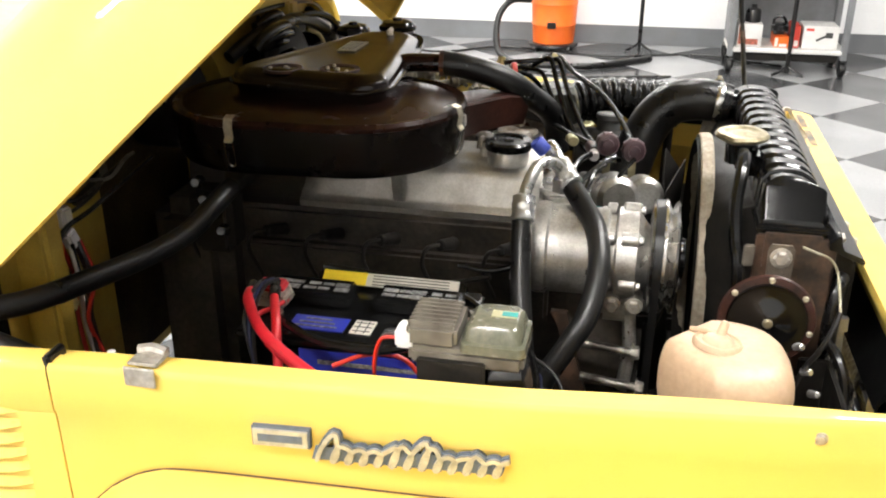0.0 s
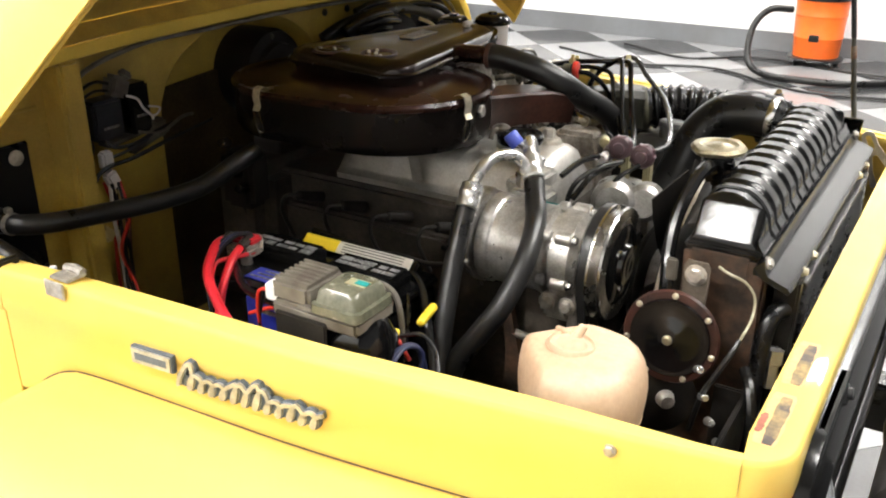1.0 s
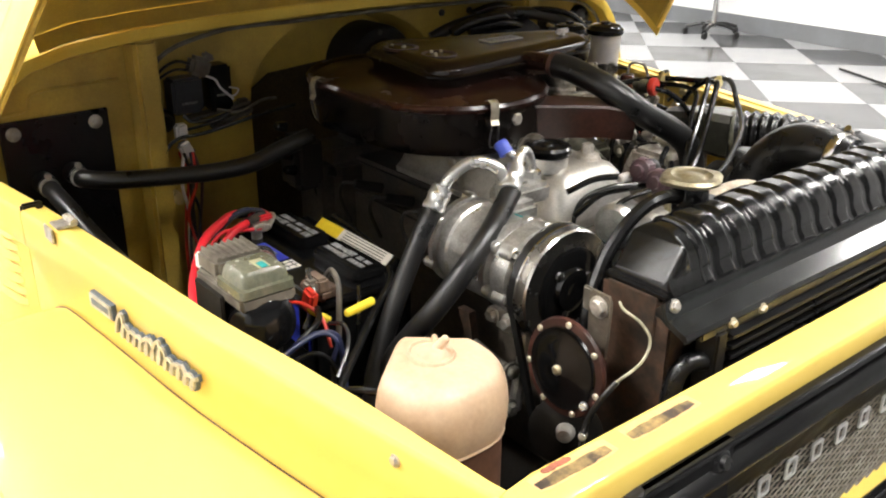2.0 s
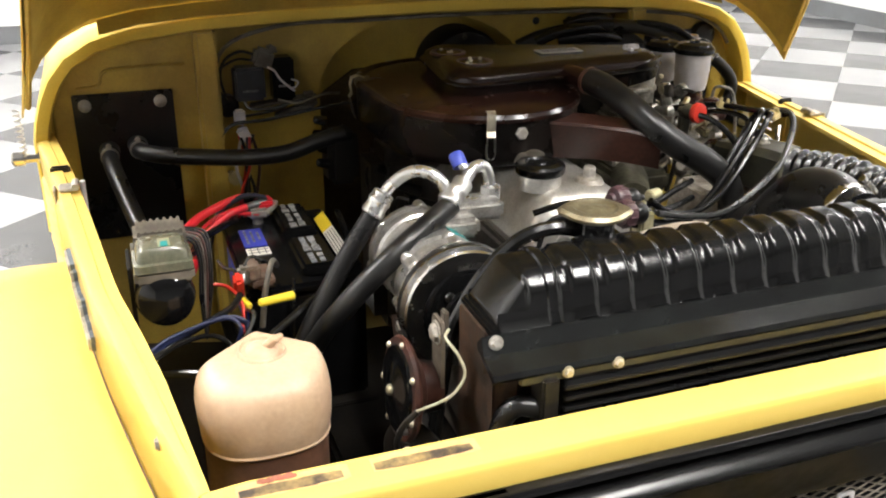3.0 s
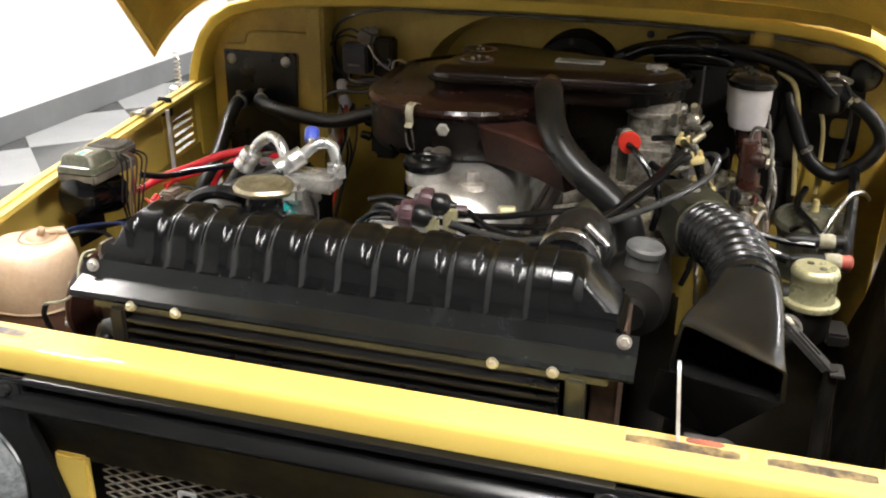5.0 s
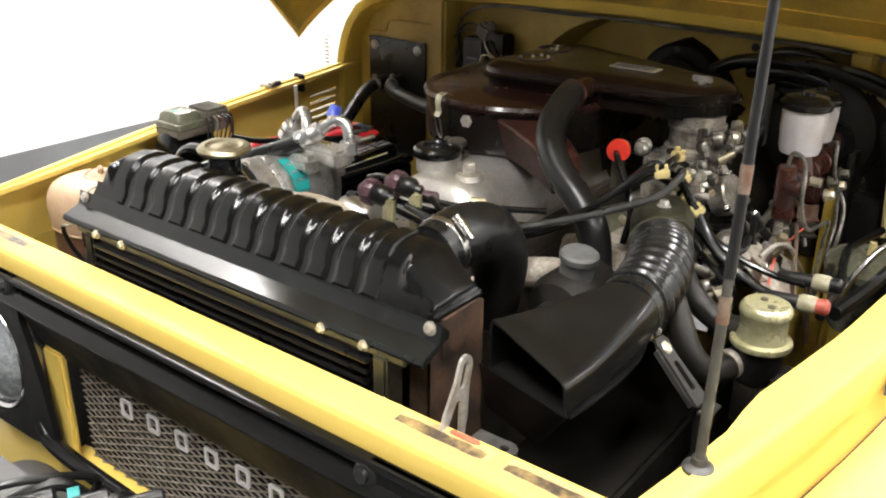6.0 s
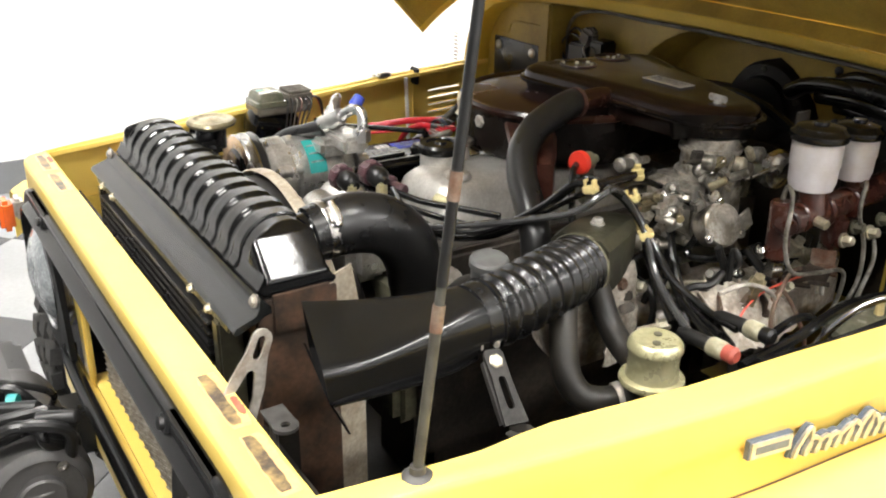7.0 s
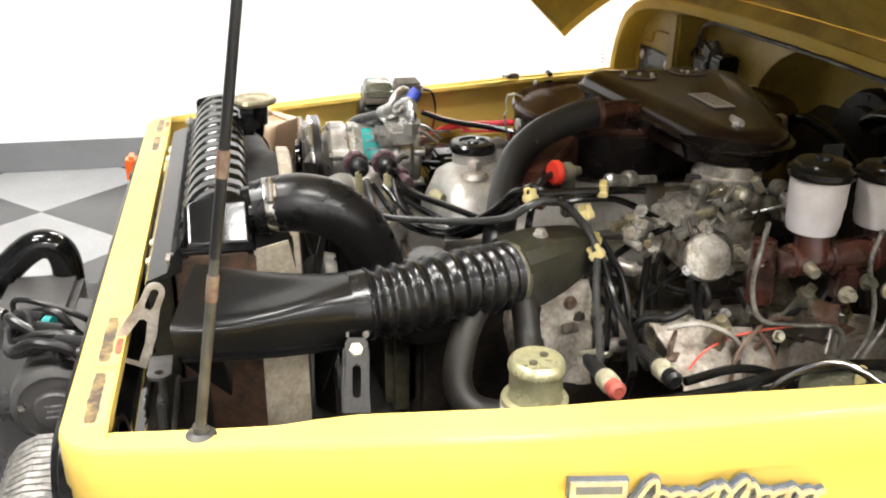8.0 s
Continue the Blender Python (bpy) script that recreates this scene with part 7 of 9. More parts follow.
plate(bm, [[on_br(a, b) for a, b in o], [on_br(a, b) for a, b in slot]], BN * 0.0035)
for a in (-0.0135, 0.0135):
    extrude(bm, [on_br(a - 0.0012, 0.012), on_br(a + 0.0012, 0.012), on_br(a + 0.0024, 0.082), on_br(a - 0.0004, 0.082)], BN * -0.006)
box(bm, on_br(0.0, 0.086) + V(0, 0.010, -0.003), (0.031, 0.016, 0.004), 0.001)
part("plate", bm, BRACKET_GREY, br)
bm = bmesh.new()
hexbolt(bm, on_br(0.0, 0.014) - BN * 0.001, -BN if BN.z < 0 else BN, 0.0085, 0.007)
part("bolt", bm, BOLT_ZINC, br)
bm = bmesh.new()
for a in (-0.011, 0.010):
    box(bm, on_br(a, -0.006), (0.007, 0.006, 0.010), 0.002)
part("tab", bm, GREY_STEEL, br)
bm = bmesh.new()
rod(bm, (0.068, 0.552, 0.905), (0.066, 0.560, 0.66), 0.010, seg=10)
part("stem", bm, BLACK_DUSTY, br)
la = thing("latch_arm", (0.28, 0.36, 0.86), "grey steel hood latch arm with a slot", "latch arm")
bm = bmesh.new()
LA, LW = V(0.43, 0.10, -0.90).normalized(), V(0.90, -0.005, 0.43).normalized()
on_la = lambda p, q: V(0.274, 0.380, 0.999) + LA * p + LW * q
o = arc(0.0, 0.012, 0.0115, 185, 355, 10) + [(0.0125, 0.030), (0.0205, 0.062), (0.0235, 0.105), (-0.0235, 0.105), (-0.0205, 0.062), (-0.0125, 0.030)]
slot = arc(0.0, 0.013, 0.0050, 190, 350, 6) + [(0.0050, 0.030), (0.0030, 0.035), (-0.0030, 0.035), (-0.0050, 0.030)]
gap = [(0.0, 0.047), (0.0045, 0.049), (0.0115, 0.075), (0.013, 0.100), (-0.013, 0.100), (-0.0115, 0.075), (-0.0045, 0.049)]
plate(bm, [[on_la(p, q) for q, p in loop] for loop in (o, slot, gap)], LA.cross(LW) * 0.0035)
part("arm", bm, GREY_STEEL, la)
bm = bmesh.new()
plate(bm, [[V(0.279 + x, 0.424 + y, 0.907) for x, y in arc(0, 0.006, 0.014, -20, 200, 12) + [(-0.013, -0.032), (0.013, -0.032)]], [V(0.279 + x, 0.424 + y, 0.907) for x, y in arc(0, 0.006, 0.0055, 0, 350, 12)]], (0, 0, 0.004))
rod(bm, (0.281, 0.400, 0.908), (0.281, 0.400, 0.80), 0.0045, 0.0045, 10)
box(bm, (0.284, 0.400, 0.78), (0.010, 0.030, 0.16), 0.003)
part("foot", bm, ANTENNA_GREY, la, "dirty steel foot with a round eye")

# upper radiator hose
uh = thing("radiator_hose", (0.05, 0.24, 0.95), "black rubber upper radiator hose with bright clamp", "hose")
bm = bmesh.new()
tube(bm, [V(0.160, 0.243, 1.033), V(0.130, 0.244, 1.037), V(0.098, 0.247, 1.038), V(0.062, 0.249, 1.028), V(0.032, 0.246, 1.002), V(0.011, 0.237, 0.965), V(-0.004, 0.222, 0.92), V(-0.02, 0.205, 0.88)], 0.0375, 26, radii=lambda f: 0.0345 + 0.004 * min(1, f / 0.25))
part("hose", bm, RUBBER, uh)
bm = bmesh.new()
lathe(bm, V(0.146, 0.2435, 1.035), V(-1, 0, 0.08), [(0.0362, 0), (0.0368, 0.001), (0.0368, 0.013), (0.0362, 0.014)], 34)
part("clamp", bm, STEEL, uh, "bright worm-drive clamp")
bm = bmesh.new()
CS = Matrix.Rotation(radians(-42), 4, "X")
box(bm, V(0.139, 0.244, 1.035) + (CS @ V(0, 0, 0.040)), (0.015, 0.026, 0.010), 0.003, CS)
rod(bm, V(0.139, 0.244, 1.035) + (CS @ V(0, -0.016, 0.042)), V(0.139, 0.244, 1.035) + (CS @ V(0, 0.018, 0.042)), 0.0048, seg=10)
part("clamp_screw", bm, STEEL, uh)

# alternator with pale round cap
al = thing("alternator", (-0.06, 0.31, 0.86), "dusty alternator with a pale round cap", "alternator")
bm = bmesh.new()
lathe(bm, (-0.12, 0.31, 0.905), (1, 0, 0), [(0.03, 0), (0.047, 0.004), (0.050, 0.03), (0.050, 0.085), (0.042, 0.105), (0.02, 0.112), (0.02, 0.13)], 30)
part("housing", bm, BLACK_DUSTY, al)
bm = bmesh.new()
lathe(bm, (-0.056, 0.316, 0.947), (0.05, 0.12, 1), [(0.023, 0), (0.023, 0.024), (0.026, 0.026), (0.026, 0.034), (0.023, 0.037), (0.0, 0.038)], 26)
part("cap", bm, PALE_GREEN, al, "pale grey round cap")

# brake master cylinder with two reservoirs
mc = thing("brake_master_cylinder", (-0.56, 0.45, 0.95), "dark red-brown brake master cylinder with two milky reservoirs", "brake cylinder")
bm = bmesh.new()
rod(bm, (-0.462, 0.458, 0.997), (-0.72, 0.445, 1.008), 0.0185, 0.021, 22, 0.003)
rod(bm, (-0.515, 0.455, 1.0), (-0.515, 0.448, 1.045), 0.022, 0.020, 18)
for x, r in ((-0.487, 0.0215), (-0.540, 0.0225), (-0.600, 0.0225)):
    rod(bm, (x + 0.004, 0.456, 0.999), (x - 0.004, 0.456, 0.999), r, seg=22, bevel=0.002)
part("cylinder", bm, MC_RED, mc)
for x, y, z in ((-0.515, 0.446, 1.018), (-0.612, 0.446, 1.018)):
    bm = bmesh.new()
    rod(bm, (x, y, z - 0.012), (x, y, z + 0.016), 0.015, 0.017, 18, 0.002)
    part("reservoir_boss", bm, MC_RED, mc)
bm = bmesh.new()
rod(bm, (-0.449, 0.452, 1.030), (-0.451, 0.456, 0.945), 0.0150, 0.0170, 20, 0.003)
rod(bm, (-0.449, 0.452, 1.000), (-0.440, 0.480, 0.998), 0.015, 0.012, 16, 0.003)
part("outlet_body", bm, MC_RED, mc)
bm = bmesh.new()
box(bm, (-0.565, 0.462, 0.965), (0.030, 0.034, 0.055), 0.008)
part("outlet_body", bm, MC_RED, mc)
for (x, y, z0, z1, r) in ((-0.515, 0.446, 1.036, 1.109, 0.0345), (-0.612, 0.440, 1.034, 1.098, 0.0315)):
    bm = bmesh.new()
    lathe(bm, (x, y, 0), (0, 0, 1), [(r * 0.5, z0 - 0.004), (r * 0.86, z0), (r * 0.94, z0 + 0.010), (r * 0.96, z0 + 0.03), (r, z0 + 0.034), (r, z1)], 34)
    rs = part("reservoir", bm, MILKY, mc, "milky plastic fluid reservoir")
    bm = bmesh.new()
    lathe(bm, (x, y, z1 - 0.004), (0, 0, 1), [(r * 1.02, 0), (r * 1.12, 0.001), (r * 1.16, 0.005), (r * 1.14, 0.011), (r * 1.02, 0.014), (r * 0.92, 0.019), (r * 0.55, 0.022), (r * 0.30, 0.022), (r * 0.28, 0.026), (0.0, 0.027)], 34)
    part("cap", bm, PLASTIC, rs, "black screw cap")
for x, y, z in ((-0.451, 0.456, 0.936), (-0.565, 0.464, 0.930)):
    bm = bmesh.new()
    lathe(bm, (x, y, z + 0.006), (0, 0, -1), [(0.0125, 0), (0.0125, 0.010), (0.0150, 0.010), (0.0150, 0.022), (0.010, 0.024)], 6)
    part("banjo_nut", bm, STEEL, mc)
bm = bmesh.new()
rod(bm, (-0.50, 0.475, 0.998), (-0.50, 0.492, 0.996), 0.008, 0.007, 10)
part("bleed_screw", bm, BOLT_ZINC, mc)
for pts in ([V(-0.449, 0.452, 1.032), V(-0.447, 0.458, 1.052), V(-0.432, 0.478, 1.050), V(-0.424, 0.486, 1.030), V(-0.418, 0.490, 0.985), V(-0.430, 0.50, 0.945), V(-0.48, 0.505, 0.935), V(-0.535, 0.505, 0.925), V(-0.55, 0.50, 0.89), V(-0.53, 0.50, 0.83), V(-0.52, 0.50, 0.74)],
            [V(-0.60, 0.47, 1.03), V(-0.585, 0.485, 1.04), V(-0.575, 0.49, 1.0), V(-0.585, 0.50, 0.95), V(-0.58, 0.505, 0.90), V(-0.56, 0.505, 0.86), V(-0.55, 0.50, 0.76)],
            [V(-0.62, 0.49, 0.96), V(-0.60, 0.51, 0.93), V(-0.575, 0.515, 0.89), V(-0.565, 0.51, 0.84), V(-0.56, 0.51, 0.76)]):
    bm = bmesh.new()
    tube(bm, pts, 0.0031, 10)
    part("brake_pipe", bm, CARB_GREY, mc, "thin grey steel brake pipe")
bm = bmesh.new()
box(bm, (-0.775, 0.445, 1.01), (0.05, 0.085, 0.085), 0.012)
rod(bm, (-0.76, 0.445, 1.01), (-0.71, 0.445, 1.008), 0.034, seg=20)
part("mounting_flange", bm, BLACK_SATIN, mc)
bm = bmesh.new()
box(bm, (-0.585, 0.365, 1.065), (0.030, 0.004, 0.105), 0.001)
part("shield", bm, WINCH_GREY, mc, "thin black heat shield plate")
for k in range(4):
    bm = bmesh.new()
    p = V(-0.64 + 0.03 * k, 0.485 + 0.005 * (k % 2), 0.975 - 0.012 * (k % 2))
    hexbolt(bm, p, (0, 1, 0.2), 0.008, 0.014)
    part("fitting", bm, BOLT_ZINC if k % 2 else GREASY, mc)

# power-steering reservoir
ps = thing("fluid_canister", (-0.132, 0.545, 0.86), "olive-gold zinc canister with domed lid", "canister")
bm = bmesh.new()
lathe(bm, (-0.132, 0.545, 0), (0, 0, 1), [(0.0300, 0.8905), (0.0378, 0.8935), (0.0388, 0.897), (0.0378, 0.9005), (0.0315, 0.9025), (0.0300, 0.907), (0.0298, 0.933), (0.0318, 0.9365), (0.0325, 0.9395), (0.0318, 0.944), (0.0292, 0.9485), (0.0265, 0.9502), (0.0225, 0.9492), (0.0087, 0.949), (0.0000, 0.9485)], 40)
part("body", bm, PALE_OLIVE, ps)
# the pale body is turned black below its flange, where it drops from sight
bm = bmesh.new()
lathe(bm, (-0.132, 0.545, 0), (0, 0, 1), [(0.0240, 0.84), (0.0300, 0.848), (0.0315, 0.8915)], 36)
part("lower_can", bm, BLACK_DUSTY, ps, "lower can coloured black where it drops from sight")
bm = bmesh.new()
for x, y in ((-0.125, 0.553), (-0.142, 0.538)):
    lathe(bm, (x, y, 0.9475), (0, 0, 1), [(0.005, 0), (0.005, 0.003), (0.003, 0.0035)], 10)
part("dimple", bm, GREASY, ps)
bm = bmesh.new()
box(bm, (-0.132, 0.585, 0.852), (0.05, 0.03, 0.02), 0.004)
part("foot", bm, BLACK_DUSTY, ps)
bm = bmesh.new()
tube(bm, [V(-0.125, 0.525, 0.868), V(-0.095, 0.515, 0.862), V(-0.068, 0.50, 0.868), V(-0.058, 0.48, 0.892), V(-0.070, 0.455, 0.93), V(-0.09, 0.43, 0.955)], 0.0175, 18)
rh = solo("return_hose", bm, RUBBER_DULL, "thick dull rubber hose curving to the canister", "hose")
bm = bmesh.new()
lathe(bm, (-0.112, 0.521, 0.8655), (0.95, -0.3, -0.15), [(0.0185, 0), (0.0192, 0.001), (0.0192, 0.009), (0.0185, 0.010)], 26)
part("clamp", bm, GREY_STEEL, rh)
bm = bmesh.new()
tube(bm, [V(-0.138, 0.525, 0.90), V(-0.148, 0.485, 0.898), V(-0.155, 0.445, 0.915), V(-0.155, 0.42, 0.95), V(-0.15, 0.41, 0.975)], 0.0165, 14)
solo("return_hose", bm, RUBBER_DULL, "short dull rubber hose behind the canister", "hose")

# loom fittings on the left sill: plugs with red and cream collars
for i, (x, y, z) in enumerate(((-0.205, 0.583, 0.930), (-0.272, 0.580, 0.934))):
    t_ = thing("loom_plug", (x, y, z), "dark loom plug with cream collar" if i else "dark loom plug with cream and red collars", "plug", group="loom plugs")
    d = V(-0.06, 1.0, 0.04).normalized()
    c = V(x, y, z) - d * 0.04
    bm = bmesh.new()
    lathe(bm, c, d, [(0.005, -0.026), (0.0085, -0.016), (0.0095, 0.02), (0.008, 0.022)], 18)
    part("shell", bm, RUBBER, t_)
    bm = bmesh.new()
    lathe(bm, c + d * 0.021, d, [(0.0105, 0), (0.0118, 0.003), (0.0118, 0.019), (0.0105, 0.022)], 18)
    part("collar", bm, WORN_CREAM, t_)
    bm = bmesh.new()
    lathe(bm, c + d * 0.043, d, [(0.010, 0), (0.0108, 0.012), (0.007, 0.016)], 16)
    part("tail", bm, FADED_RED if i == 0 else RUBBER, t_)

# ---- wires, small valves and pipes ----
for i, (x, y, z) in enumerate(((-0.046, 0.020, 1.012), (-0.003, 0.006, 1.008))):
    vv = thing("vacuum_valve", (x, y, z), "plum-brown vacuum valve with black rubber boot", "valve", group="vacuum valves")
    d = V(0.12, -1, 0.10).normalized()
    bm = bmesh.new()
    lathe(bm, V(x, y, z), d, [(0.010, -0.005), (0.018, -0.004), (0.0192, 0.0), (0.0192, 0.010), (0.017, 0.014), (0.010, 0.016), (0.009, 0.022), (0.0, 0.023)], 24)
    part("cap", bm, PLUM, vv, "plum-brown diaphragm cap")
    bm = bmesh.new()
    for k in range(10):
        a = k * math.tau / 10
        a_, b_ = axes(d)
        lathe(bm, V(x, y, z) + (a_ * math.cos(a) + b_ * math.sin(a)) * 0.0180, d, [(0.0024, -0.003), (0.0024, 0.010)], 8)
    part("crimp_ring", bm, PLUM, vv)
    bm = bmesh.new()
    lathe(bm, V(x, y, z), -d, [(0.012, 0.0), (0.0145, 0.004), (0.0160, 0.014), (0.0155, 0.022), (0.012, 0.027), (0.007, 0.030), (0.0055, 0.038), (0.0, 0.039)], 24)
    part("boot", bm, RUBBER, vv)
    bm = bmesh.new()
    box(bm, (x, y + 0.03, 0.965), (0.012, 0.02, 0.085), 0.003)
    part("stem", bm, ZINC, vv)

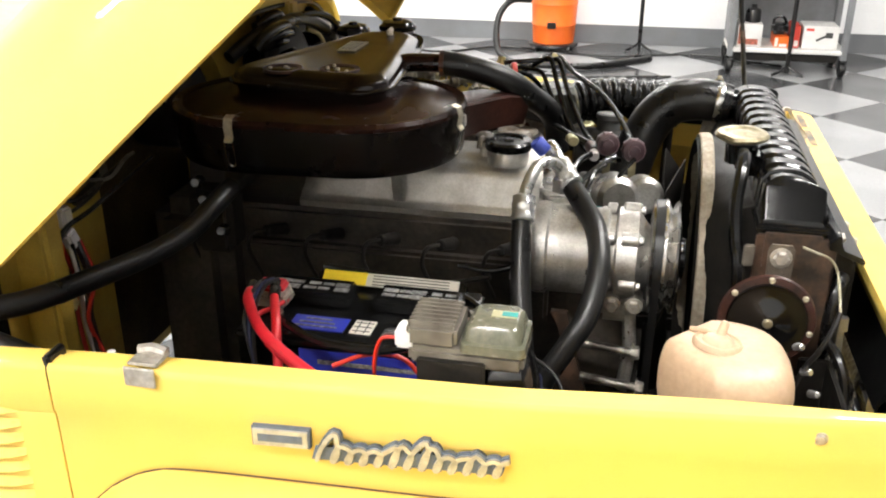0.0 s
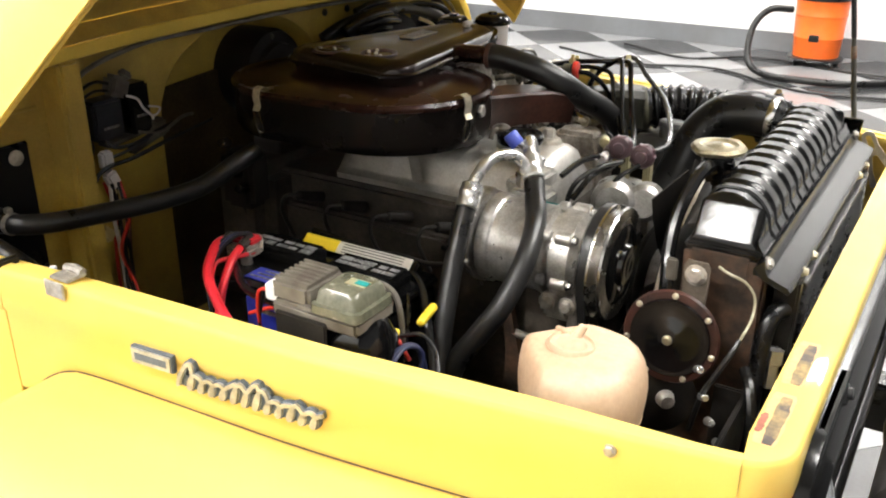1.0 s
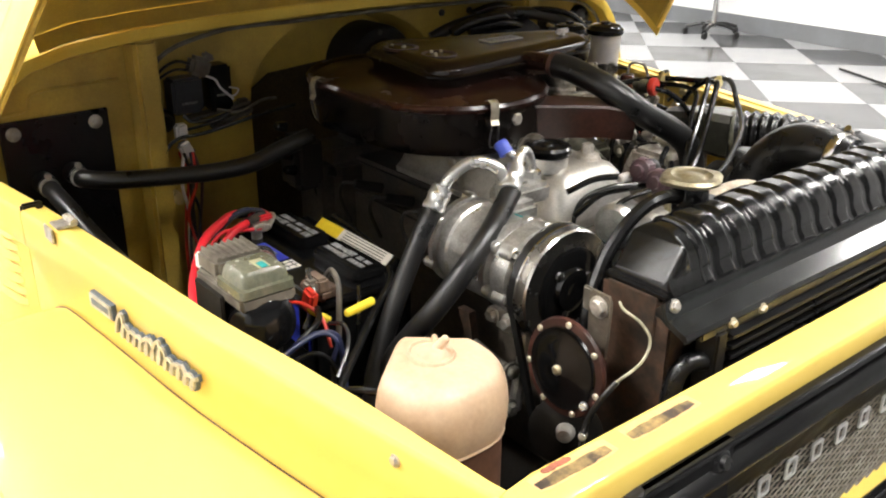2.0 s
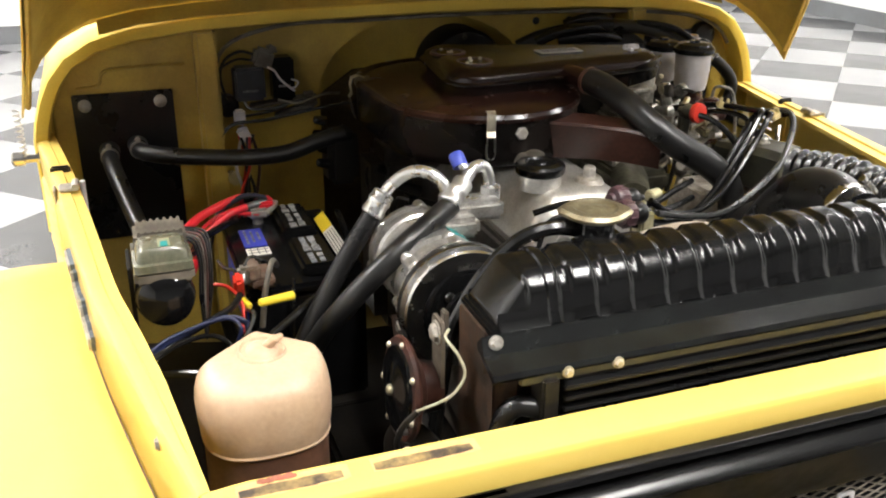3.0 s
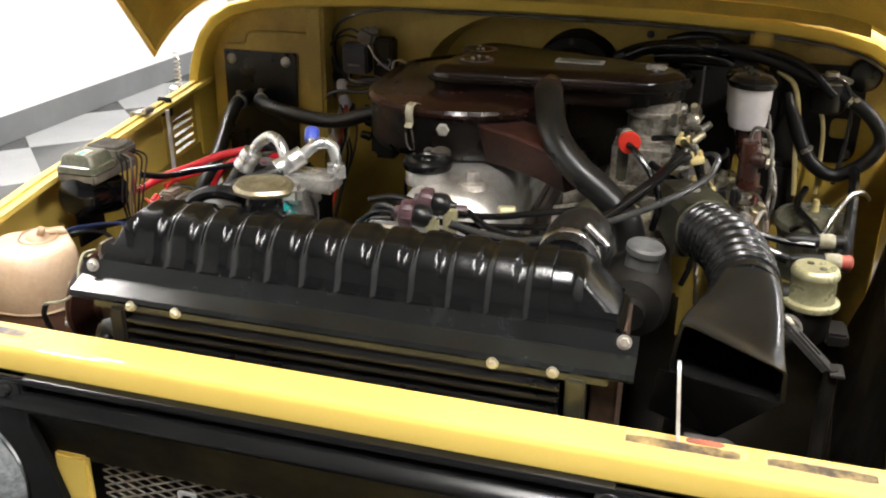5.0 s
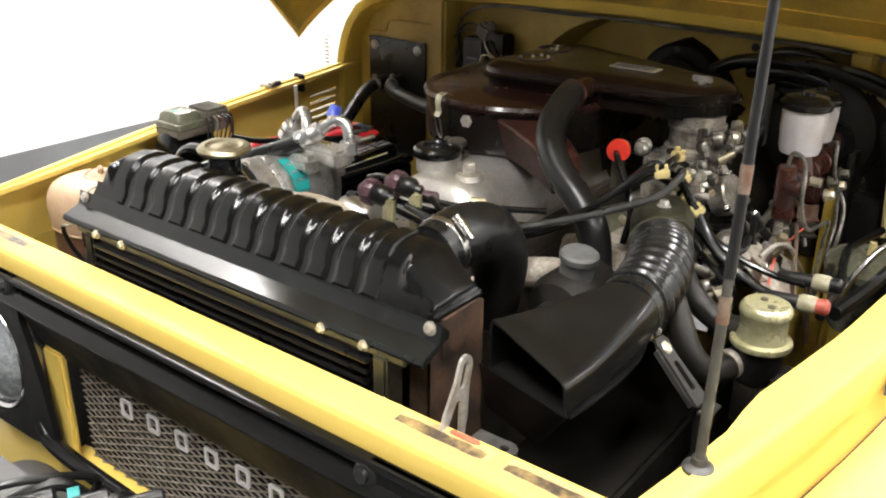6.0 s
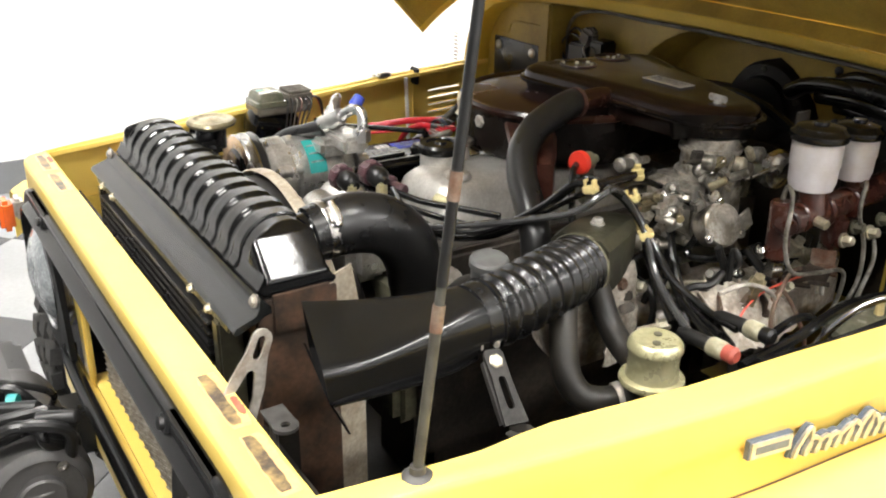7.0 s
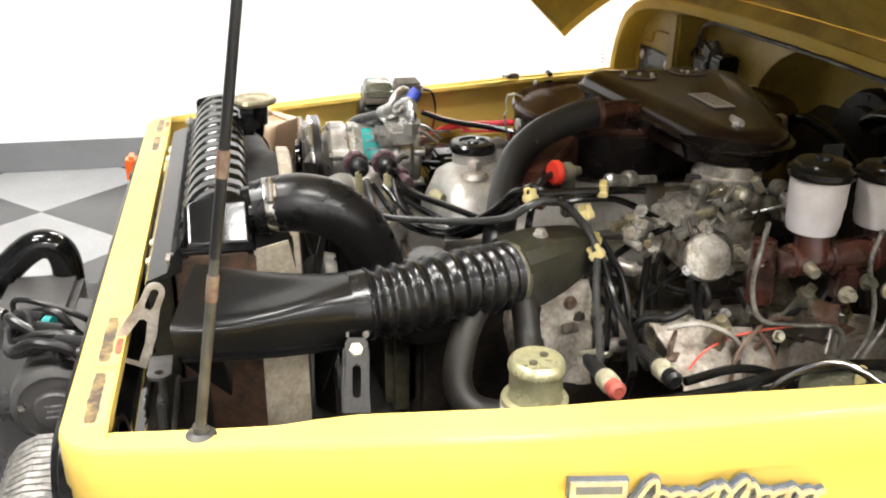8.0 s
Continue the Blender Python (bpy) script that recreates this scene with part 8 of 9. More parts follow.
WIRES = [
    # from the valves to the clips at the left, sagging behind the radiator
    ([V(-0.012, 0.060, 0.998), V(-0.012, 0.11, 0.988), V(-0.015, 0.179, 0.987), V(-0.066, 0.299, 1.021), V(-0.134, 0.378, 1.049), V(-0.162, 0.398, 1.072), V(-0.185, 0.394, 1.076), V(-0.215, 0.378, 1.062), V(-0.245, 0.380, 1.030), V(-0.255, 0.394, 1.000), V(-0.245, 0.43, 0.955), V(-0.225, 0.50, 0.925), V(-0.200, 0.555, 0.925)], 0.0050, GREY_CABLE),
    ([V(-0.052, 0.072, 1.002), V(-0.055, 0.11, 0.978), V(-0.075, 0.17, 0.965), V(-0.105, 0.24, 0.982), V(-0.140, 0.31, 1.032), V(-0.160, 0.350, 1.073), V(-0.180, 0.366, 1.074), V(-0.225, 0.357, 1.071), V(-0.276, 0.347, 1.066), V(-0.325, 0.325, 1.056), V(-0.355, 0.30, 1.045)], 0.0052, WIRE_BLACK),
    ([V(-0.040, 0.05, 0.985), V(-0.065, 0.10, 0.960), V(-0.095, 0.18, 0.955), V(-0.130, 0.25, 0.985), V(-0.160, 0.315, 1.040), V(-0.178, 0.350, 1.078), V(-0.200, 0.362, 1.070), V(-0.235, 0.372, 1.042), V(-0.262, 0.388, 0.998), V(-0.270, 0.43, 0.950), V(-0.268, 0.50, 0.930), V(-0.260, 0.555, 0.930)], 0.0050, WIRE_BLACK),
    ([V(-0.025, 0.03, 0.980), V(-0.06, 0.13, 0.950), V(-0.12, 0.225, 0.965), V(-0.165, 0.29, 1.015), V(-0.190, 0.335, 1.050), V(-0.215, 0.352, 1.056), V(-0.248, 0.352, 1.058), V(-0.30, 0.34, 1.05), V(-0.36, 0.345, 1.02), V(-0.41, 0.36, 0.985)], 0.0045, WIRE_BLACK),
    ([V(-0.235, 0.270, 1.066), V(-0.215, 0.285, 1.060), V(-0.195, 0.31, 1.035), V(-0.185, 0.325, 1.000), V(-0.18, 0.32, 0.955)], 0.0050, WIRE_BLACK),
    # along the front of the engine, from the cap to the right
    ([V(-0.10, -0.09, 0.985), V(-0.085, -0.045, 1.000), V(-0.065, 0.0, 1.000), V(-0.06, 0.04, 0.995), V(-0.08, 0.10, 0.987), V(-0.12, 0.16, 0.985), V(-0.15, 0.21, 0.985)], 0.0050, WIRE_BLACK),
    ([V(-0.075, -0.10, 0.955), V(-0.06, -0.06, 0.985), V(-0.045, -0.02, 0.990), V(-0.05, 0.05, 0.982), V(-0.08, 0.13, 0.975), V(-0.13, 0.20, 0.965)], 0.0048, WIRE_BLACK),
    ([V(-0.030, -0.015, 1.0), V(-0.05, -0.05, 0.998), V(-0.075, -0.075, 0.98), V(-0.09, -0.08, 0.95), V(-0.09, -0.09, 0.90)], 0.0042, GREY_CABLE),
    ([V(0.0, -0.02, 1.0), V(-0.02, -0.06, 0.985), V(-0.035, -0.07, 0.95), V(-0.03, -0.08, 0.91)], 0.0038, WIRE_BLACK),
    # on the intake side
    ([V(-0.40, 0.355, 0.955), V(-0.37, 0.37, 0.935), V(-0.43, 0.39, 0.925), V(-0.50, 0.39, 0.93)], 0.0055, WIRE_BLACK),
    ([V(-0.33, 0.30, 1.01), V(-0.35, 0.34, 0.98), V(-0.33, 0.38, 0.94), V(-0.31, 0.43, 0.90), V(-0.30, 0.50, 0.885)], 0.0055, WIRE_BLACK),
    ([V(-0.28, 0.34, 1.0), V(-0.30, 0.38, 0.955), V(-0.29, 0.44, 0.91), V(-0.26, 0.52, 0.90)], 0.0050, WIRE_BLACK),
    ([V(-0.40, 0.30, 0.99), V(-0.34, 0.33, 0.985), V(-0.29, 0.36, 0.97), V(-0.275, 0.40, 0.93), V(-0.25, 0.46, 0.90)], 0.0048, WIRE_BLACK),
    # loom along the left inner sill
    ([V(-0.25, 0.60, 0.905), V(-0.36, 0.615, 0.905), V(-0.47, 0.63, 0.915), V(-0.58, 0.645, 0.925), V(-0.70, 0.66, 0.92)], 0.010, WIRE_BLACK),
    ([V(-0.24, 0.585, 0.90), V(-0.34, 0.58, 0.905), V(-0.44, 0.56, 0.905), V(-0.52, 0.55, 0.90), V(-0.62, 0.57, 0.90)], 0.007, WIRE_BLACK),
    ([V(-0.30, 0.57, 0.915), V(-0.36, 0.56, 0.918), V(-0.41, 0.55, 0.905), V(-0.45, 0.54, 0.88)], 0.0055, WIRE_BLACK),
    ([V(-0.355, 0.48, 0.872), V(-0.375, 0.475, 0.892), V(-0.41, 0.47, 0.905), V(-0.45, 0.475, 0.915), V(-0.50, 0.478, 0.918)], 0.0016, THIN_RED),
    # right side: cable from the battery, overflow hose, small looms
    ([V(-0.43, -0.30, 0.895), V(-0.36, -0.305, 0.892), V(-0.27, -0.320, 0.890), V(-0.20, -0.350, 0.885), V(-0.145, -0.415, 0.872), V(-0.10, -0.475, 0.855), V(-0.06, -0.53, 0.83), V(-0.03, -0.56, 0.80)], 0.0058, WIRE_BLACK),
    ([V(0.147, -0.150, 1.062), V(0.147, -0.190, 1.069), V(0.143, -0.228, 1.057), V(0.137, -0.262, 1.022), V(0.139, -0.288, 0.985), V(0.146, -0.310, 0.94), V(0.145, -0.33, 0.80)], 0.0088, WIRE_BLACK),
    ([V(-0.06, -0.655, 0.845), V(-0.02, -0.615, 0.868), V(0.02, -0.565, 0.880), V(0.045, -0.52, 0.868), V(0.055, -0.48, 0.845)], 0.0050, WIRE_BLACK),
    ([V(-0.060, -0.655, 0.862), V(-0.080, -0.625, 0.872), V(-0.100, -0.578, 0.882), V(-0.108, -0.535, 0.889), V(-0.104, -0.508, 0.882), V(-0.094, -0.505, 0.862), V(-0.08, -0.51, 0.81)], 0.0040, NAVY),
    ([V(-0.058, -0.650, 0.868), V(-0.085, -0.612, 0.880), V(-0.098, -0.566, 0.888), V(-0.100, -0.530, 0.892), V(-0.088, -0.515, 0.880), V(-0.085, -0.525, 0.850), V(-0.07, -0.53, 0.80)], 0.0030, NAVY),
    ([V(-0.065, -0.648, 0.858), V(-0.092, -0.600, 0.872), V(-0.112, -0.555, 0.884), V(-0.125, -0.520, 0.895), V(-0.15, -0.505, 0.90)], 0.0046, WIRE_BLACK),
    ([V(-0.050, -0.640, 0.866), V(-0.072, -0.600, 0.878), V(-0.085, -0.555, 0.878), V(-0.080, -0.530, 0.860), V(-0.07, -0.52, 0.82)], 0.0034, WIRE_BLACK),
    ([V(-0.166, -0.428, 0.905), V(-0.164, -0.430, 0.868), V(-0.172, -0.432, 0.800)], 0.0024, STEEL),
    ([V(-0.24, -0.455, 0.905), V(-0.215, -0.478, 0.925), V(-0.185, -0.492, 0.925), V(-0.165, -0.500, 0.905), V(-0.160, -0.520, 0.87)], 0.0034, SLEEVE),
    ([V(-0.23, -0.44, 0.90), V(-0.20, -0.450, 0.922), V(-0.165, -0.462, 0.920), V(-0.148, -0.472, 0.895), V(-0.14, -0.48, 0.85)], 0.0040, BROWN_GREY),
    ([V(-0.275, -0.520, 0.900), V(-0.235, -0.515, 0.905), V(-0.205, -0.505, 0.912), V(-0.185, -0.500, 0.905)], 0.0026, GREY_CABLE),
    ([V(-0.13, -0.50, 0.885), V(-0.10, -0.495, 0.892), V(-0.07, -0.51, 0.880), V(-0.05, -0.54, 0.855)], 0.0028, GREY_CABLE),
    ([V(-0.20, -0.55, 0.90), V(-0.17, -0.52, 0.905), V(-0.14, -0.505, 0.89), V(-0.11, -0.51, 0.86)], 0.0026, RED_CAP),
    ([V(-0.33, -0.56, 0.89), V(-0.29, -0.55, 0.905), V(-0.25, -0.54, 0.90), V(-0.22, -0.54, 0.87)], 0.0030, RED_CAP),
    ([V(-0.44, -0.47, 0.90), V(-0.36, -0.53, 0.905), V(-0.28, -0.555, 0.915), V(-0.22, -0.565, 0.935)], 0.0060, WIRE_BLACK),
    ([V(-0.25, -0.20, 0.87), V(-0.20, -0.21, 0.87), V(-0.16, -0.215, 0.885), V(-0.13, -0.21, 0.91)], 0.0045, WIRE_BLACK),
    ([V(-0.45, -0.13, 0.79), V(-0.36, -0.17, 0.82), V(-0.28, -0.19, 0.83), V(-0.20, -0.20, 0.855)], 0.0042, RUBBER_DULL),
    ([V(0.26, -0.33, 0.87), V(0.275, -0.36, 0.86), V(0.285, -0.38, 0.82), V(0.28, -0.39, 0.74)], 0.0070, WIRE_BLACK),
    # left firewall
    ([V(-0.72, 0.56, 1.07), V(-0.70, 0.60, 1.09), V(-0.71, 0.63, 1.06), V(-0.73, 0.64, 0.98), V(-0.73, 0.63, 0.88)], 0.0042, GREY_CABLE),
    ([V(-0.74, 0.50, 1.09), V(-0.72, 0.53, 1.07), V(-0.71, 0.545, 1.02), V(-0.71, 0.55, 0.95), V(-0.70, 0.56, 0.86)], 0.0048, CREAM_CLIP),
    ([V(-0.75, 0.57, 1.05), V(-0.73, 0.59, 1.01), V(-0.74, 0.60, 0.95), V(-0.72, 0.60, 0.86)], 0.0042, CREAM_CLIP),
    ([V(-0.76, 0.30, 1.09), V(-0.74, 0.38, 1.12), V(-0.72, 0.46, 1.13), V(-0.70, 0.54, 1.11), V(-0.69, 0.60, 1.06)], 0.008, WIRE_BLACK),
    ([V(-0.72, 0.05, 1.06), V(-0.71, 0.12, 1.08), V(-0.71, 0.20, 1.07), V(-0.72, 0.28, 1.03)], 0.009, WIRE_BLACK),
]
WORDS = {WIRE_BLACK: "glossy black", NAVY: "navy blue", STEEL: "thin bright steel", SLEEVE: "smoky grey", BROWN_GREY: "dusty brown", GREY_CABLE: "grey", RUBBER: "black", RED_CAP: "red", BLUE_CAP: "blue", CREAM_CLIP: "cream", RUBBER_DULL: "dusty black", THIN_RED: "thin bright red"}
for pts, r, material in WIRES:
    bm = bmesh.new()
    tube(bm, pts, r, 9, 6)
    solo("engine_wire", bm, material, "%s engine-bay wire strung between fittings" % WORDS[material], "wire", group="engine wires")

# bundle of thick cables across the top of the firewall
for pts, r in (([V(-0.745, 0.215, 1.098), V(-0.735, 0.255, 1.118), V(-0.730, 0.315, 1.126), V(-0.735, 0.375, 1.122), V(-0.76, 0.42, 1.10)], 0.012),
               ([V(-0.755, 0.270, 1.100), V(-0.740, 0.310, 1.106), V(-0.735, 0.360, 1.108), V(-0.745, 0.410, 1.096), V(-0.770, 0.44, 1.06)], 0.014),
               ([V(-0.770, 0.290, 1.128), V(-0.755, 0.335, 1.142), V(-0.755, 0.385, 1.138), V(-0.775, 0.43, 1.11)], 0.010),
               ([V(-0.765, 0.300, 1.085), V(-0.745, 0.340, 1.090), V(-0.745, 0.390, 1.080), V(-0.765, 0.43, 1.03)], 0.011)):
    bm = bmesh.new()
    tube(bm, pts, r, 12, 6)
    solo("firewall_cable", bm, WIRE_BLACK, "thick black cable bundled along the firewall", "cable", group="firewall cables")

# cream clips that hold the wires
for x, y, z, a in ((-0.172, 0.371, 1.071, 0.3), (-0.276, 0.347, 1.066, -0.4), (-0.256, 0.394, 0.999, 0.9), (-0.262, 0.370, 1.005, -0.6), (-0.246, 0.372, 1.045, 0.5)):
    cl = thing("wire_clip", (x, y, z), "cream plastic clip holding wires", "clip", group="wire clips")
    m = Matrix.Rotation(a, 4, "Z") @ Matrix.Rotation(a * 0.7, 4, "X")
    bm = bmesh.new()
    box(bm, (x, y, z), (0.014, 0.019, 0.011), 0.002, m)
    part("body", bm, CREAM_CLIP, cl)
    bm = bmesh.new()
    for s in (-1, 1):
        box(bm, V(x, y, z) + (m @ V(0.0, 0.006 * s, 0.008)), (0.009, 0.004, 0.010), 0.001, m)
    part("tab", bm, CREAM_CLIP, cl)
cl = thing("wire_clip", (-0.111, 0.117, 0.985), "small gold-brown connector on a wire", "clip", group="wire clips")
bm = bmesh.new()
rod(bm, (-0.106, 0.105, 0.986), (-0.116, 0.128, 0.986), 0.0095, 0.0085, 14, 0.002)
part("body", bm, ZINC, cl)
for x, y, z in ((-0.068, 0.030, 0.998), (-0.072, 0.055, 0.992)):
    cl = thing("wire_clip", (x, y, z), "plum and white hose connector", "clip", group="wire clips")
    bm = bmesh.new()
    rod(bm, (x + 0.004, y - 0.02, z), (x - 0.004, y + 0.012, z), 0.010, 0.010, 12, 0.002)
    part("body", bm, PLUM, cl)
    bm = bmesh.new()
    rod(bm, (x + 0.004, y - 0.045, z), (x + 0.002, y - 0.02, z), 0.008, 0.008, 12, 0.002)
    part("sleeve", bm, MILKY, cl)

# red-capped valve
rv = thing("red_capped_valve", (-0.25, 0.268, 1.066), "small grey valve with a round red cap", "valve")
bm = bmesh.new()
lathe(bm, (-0.236, 0.272, 1.068), (1, 0.25, 0.05), [(0.009, -0.010), (0.0155, -0.008), (0.017, -0.006), (0.017, 0.0), (0.0155, 0.0025), (0.006, 0.0035), (0.0, 0.0035)], 26)
part("cap", bm, RED_CAP, rv)
bm = bmesh.new()
lathe(bm, (-0.247, 0.269, 1.067), (-1, -0.25, -0.05), [(0.012, 0), (0.013, 0.006), (0.013, 0.014), (0.008, 0.018), (0.006, 0.03), (0.0, 0.03)], 22)
part("body", bm, GREASY, rv)
bm = bmesh.new()
box(bm, (-0.262, 0.262, 1.03), (0.016, 0.016, 0.06), 0.003)
part("stem", bm, GREASY, rv)

# black loop hose over the reservoirs
bm = bmesh.new()
LOOP = [V(-0.785, 0.19, 1.085), V(-0.765, 0.235, 1.108), V(-0.74, 0.30, 1.124), V(-0.73, 0.40, 1.128), V(-0.725, 0.50, 1.108), V(-0.72, 0.60, 1.066), V(-0.715, 0.668, 1.025), V(-0.71, 0.697, 0.98), V(-0.705, 0.675, 0.935), V(-0.705, 0.625, 0.905), V(-0.705, 0.580, 0.928), V(-0.71, 0.553, 0.975), V(-0.715, 0.535, 1.02), V(-0.73, 0.525, 1.05)]
tube(bm, LOOP, 0.0135, 16)
lh = solo("vacuum_hose", bm, RUBBER, "black vacuum hose looping over the brake reservoirs", "hose")
for p, q in ((LOOP[10], LOOP[11]), (LOOP[5], LOOP[6])):
    bm = bmesh.new()
    lathe(bm, p.lerp(q, 0.4), q - p, [(0.0148, 0), (0.0148, 0.008)], 16)
    box(bm, p.lerp(q, 0.5) + V(0.012, 0.008, 0.008), (0.008, 0.010, 0.010), 0.002)
    part("clamp", bm, STEEL, lh)
# braided bright line, block and canister at the left
bm = bmesh.new()
tube(bm, [V(-0.49, 0.655, 0.935), V(-0.465, 0.640, 0.952), V(-0.445, 0.620, 0.952), V(-0.42, 0.60, 0.930), V(-0.40, 0.585, 0.90), V(-0.39, 0.575, 0.87)], 0.0050, 12)
solo("braided_line", bm, CHROME, "bright braided steel line beside the sill", "pipe")
blk = thing("cast_cover", (-0.40, 0.47, 0.85), "dusty pinkish-grey cast cover low beside the engine", "cover")
def crumpled(name, parent, corners, n, m, rough, material, seed):
    """A creased sheet between four corners, with a ragged edge."""
    random.seed(seed)
    a, b, c, d = [Vector(p) for p in corners]
    nrm = (b - a).cross(d - a).normalized()
    bm = bmesh.new()
    secs = []
    for i in range(n + 1):
        row = []
        for j in range(m + 1):
            u, w = i / n, j / m
            p = (a * (1 - u) + b * u) * (1 - w) + (d * (1 - u) + c * u) * w
            edge = 1.6 if i in (0, n) or j in (0, m) else 0.5
            row.append(p + nrm * random.uniform(-rough, rough) + (b - a).normalized() * random.uniform(-rough, rough) * edge + (d - a).normalized() * random.uniform(-rough, rough) * edge)
        secs.append(row)
    loft(bm, secs, closed=False, caps=False)
    thick(bm, 0.0018)
    return part(name, bm, material, parent, sharp=25)


for seed, corners in ((4, ((-0.322, 0.440, 0.918), (-0.405, 0.440, 0.916), (-0.415, 0.505, 0.845), (-0.345, 0.502, 0.848))),
                      (5, ((-0.405, 0.436, 0.905), (-0.490, 0.432, 0.893), (-0.480, 0.490, 0.850), (-0.410, 0.500, 0.845)))):
    crumpled("foil", blk, corners, 8, 6, 0.0030, HEATED, seed)
bm = bmesh.new()
box(bm, (-0.45, 0.46, 0.70), (0.10, 0.05, 0.24), 0.01)
part("leg", bm, IRON, blk)
cn = thing("dark_canister", (-0.72, 0.60, 1.0), "small dark canister with grey lid on the firewall", "canister")
bm = bmesh.new()
lathe(bm, (-0.735, 0.595, 0), (0, 0, 1), [(0.026, 1.02), (0.032, 1.026), (0.034, 1.075), (0.034, 1.08)], 26)
part("body", bm, BLACK_SATIN, cn)
bm = bmesh.new()
lathe(bm, (-0.735, 0.595, 1.078), (0, 0, 1), [(0.038, 0), (0.039, 0.004), (0.030, 0.008), (0.014, 0.010), (0.012, 0.018), (0.0, 0.018)], 26)
part("lid", bm, GREY_STEEL, cn)
bm = bmesh.new()
box(bm, (-0.775, 0.595, 1.05), (0.05, 0.02, 0.03), 0.003)
part("bracket", bm, BLACK_SATIN, cn)
gr = thing("wiring_grommet", (-0.795, 0.665, 1.08), "dark round rubber grommet with cables in the firewall", "grommet")
bm = bmesh.new()
lathe(bm, (-0.797, 0.660, 1.082), (1, 0, 0), [(0.032, 0), (0.032, 0.008), (0.026, 0.016), (0.012, 0.020), (0.0, 0.020)], 26)
part("disc", bm, RUBBER, gr)

# small parts crowded on the intake side of the engine
random.seed(77)
for k in range(26):
    x = random.uniform(-0.44, -0.22)
    y = random.uniform(0.30, 0.44)
    z = 0.97 - 0.62 * (y - 0.28) + random.uniform(-0.02, 0.02)
    bm = bmesh.new()
    kind_ = k % 4
    m = Matrix.Rotation(random.uniform(-1, 1), 4, "X") @ Matrix.Rotation(random.uniform(-1, 1), 4, "Z")
    d = V(random.uniform(-1, 1), random.uniform(0.2, 1), random.uniform(-0.4, 0.6)).normalized()
    p = V(x, y, z)
    if kind_ == 0:
        box(bm, p, (0.020, 0.014, 0.013), 0.002, m)
        nm, material, lab = "bracket", IRON if k % 8 else CAST_ALU, "small greasy bracket on the manifold"
    elif kind_ == 1:
        lathe(bm, p, d, [(0.008, -0.02), (0.010, -0.018), (0.010, 0.004), (0.006, 0.008), (0.006, 0.022), (0.0, 0.022)], 14)
        nm, material, lab = "sensor", GREY_STEEL, "small steel sensor on the manifold"
    elif kind_ == 2:
        hexbolt(bm, p, d, 0.008, 0.014)
        rod(bm, p, p - d * 0.03, 0.005, seg=8)
        nm, material, lab = "bolt", BOLT_ZINC, "zinc bolt on the manifold"
    else:
        tube(bm, [p, p + d * 0.03, p + d * 0.045 + V(0, 0, -0.03), p + d * 0.03 + V(0, 0, -0.08)], 0.005, 8)
        nm, material, lab = "short_hose", RUBBER, "short black hose on the manifold"
    solo(nm, bm, material, lab, nm.replace("_", " "), group="manifold fittings")

# crumpled heat shield beside the stove box, and a lower one
hs = thing("heat_shield", (-0.228, 0.372, 0.83), "crumpled pale heat-bleached metal shield", "heat shield")
crumpled("sheet", hs, ((-0.183, 0.386, 0.952), (-0.256, 0.380, 0.960), (-0.262, 0.395, 0.815), (-0.200, 0.398, 0.815)), 7, 12, 0.0026, HEATED, 12)
bm = bmesh.new()
hexbolt(bm, (-0.228, 0.386, 0.93), (0, 1, 0.1), 0.007, 0.006)
part("bolt", bm, RUSTY_STEEL, hs)
# round choke cover and fittings on the carburettor's outer face
cc = thing("choke_cover", (-0.412, 0.392, 0.984), "round satin aluminium choke cover with screws", "choke cover")
d = V(0.12, 0.86, 0.42).normalized()
bm = bmesh.new()
lathe(bm, V(-0.413, 0.388, 0.980), d, [(0.030, -0.03), (0.032, -0.006), (0.032, 0.0), (0.0295, 0.003), (0.012, 0.004), (0.0, 0.004)], 36)
part("disc", bm, CARB_ALU, cc)
a_, b_ = axes(d)
for k in range(3):
    bm = bmesh.new()
    hexbolt(bm, V(-0.413, 0.388, 0.980) + (a_ * math.cos(k * 2.09 + 0.5) + b_ * math.sin(k * 2.09 + 0.5)) * 0.033, d, 0.005, 0.006)
    part("screw", bm, STEEL, cc)
random.seed(91)
for k in range(22):
    p = V(random.uniform(-0.45, -0.30), random.uniform(0.335, 0.385), random.uniform(0.985, 1.055))
    d = V(random.uniform(-0.8, 0.8), 1, random.uniform(-0.2, 0.8)).normalized()
    bm = bmesh.new()
    if k % 3 == 0:
        box(bm, p, (random.uniform(0.012, 0.03), 0.014, random.uniform(0.008, 0.02)), 0.003, Matrix.Rotation(random.uniform(-0.5, 0.5), 4, "Y"))
        nm = "linkage_plate"
    elif k % 3 == 1:
        hexbolt(bm, p, d, random.uniform(0.0045, 0.007), 0.01)
        rod(bm, p, p - d * 0.03, 0.004, seg=8)
        nm = "screw"
    else:
        rod(bm, p - d * 0.02, p + d * 0.007, 0.007, 0.006, 12, 0.001)
        nm = "jet_plug"
    solo(nm, bm, (CARB_GREY, GREY_STEEL, BRASS, CARB_GREY)[k % 4], "small greasy %s on the carburettor" % nm.replace("_", " "), nm.replace("_", " "), group="carburettor fittings")

random.seed(17)
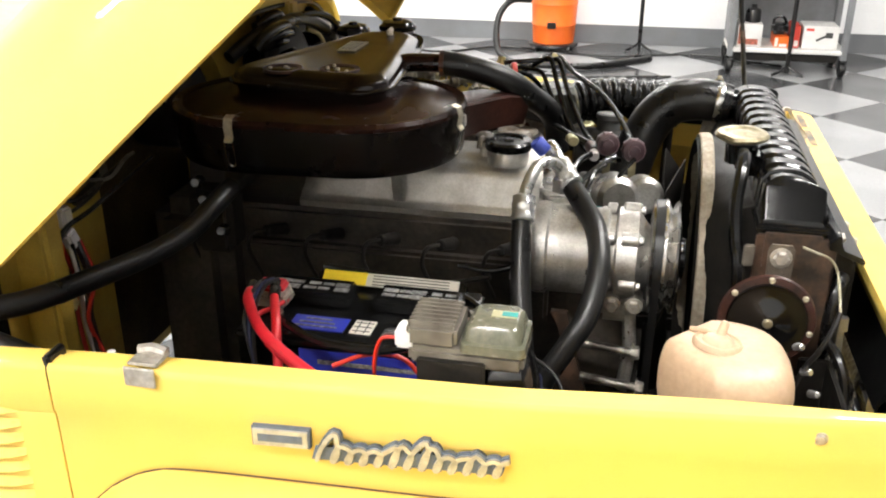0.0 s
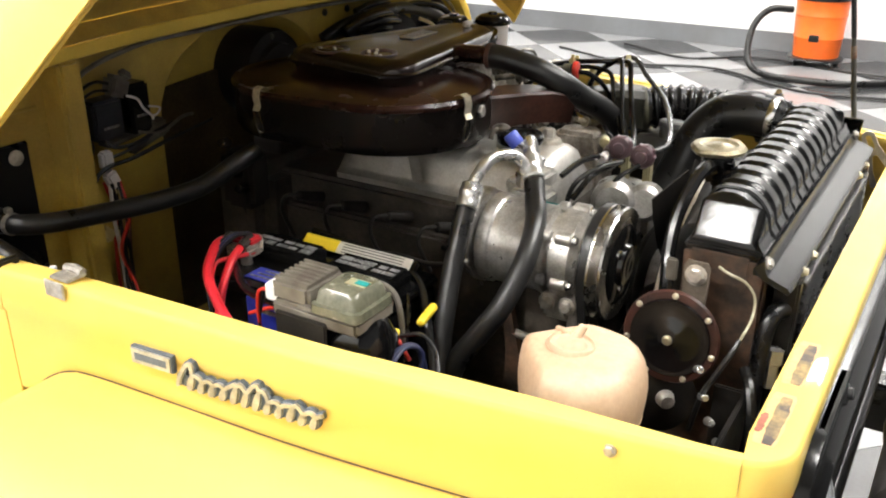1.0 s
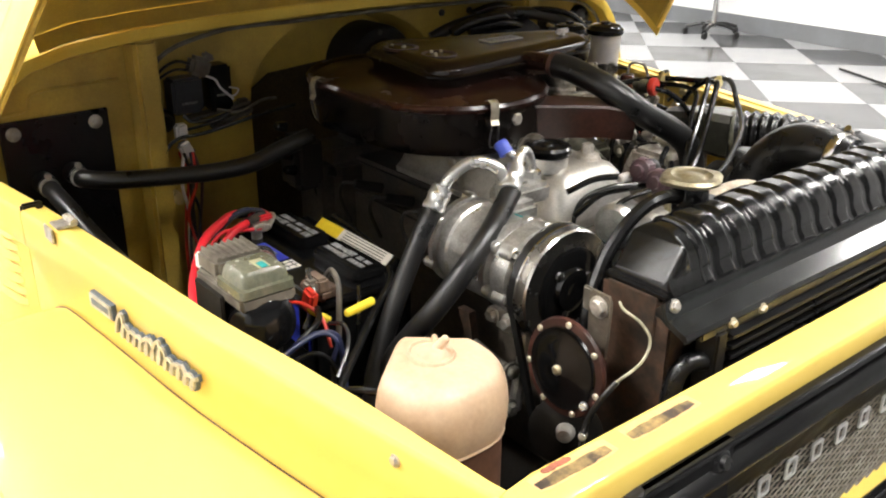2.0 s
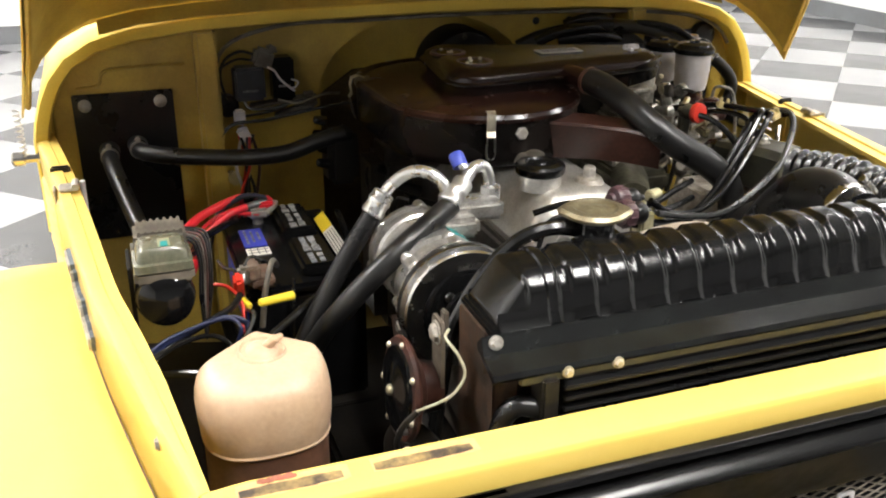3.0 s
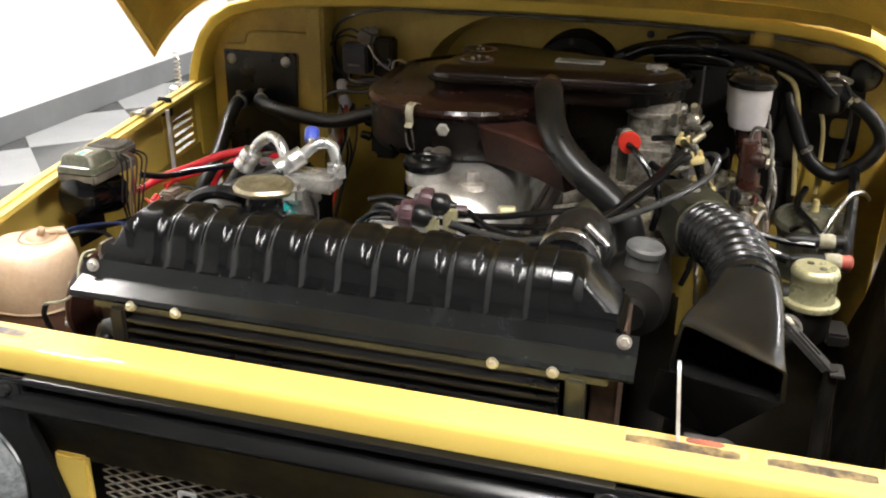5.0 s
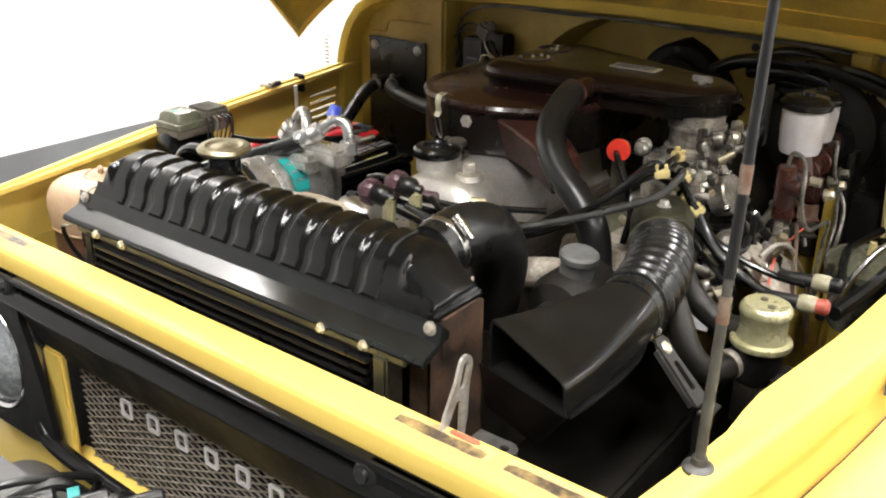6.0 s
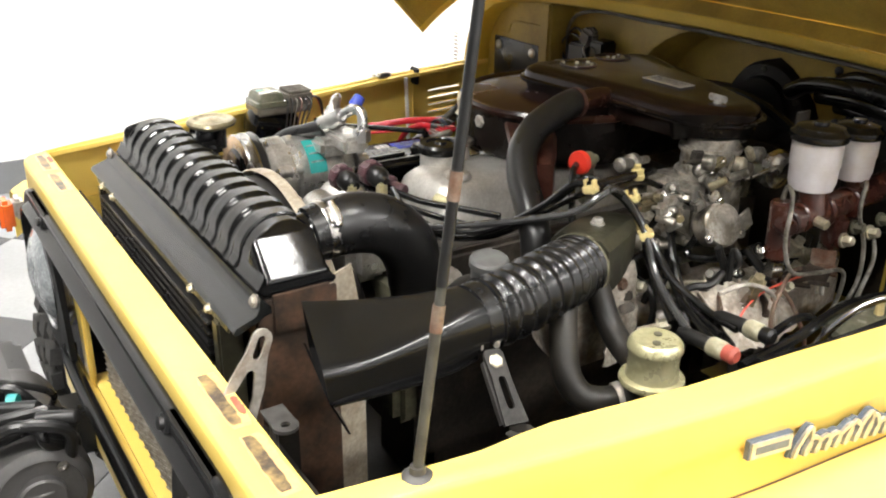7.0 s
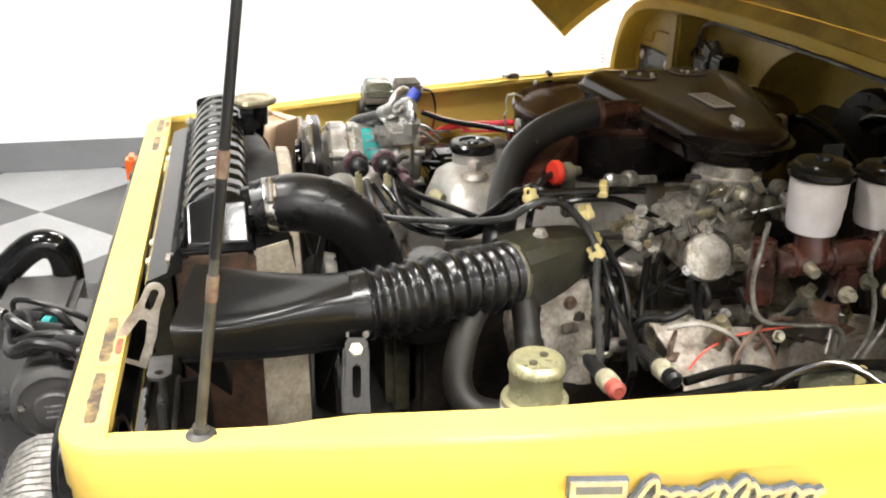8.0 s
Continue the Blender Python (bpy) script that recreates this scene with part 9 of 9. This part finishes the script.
for k in range(26):
    p = V(random.uniform(-0.54, -0.38), random.uniform(0.325, 0.362), random.uniform(1.0, 1.068))
    d = V(random.uniform(-0.6, 0.6), 1, random.uniform(-0.3, 0.5)).normalized()
    bm = bmesh.new()
    if k % 4 == 0:
        rod(bm, p, p + V(random.uniform(-0.05, 0.05), random.uniform(0.0, 0.015), random.uniform(-0.03, 0.03)), 0.0026, 0.0026, 8)
        nm = "link_rod"
    elif k % 4 == 1:
        lathe(bm, p, d, [(0.011, -0.012), (0.012, -0.004), (0.012, 0.002), (0.009, 0.005), (0.004, 0.006), (0.0, 0.006)], 16)
        nm = "cap_plug"
    elif k % 4 == 2:
        box(bm, p, (random.uniform(0.010, 0.022), 0.010, random.uniform(0.010, 0.028)), 0.002, Matrix.Rotation(random.uniform(-0.8, 0.8), 4, "Y"))
        nm = "linkage_plate"
    else:
        hexbolt(bm, p, d, random.uniform(0.004, 0.0065), 0.008)
        rod(bm, p, p - d * 0.02, 0.004, seg=8)
        nm = "screw"
    solo(nm, bm, (CARB_GREY, CARB_GREY, BOLT_ZINC, GREASY, IRON)[k % 5], "small metal %s on the carburettor" % nm.replace("_", " "), nm.replace("_", " "), group="carburettor fittings")

# pipes, studs and looms crowded between the carburettor and the brake cylinder
random.seed(23)
for k in range(30):
    x, y = random.uniform(-0.60, -0.30), random.uniform(0.385, 0.475)
    z = random.uniform(0.865, 0.935)
    p = V(x, y, z)
    d = V(random.uniform(-1, 1), random.uniform(-0.2, 0.5), random.uniform(-0.5, 0.5)).normalized()
    bm = bmesh.new()
    if k % 5 == 0:
        tube(bm, [p, p + d * 0.04 + V(0, 0, 0.012), p + d * 0.08, p + d * 0.10 + V(0, 0, -0.03), p + d * 0.10 + V(0, 0.01, -0.10)], 0.0032, 8)
        nm, material, lab = "metal_pipe", (GREY_STEEL, RUSTY_STEEL)[k % 2], "thin bent metal pipe below the carburettor"
    elif k % 5 == 1:
        lathe(bm, p, V(d.x * 0.3, 0.4, 1), [(0.009, -0.05), (0.009, 0.0), (0.013, 0.002), (0.013, 0.010), (0.008, 0.012), (0.0075, 0.022), (0.0, 0.023)], 6)
        nm, material, lab = "union_nut", (BOLT_ZINC, GREY_STEEL, BRASS)[k % 3], "hexagonal pipe union below the carburettor"
    elif k % 5 == 2:
        tube(bm, [p + V(0, 0, 0.03), p + d * 0.03 + V(0, 0.01, 0.015), p + d * 0.06, p + d * 0.075 + V(0, 0, -0.06)], random.uniform(0.0045, 0.0075), 9)
        nm, material, lab = "loom_branch", RUBBER, "black loom branch hanging beside the engine"
    elif k % 5 == 3:
        box(bm, p, (0.034, 0.004, 0.024), 0.0012, Matrix.Rotation(d.x, 4, "Z") @ Matrix.Rotation(d.z, 4, "Y"))
        box(bm, p + V(0, 0.006, -0.012), (0.030, 0.014, 0.003), 0.001, Matrix.Rotation(d.x, 4, "Z"))
        nm, material, lab = "angle_bracket", (GRIMY, RUSTY_STEEL)[k % 2], "small grimy angle bracket below the carburettor"
    else:
        hexbolt(bm, p, V(d.x * 0.4, 1, 0.5), random.uniform(0.006, 0.009), 0.010)
        rod(bm, p, p - V(d.x * 0.4, 1, 0.5).normalized() * 0.035, 0.0045, seg=8)
        nm, material, lab = "stud", (BOLT_ZINC, STEEL)[k % 2], "bright stud below the carburettor"
    solo(nm, bm, material, lab, nm.replace("_", " "), group="intake side fittings")

# ---- winch and bumper in front of the car ----
bp = thing("front_bumper", (0.55, 0, 0.35), "black steel front bumper with tube hoop", "bumper")
bm = bmesh.new()
box(bm, (0.56, 0, 0.50), (0.28, 1.30, 0.10), 0.015)
part("beam", bm, BLACK_SATIN, bp)
for y in (-0.34, 0.34):
    bm = bmesh.new()
    box(bm, (0.37, y, 0.50), (0.16, 0.07, 0.10), 0.008)
    part("horn", bm, BLACK_SATIN, bp)
bm = bmesh.new()
tube(bm, [V(0.80, -0.30, 0.52), V(0.74, -0.30, 0.605), V(0.65, -0.30, 0.705), V(0.575, -0.30, 0.775), V(0.535, -0.30, 0.785), V(0.512, -0.30, 0.755), V(0.51, -0.30, 0.68), V(0.515, -0.30, 0.54)], 0.028, 20)
part("hoop", bm, BLACK_GLOSS, bp, "glossy black tube hoop")
wn = thing("winch", (0.49, 0.1, 0.55), "dark grey electric winch with wire rope on the bumper", "winch")
bm = bmesh.new()
lathe(bm, (0.487, -0.22, 0.645), (0, 1, 0), [(0.055, 0), (0.066, 0.006), (0.068, 0.02), (0.068, 0.21), (0.072, 0.215), (0.074, 0.235), (0.070, 0.262), (0.062, 0.270), (0.058, 0.272), (0.056, 0.268), (0.034, 0.268), (0.033, 0.278), (0.030, 0.281), (0.0, 0.281)], 44)
part("motor", bm, WINCH_GREY, wn)
for a in (0, 120, 240):
    bm = bmesh.new()
    lathe(bm, (0.487 + 0.052 * math.cos(radians(a + 8)), 0.046, 0.645 + 0.052 * math.sin(radians(a + 8))), (0, 1, 0), [(0.008, 0), (0.008, 0.006), (0.005, 0.006), (0.005, 0.003), (0.0, 0.003)], 12)
    part("bolt", bm, STEEL, wn)
bm = bmesh.new()
for k in range(3):
    box(bm, (0.487, 0.0612, 0.656 - 0.010 * k), (0.030 - 0.006 * (k % 2), 0.001, 0.003))
part("print_bar", bm, PRINT, wn)
bm = bmesh.new()
lathe(bm, (0.49, 0.09, 0.56), (0, 1, 0), [(0.03, 0), (0.06, 0.002), (0.06, 0.30), (0.03, 0.302)], 36)
part("drum", bm, WINCH_GREY, wn)
pts = []
for k in range(18 * 14):
    a = k * math.tau / 14
    pts.append(V(0.49 + 0.066 * math.cos(a), 0.098 + 0.016 * k / 14, 0.56 + 0.066 * math.sin(a)))
bm = bmesh.new()
tube(bm, pts, 0.0085, 7, 1)
part("rope", bm, ROPE, wn, "grey wire rope coiled on the drum")
bm = bmesh.new()
lathe(bm, (0.49, 0.395, 0.60), (0, 1, 0), [(0.05, 0), (0.078, 0.004), (0.08, 0.10), (0.07, 0.13), (0.0, 0.132)], 40)
part("gear_housing", bm, WINCH_GREY, wn)
bm = bmesh.new()
box(bm, (0.50, -0.02, 0.565), (0.14, 0.90, 0.03), 0.006)
part("base_plate", bm, BLACK_SATIN, wn)
bm = bmesh.new()
box(bm, (0.545, -0.20, 0.700), (0.13, 0.20, 0.055), 0.012)
ctl = part("control_box", bm, WINCH_GREY, wn, "ribbed grey solenoid cover")
for k in range(8):
    bm = bmesh.new()
    box(bm, (0.60, -0.20, 0.683 + 0.005 * k), (0.022, 0.19, 0.002), 0.0006)
    part("rib", bm, WINCH_GREY, ctl)
random.seed(5)
for k in range(9):
    bm = bmesh.new()
    y = -0.09 + 0.016 * k
    j = lambda s: random.uniform(-s, s)
    tube(bm, [V(0.56 + j(0.02), -0.13 + j(0.02), 0.715), V(0.55 + j(0.02), y - 0.02, 0.745 + j(0.02)), V(0.50 + j(0.02), y + 0.01, 0.755 + j(0.015)), V(0.455 + j(0.015), y + 0.02, 0.735 + j(0.02)), V(0.435 + j(0.01), y, 0.69), V(0.45, y - 0.01, 0.64)], 0.0085 if k % 3 else 0.0055, 10)
    part("winch_cable", bm, RUBBER, wn, "black winch cable")
for k in range(3):
    bm = bmesh.new()
    p = V(0.555 - 0.04 * k, -0.075 + 0.05 * k, 0.752)
    rod(bm, p, p + V(-0.05, 0.028, 0.004), 0.012, 0.011, 14, 0.003)
    part("boot", bm, RUBBER, wn)
bm = bmesh.new()
rod(bm, (0.50, -0.03, 0.757), (0.488, -0.024, 0.757), 0.0125, seg=14)
part("band", bm, TEAL, wn, "teal cable band")
bm = bmesh.new()
lathe(bm, (0.575, -0.09, 0.748), (0.8, -0.4, 0.1), [(0.010, 0), (0.010, 0.012), (0.006, 0.014), (0.006, 0.03)], 14)
part("lug", bm, STEEL, wn)

# ---- things across the workshop ----
vac = thing("shop_vacuum", (-0.72, 5.95, 0.0), "orange drum shop vacuum with black base and hose", "vacuum cleaner")
bm = bmesh.new()
lathe(bm, (-0.72, 5.95, 0), (0, 0, 1), [(0.155, 0.06), (0.162, 0.065), (0.172, 0.20), (0.176, 0.205), (0.176, 0.215), (0.173, 0.22), (0.180, 0.36), (0.184, 0.365), (0.184, 0.375), (0.181, 0.38), (0.186, 0.47), (0.19, 0.48)], 44)
part("drum", bm, ORANGE, vac)
bm = bmesh.new()
lathe(bm, (-0.72, 5.95, 0.478), (0, 0, 1), [(0.195, 0), (0.197, 0.02), (0.185, 0.05), (0.13, 0.13), (0.09, 0.16), (0.0, 0.165)], 40)
part("head", bm, BLACK_SATIN, vac)
bm = bmesh.new()
lathe(bm, (-0.72, 5.95, 0.035), (0, 0, 1), [(0.19, 0), (0.20, 0.01), (0.195, 0.025), (0.16, 0.032)], 40)
part("base", bm, BLACK_SATIN, vac)
for k in range(4):
    a = radians(45 + 90 * k)
    bm = bmesh.new()
    rod(bm, (-0.72 + 0.19 * math.cos(a) - 0.012, 5.95 + 0.19 * math.sin(a), 0.025), (-0.72 + 0.19 * math.cos(a) + 0.012, 5.95 + 0.19 * math.sin(a), 0.025), 0.025, seg=16)
    part("castor", bm, RUBBER, vac)
bm = bmesh.new()
box(bm, (-0.72, 5.775, 0.215), (0.07, 0.02, 0.05), 0.005)
part("latch", bm, BLACK_SATIN, vac)
bm = bmesh.new()
tube(bm, [V(-0.88, 5.70, 0.42), V(-1.02, 5.60, 0.42), V(-1.10, 5.50, 0.30), V(-1.08, 5.38, 0.10), V(-0.95, 5.28, 0.028), V(-0.7, 5.22, 0.025), V(-0.4, 5.25, 0.025), V(-0.15, 5.42, 0.025), V(0.05, 5.62, 0.025)], 0.024, 14)
part("hose", bm, RUBBER, vac, "black vacuum hose on the floor")

for i, (x, y) in enumerate(((-0.04, 6.02), (1.0, 5.35))):
    st = thing("stand", (x, y, 0), "slim black upright stand on three feet", "stand", group="stands")
    bm = bmesh.new()
    rod(bm, (x, y, 0.02), (x, y, 1.5), 0.016, seg=14)
    part("pole", bm, BLACK_SATIN, st)
    for k in range(3):
        a = radians(90 + 120 * k)
        bm = bmesh.new()
        tube(bm, [V(x, y, 0.07), V(x + 0.06 * math.cos(a), y + 0.06 * math.sin(a), 0.035), V(x + 0.12 * math.cos(a), y + 0.12 * math.sin(a), 0.012)], 0.011, 8)
        part("foot", bm, BLACK_SATIN, st)

ct = thing("utility_cart", (0.97, 5.55, 0), "grey steel wheeled cart with a white deck and boxes", "cart")
for x in (0.60, 1.36):
    for y in (5.36, 5.76):
        bm = bmesh.new()
        box(bm, (x, y, 0.79), (0.042, 0.042, 1.42), 0.006)
        part("post", bm, SHOP_GREY, ct)
        bm = bmesh.new()
        rod(bm, (x - 0.020, y, 0.056), (x + 0.020, y, 0.056), 0.056, seg=24, bevel=0.008)
        cs = part("castor", bm, RUBBER, ct)
        bm = bmesh.new()
        box(bm, (x - 0.026, y, 0.075), (0.006, 0.05, 0.07), 0.002)
        box(bm, (x + 0.026, y, 0.075), (0.006, 0.05, 0.07), 0.002)
        box(bm, (x, y, 0.118), (0.060, 0.065, 0.012), 0.003)
        part("fork", bm, BLACK_SATIN, cs)
for z in (0.17, 0.75):
    bm = bmesh.new()
    box(bm, (0.98, 5.56, z), (0.80, 0.44, 0.030), 0.006)
    part("shelf", bm, CARD_WHITE, ct, "pale shelf")
# dark box added to darken the space below the deck
bm = bmesh.new()
box(bm, (0.98, 5.56, 0.125), (0.70, 0.38, 0.055), 0.008)
part("under_deck_box", bm, BLACK_DUSTY, ct, "dark box added to darken the space under the deck")
bm = bmesh.new()
box(bm, (0.98, 5.784, 0.47), (0.80, 0.004, 0.53), 0.001)
part("back_panel", bm, SHOP_GREY, ct, "grey sheet-metal back panel")
bm = bmesh.new()
box(bm, (0.578, 5.56, 0.47), (0.004, 0.40, 0.53), 0.001)
part("end_panel", bm, SHOP_GREY, ct)
for x, w, h, material, nm in ((0.725, 0.165, 0.155, CARD_WHITE, "white"), (0.945, 0.10, 0.075, ORANGE, "orange"), (1.035, 0.055, 0.155, CARD_RED, "red"), (1.20, 0.235, 0.155, CARD_WHITE, "white")):
    bm = bmesh.new()
    box(bm, (x, 5.52, 0.186 + h / 2), (w, 0.24, h), 0.004)
    bx = solo("box", bm, material, "small %s carton on the cart shelf" % nm, "box", group="boxes on the cart")
    bm = bmesh.new()
    if w > 0.2:
        box(bm, (x + 0.01, 5.3985, 0.186 + h * 0.50), (w * 0.36, 0.002, h * 0.10), 0, Matrix.Rotation(-0.5, 4, "Y"))
        box(bm, (x + 0.055, 5.3985, 0.186 + h * 0.62), (w * 0.20, 0.002, h * 0.24), 0)
        part("picture_bar", bm, DARK_PRINT, bx)
        bm = bmesh.new()
        box(bm, (x - 0.075, 5.3985, 0.186 + h * 0.85), (w * 0.22, 0.002, h * 0.12))
        part("print_bar", bm, CARD_RED, bx)
    else:
        box(bm, (x + w * 0.1, 5.3985, 0.186 + h * 0.22), (w * 0.5, 0.002, h * 0.26))
        box(bm, (x - w * 0.36, 5.3985, 0.186 + h * 0.5), (w * 0.2, 0.002, h * 0.8))
        part("print_bar", bm, PEEL_RED if material is CARD_WHITE else CARD_WHITE, bx)
bm = bmesh.new()
box(bm, (0.935, 5.53, 0.300), (0.115, 0.10, 0.078), 0.022)
rod(bm, (0.90, 5.46, 0.31), (0.90, 5.40, 0.29), 0.024, 0.018, 16, 0.004)
tube(bm, [V(0.89, 5.53, 0.33), V(0.90, 5.53, 0.375), V(0.95, 5.53, 0.38), V(0.985, 5.53, 0.33)], 0.010, 8)
solo("power_tool", bm, BLACK_SATIN, "black hand tool lying on an orange carton", "tool")
bm = bmesh.new()
lathe(bm, (0.745, 5.52, 0.341), (0, 0, 1), [(0.050, 0.0), (0.054, 0.004), (0.054, 0.075), (0.046, 0.090), (0.020, 0.100), (0.018, 0.125), (0.0, 0.126)], 24)
solo("canister", bm, BLACK_SATIN, "small black canister standing on a white carton", "canister")
rc = thing("rolling_stool", (-4.05, 5.95, 0), "black rolling stool by the wall", "stool")
bm = bmesh.new()
rod(bm, (-4.05, 5.95, 0.38), (-4.05, 5.95, 0.46), 0.18, seg=32, bevel=0.02)
part("seat", bm, BLACK_SATIN, rc)
bm = bmesh.new()
rod(bm, (-4.05, 5.95, 0.08), (-4.05, 5.95, 0.38), 0.025, seg=16)
part("column", bm, CHROME, rc)
for k in range(5):
    a = radians(72 * k)
    bm = bmesh.new()
    tube(bm, [V(-4.05, 5.95, 0.10), V(-4.05 + 0.12 * math.cos(a), 5.95 + 0.12 * math.sin(a), 0.10), V(-4.05 + 0.24 * math.cos(a), 5.95 + 0.24 * math.sin(a), 0.07)], 0.016, 8)
    lg = part("leg", bm, BLACK_SATIN, rc)
    bm = bmesh.new()
    rod(bm, (-4.06 + 0.24 * math.cos(a), 5.95 + 0.24 * math.sin(a), 0.03), (-4.04 + 0.24 * math.cos(a), 5.95 + 0.24 * math.sin(a), 0.03), 0.03, seg=16)
    part("castor", bm, RUBBER, lg)
# loose cables on the floor
for pts in ([V(-2.2, 5.9, 0.012), V(-1.6, 5.6, 0.012), V(-1.1, 5.9, 0.012), V(-0.3, 5.7, 0.012), V(0.4, 5.9, 0.012), V(1.0, 5.6, 0.012)], [V(-2.6, 5.5, 0.010), V(-1.9, 5.2, 0.010), V(-1.3, 5.35, 0.010), V(-0.6, 4.95, 0.010), V(0.2, 5.1, 0.010)]):
    bm = bmesh.new()
    tube(bm, pts, 0.009, 8, 8)
    solo("floor_cable", bm, RUBBER, "black cable lying loose on the floor", "cable", group="floor cables")

# ---- floor tiles, laid at 45 degrees to the car ----
bm = bmesh.new()
box(bm, ((X0 + X1) / 2, (Y0 + Y1) / 2, -0.053), (X1 - X0 + 0.3, Y1 - Y0 + 0.3, 0.1))
floor = solo("floor", bm, BASE_GREY, "glossy checkered floor of charcoal and pale grey vinyl tiles", "floor", kind="structure")
R2 = math.sqrt(0.5)
PU, PV = 0.10, 0.42


def in_room(p):
    return X0 <= p[0] <= X1 and Y0 <= p[1] <= Y1


def clip_poly(poly):
    """Cuts a polygon to the room's rectangle."""
    for k, lim, sign in ((0, X0, 1), (0, X1, -1), (1, Y0, 1), (1, Y1, -1)):
        out = []
        for i, p in enumerate(poly):
            q = poly[(i + 1) % len(poly)]
            dp, dq = (p[k] - lim) * sign, (q[k] - lim) * sign
            if dp >= 0:
                out.append(p)
            if (dp >= 0) != (dq >= 0):
                f = dp / (dp - dq)
                out.append((p[0] + (q[0] - p[0]) * f, p[1] + (q[1] - p[1]) * f))
        poly = out
        if not poly:
            return poly
    return poly


tile_meshes = {}
h = TILE / 2 - 0.0012
for c, material in ((0, TILE_DARK), (1, TILE_LIGHT)):
    bm = bmesh.new()
    extrude(bm, [V(0, -h / R2, -0.003), V(h / R2, 0, -0.003), V(0, h / R2, -0.003), V(-h / R2, 0, -0.003)], (0, 0, 0.003))
    tile_meshes[c] = finish(bm, "tile", material)
for i in range(-20, 21):
    for j in range(-20, 21):
        u, v = PU + (i + 0.5) * TILE, PV + (j + 0.5) * TILE
        x, y = (u - v) * R2, (u + v) * R2
        corners = [(x, y - h / R2), (x + h / R2, y), (x, y + h / R2), (x - h / R2, y)]
        inside = [in_room(p) for p in corners]
        if all(inside):
            ob = new("tile", tile_meshes[(i + j) % 2])
            ob.location = (x, y, 0)
        else:
            poly = clip_poly(corners)
            if len(poly) < 3:
                continue
            bm = bmesh.new()
            extrude(bm, [V(px, py, -0.003) for px, py in poly], (0, 0, 0.003))
            ob = new("tile", finish(bm, "tile", (TILE_DARK, TILE_LIGHT)[(i + j) % 2]))
        ob.parent = floor
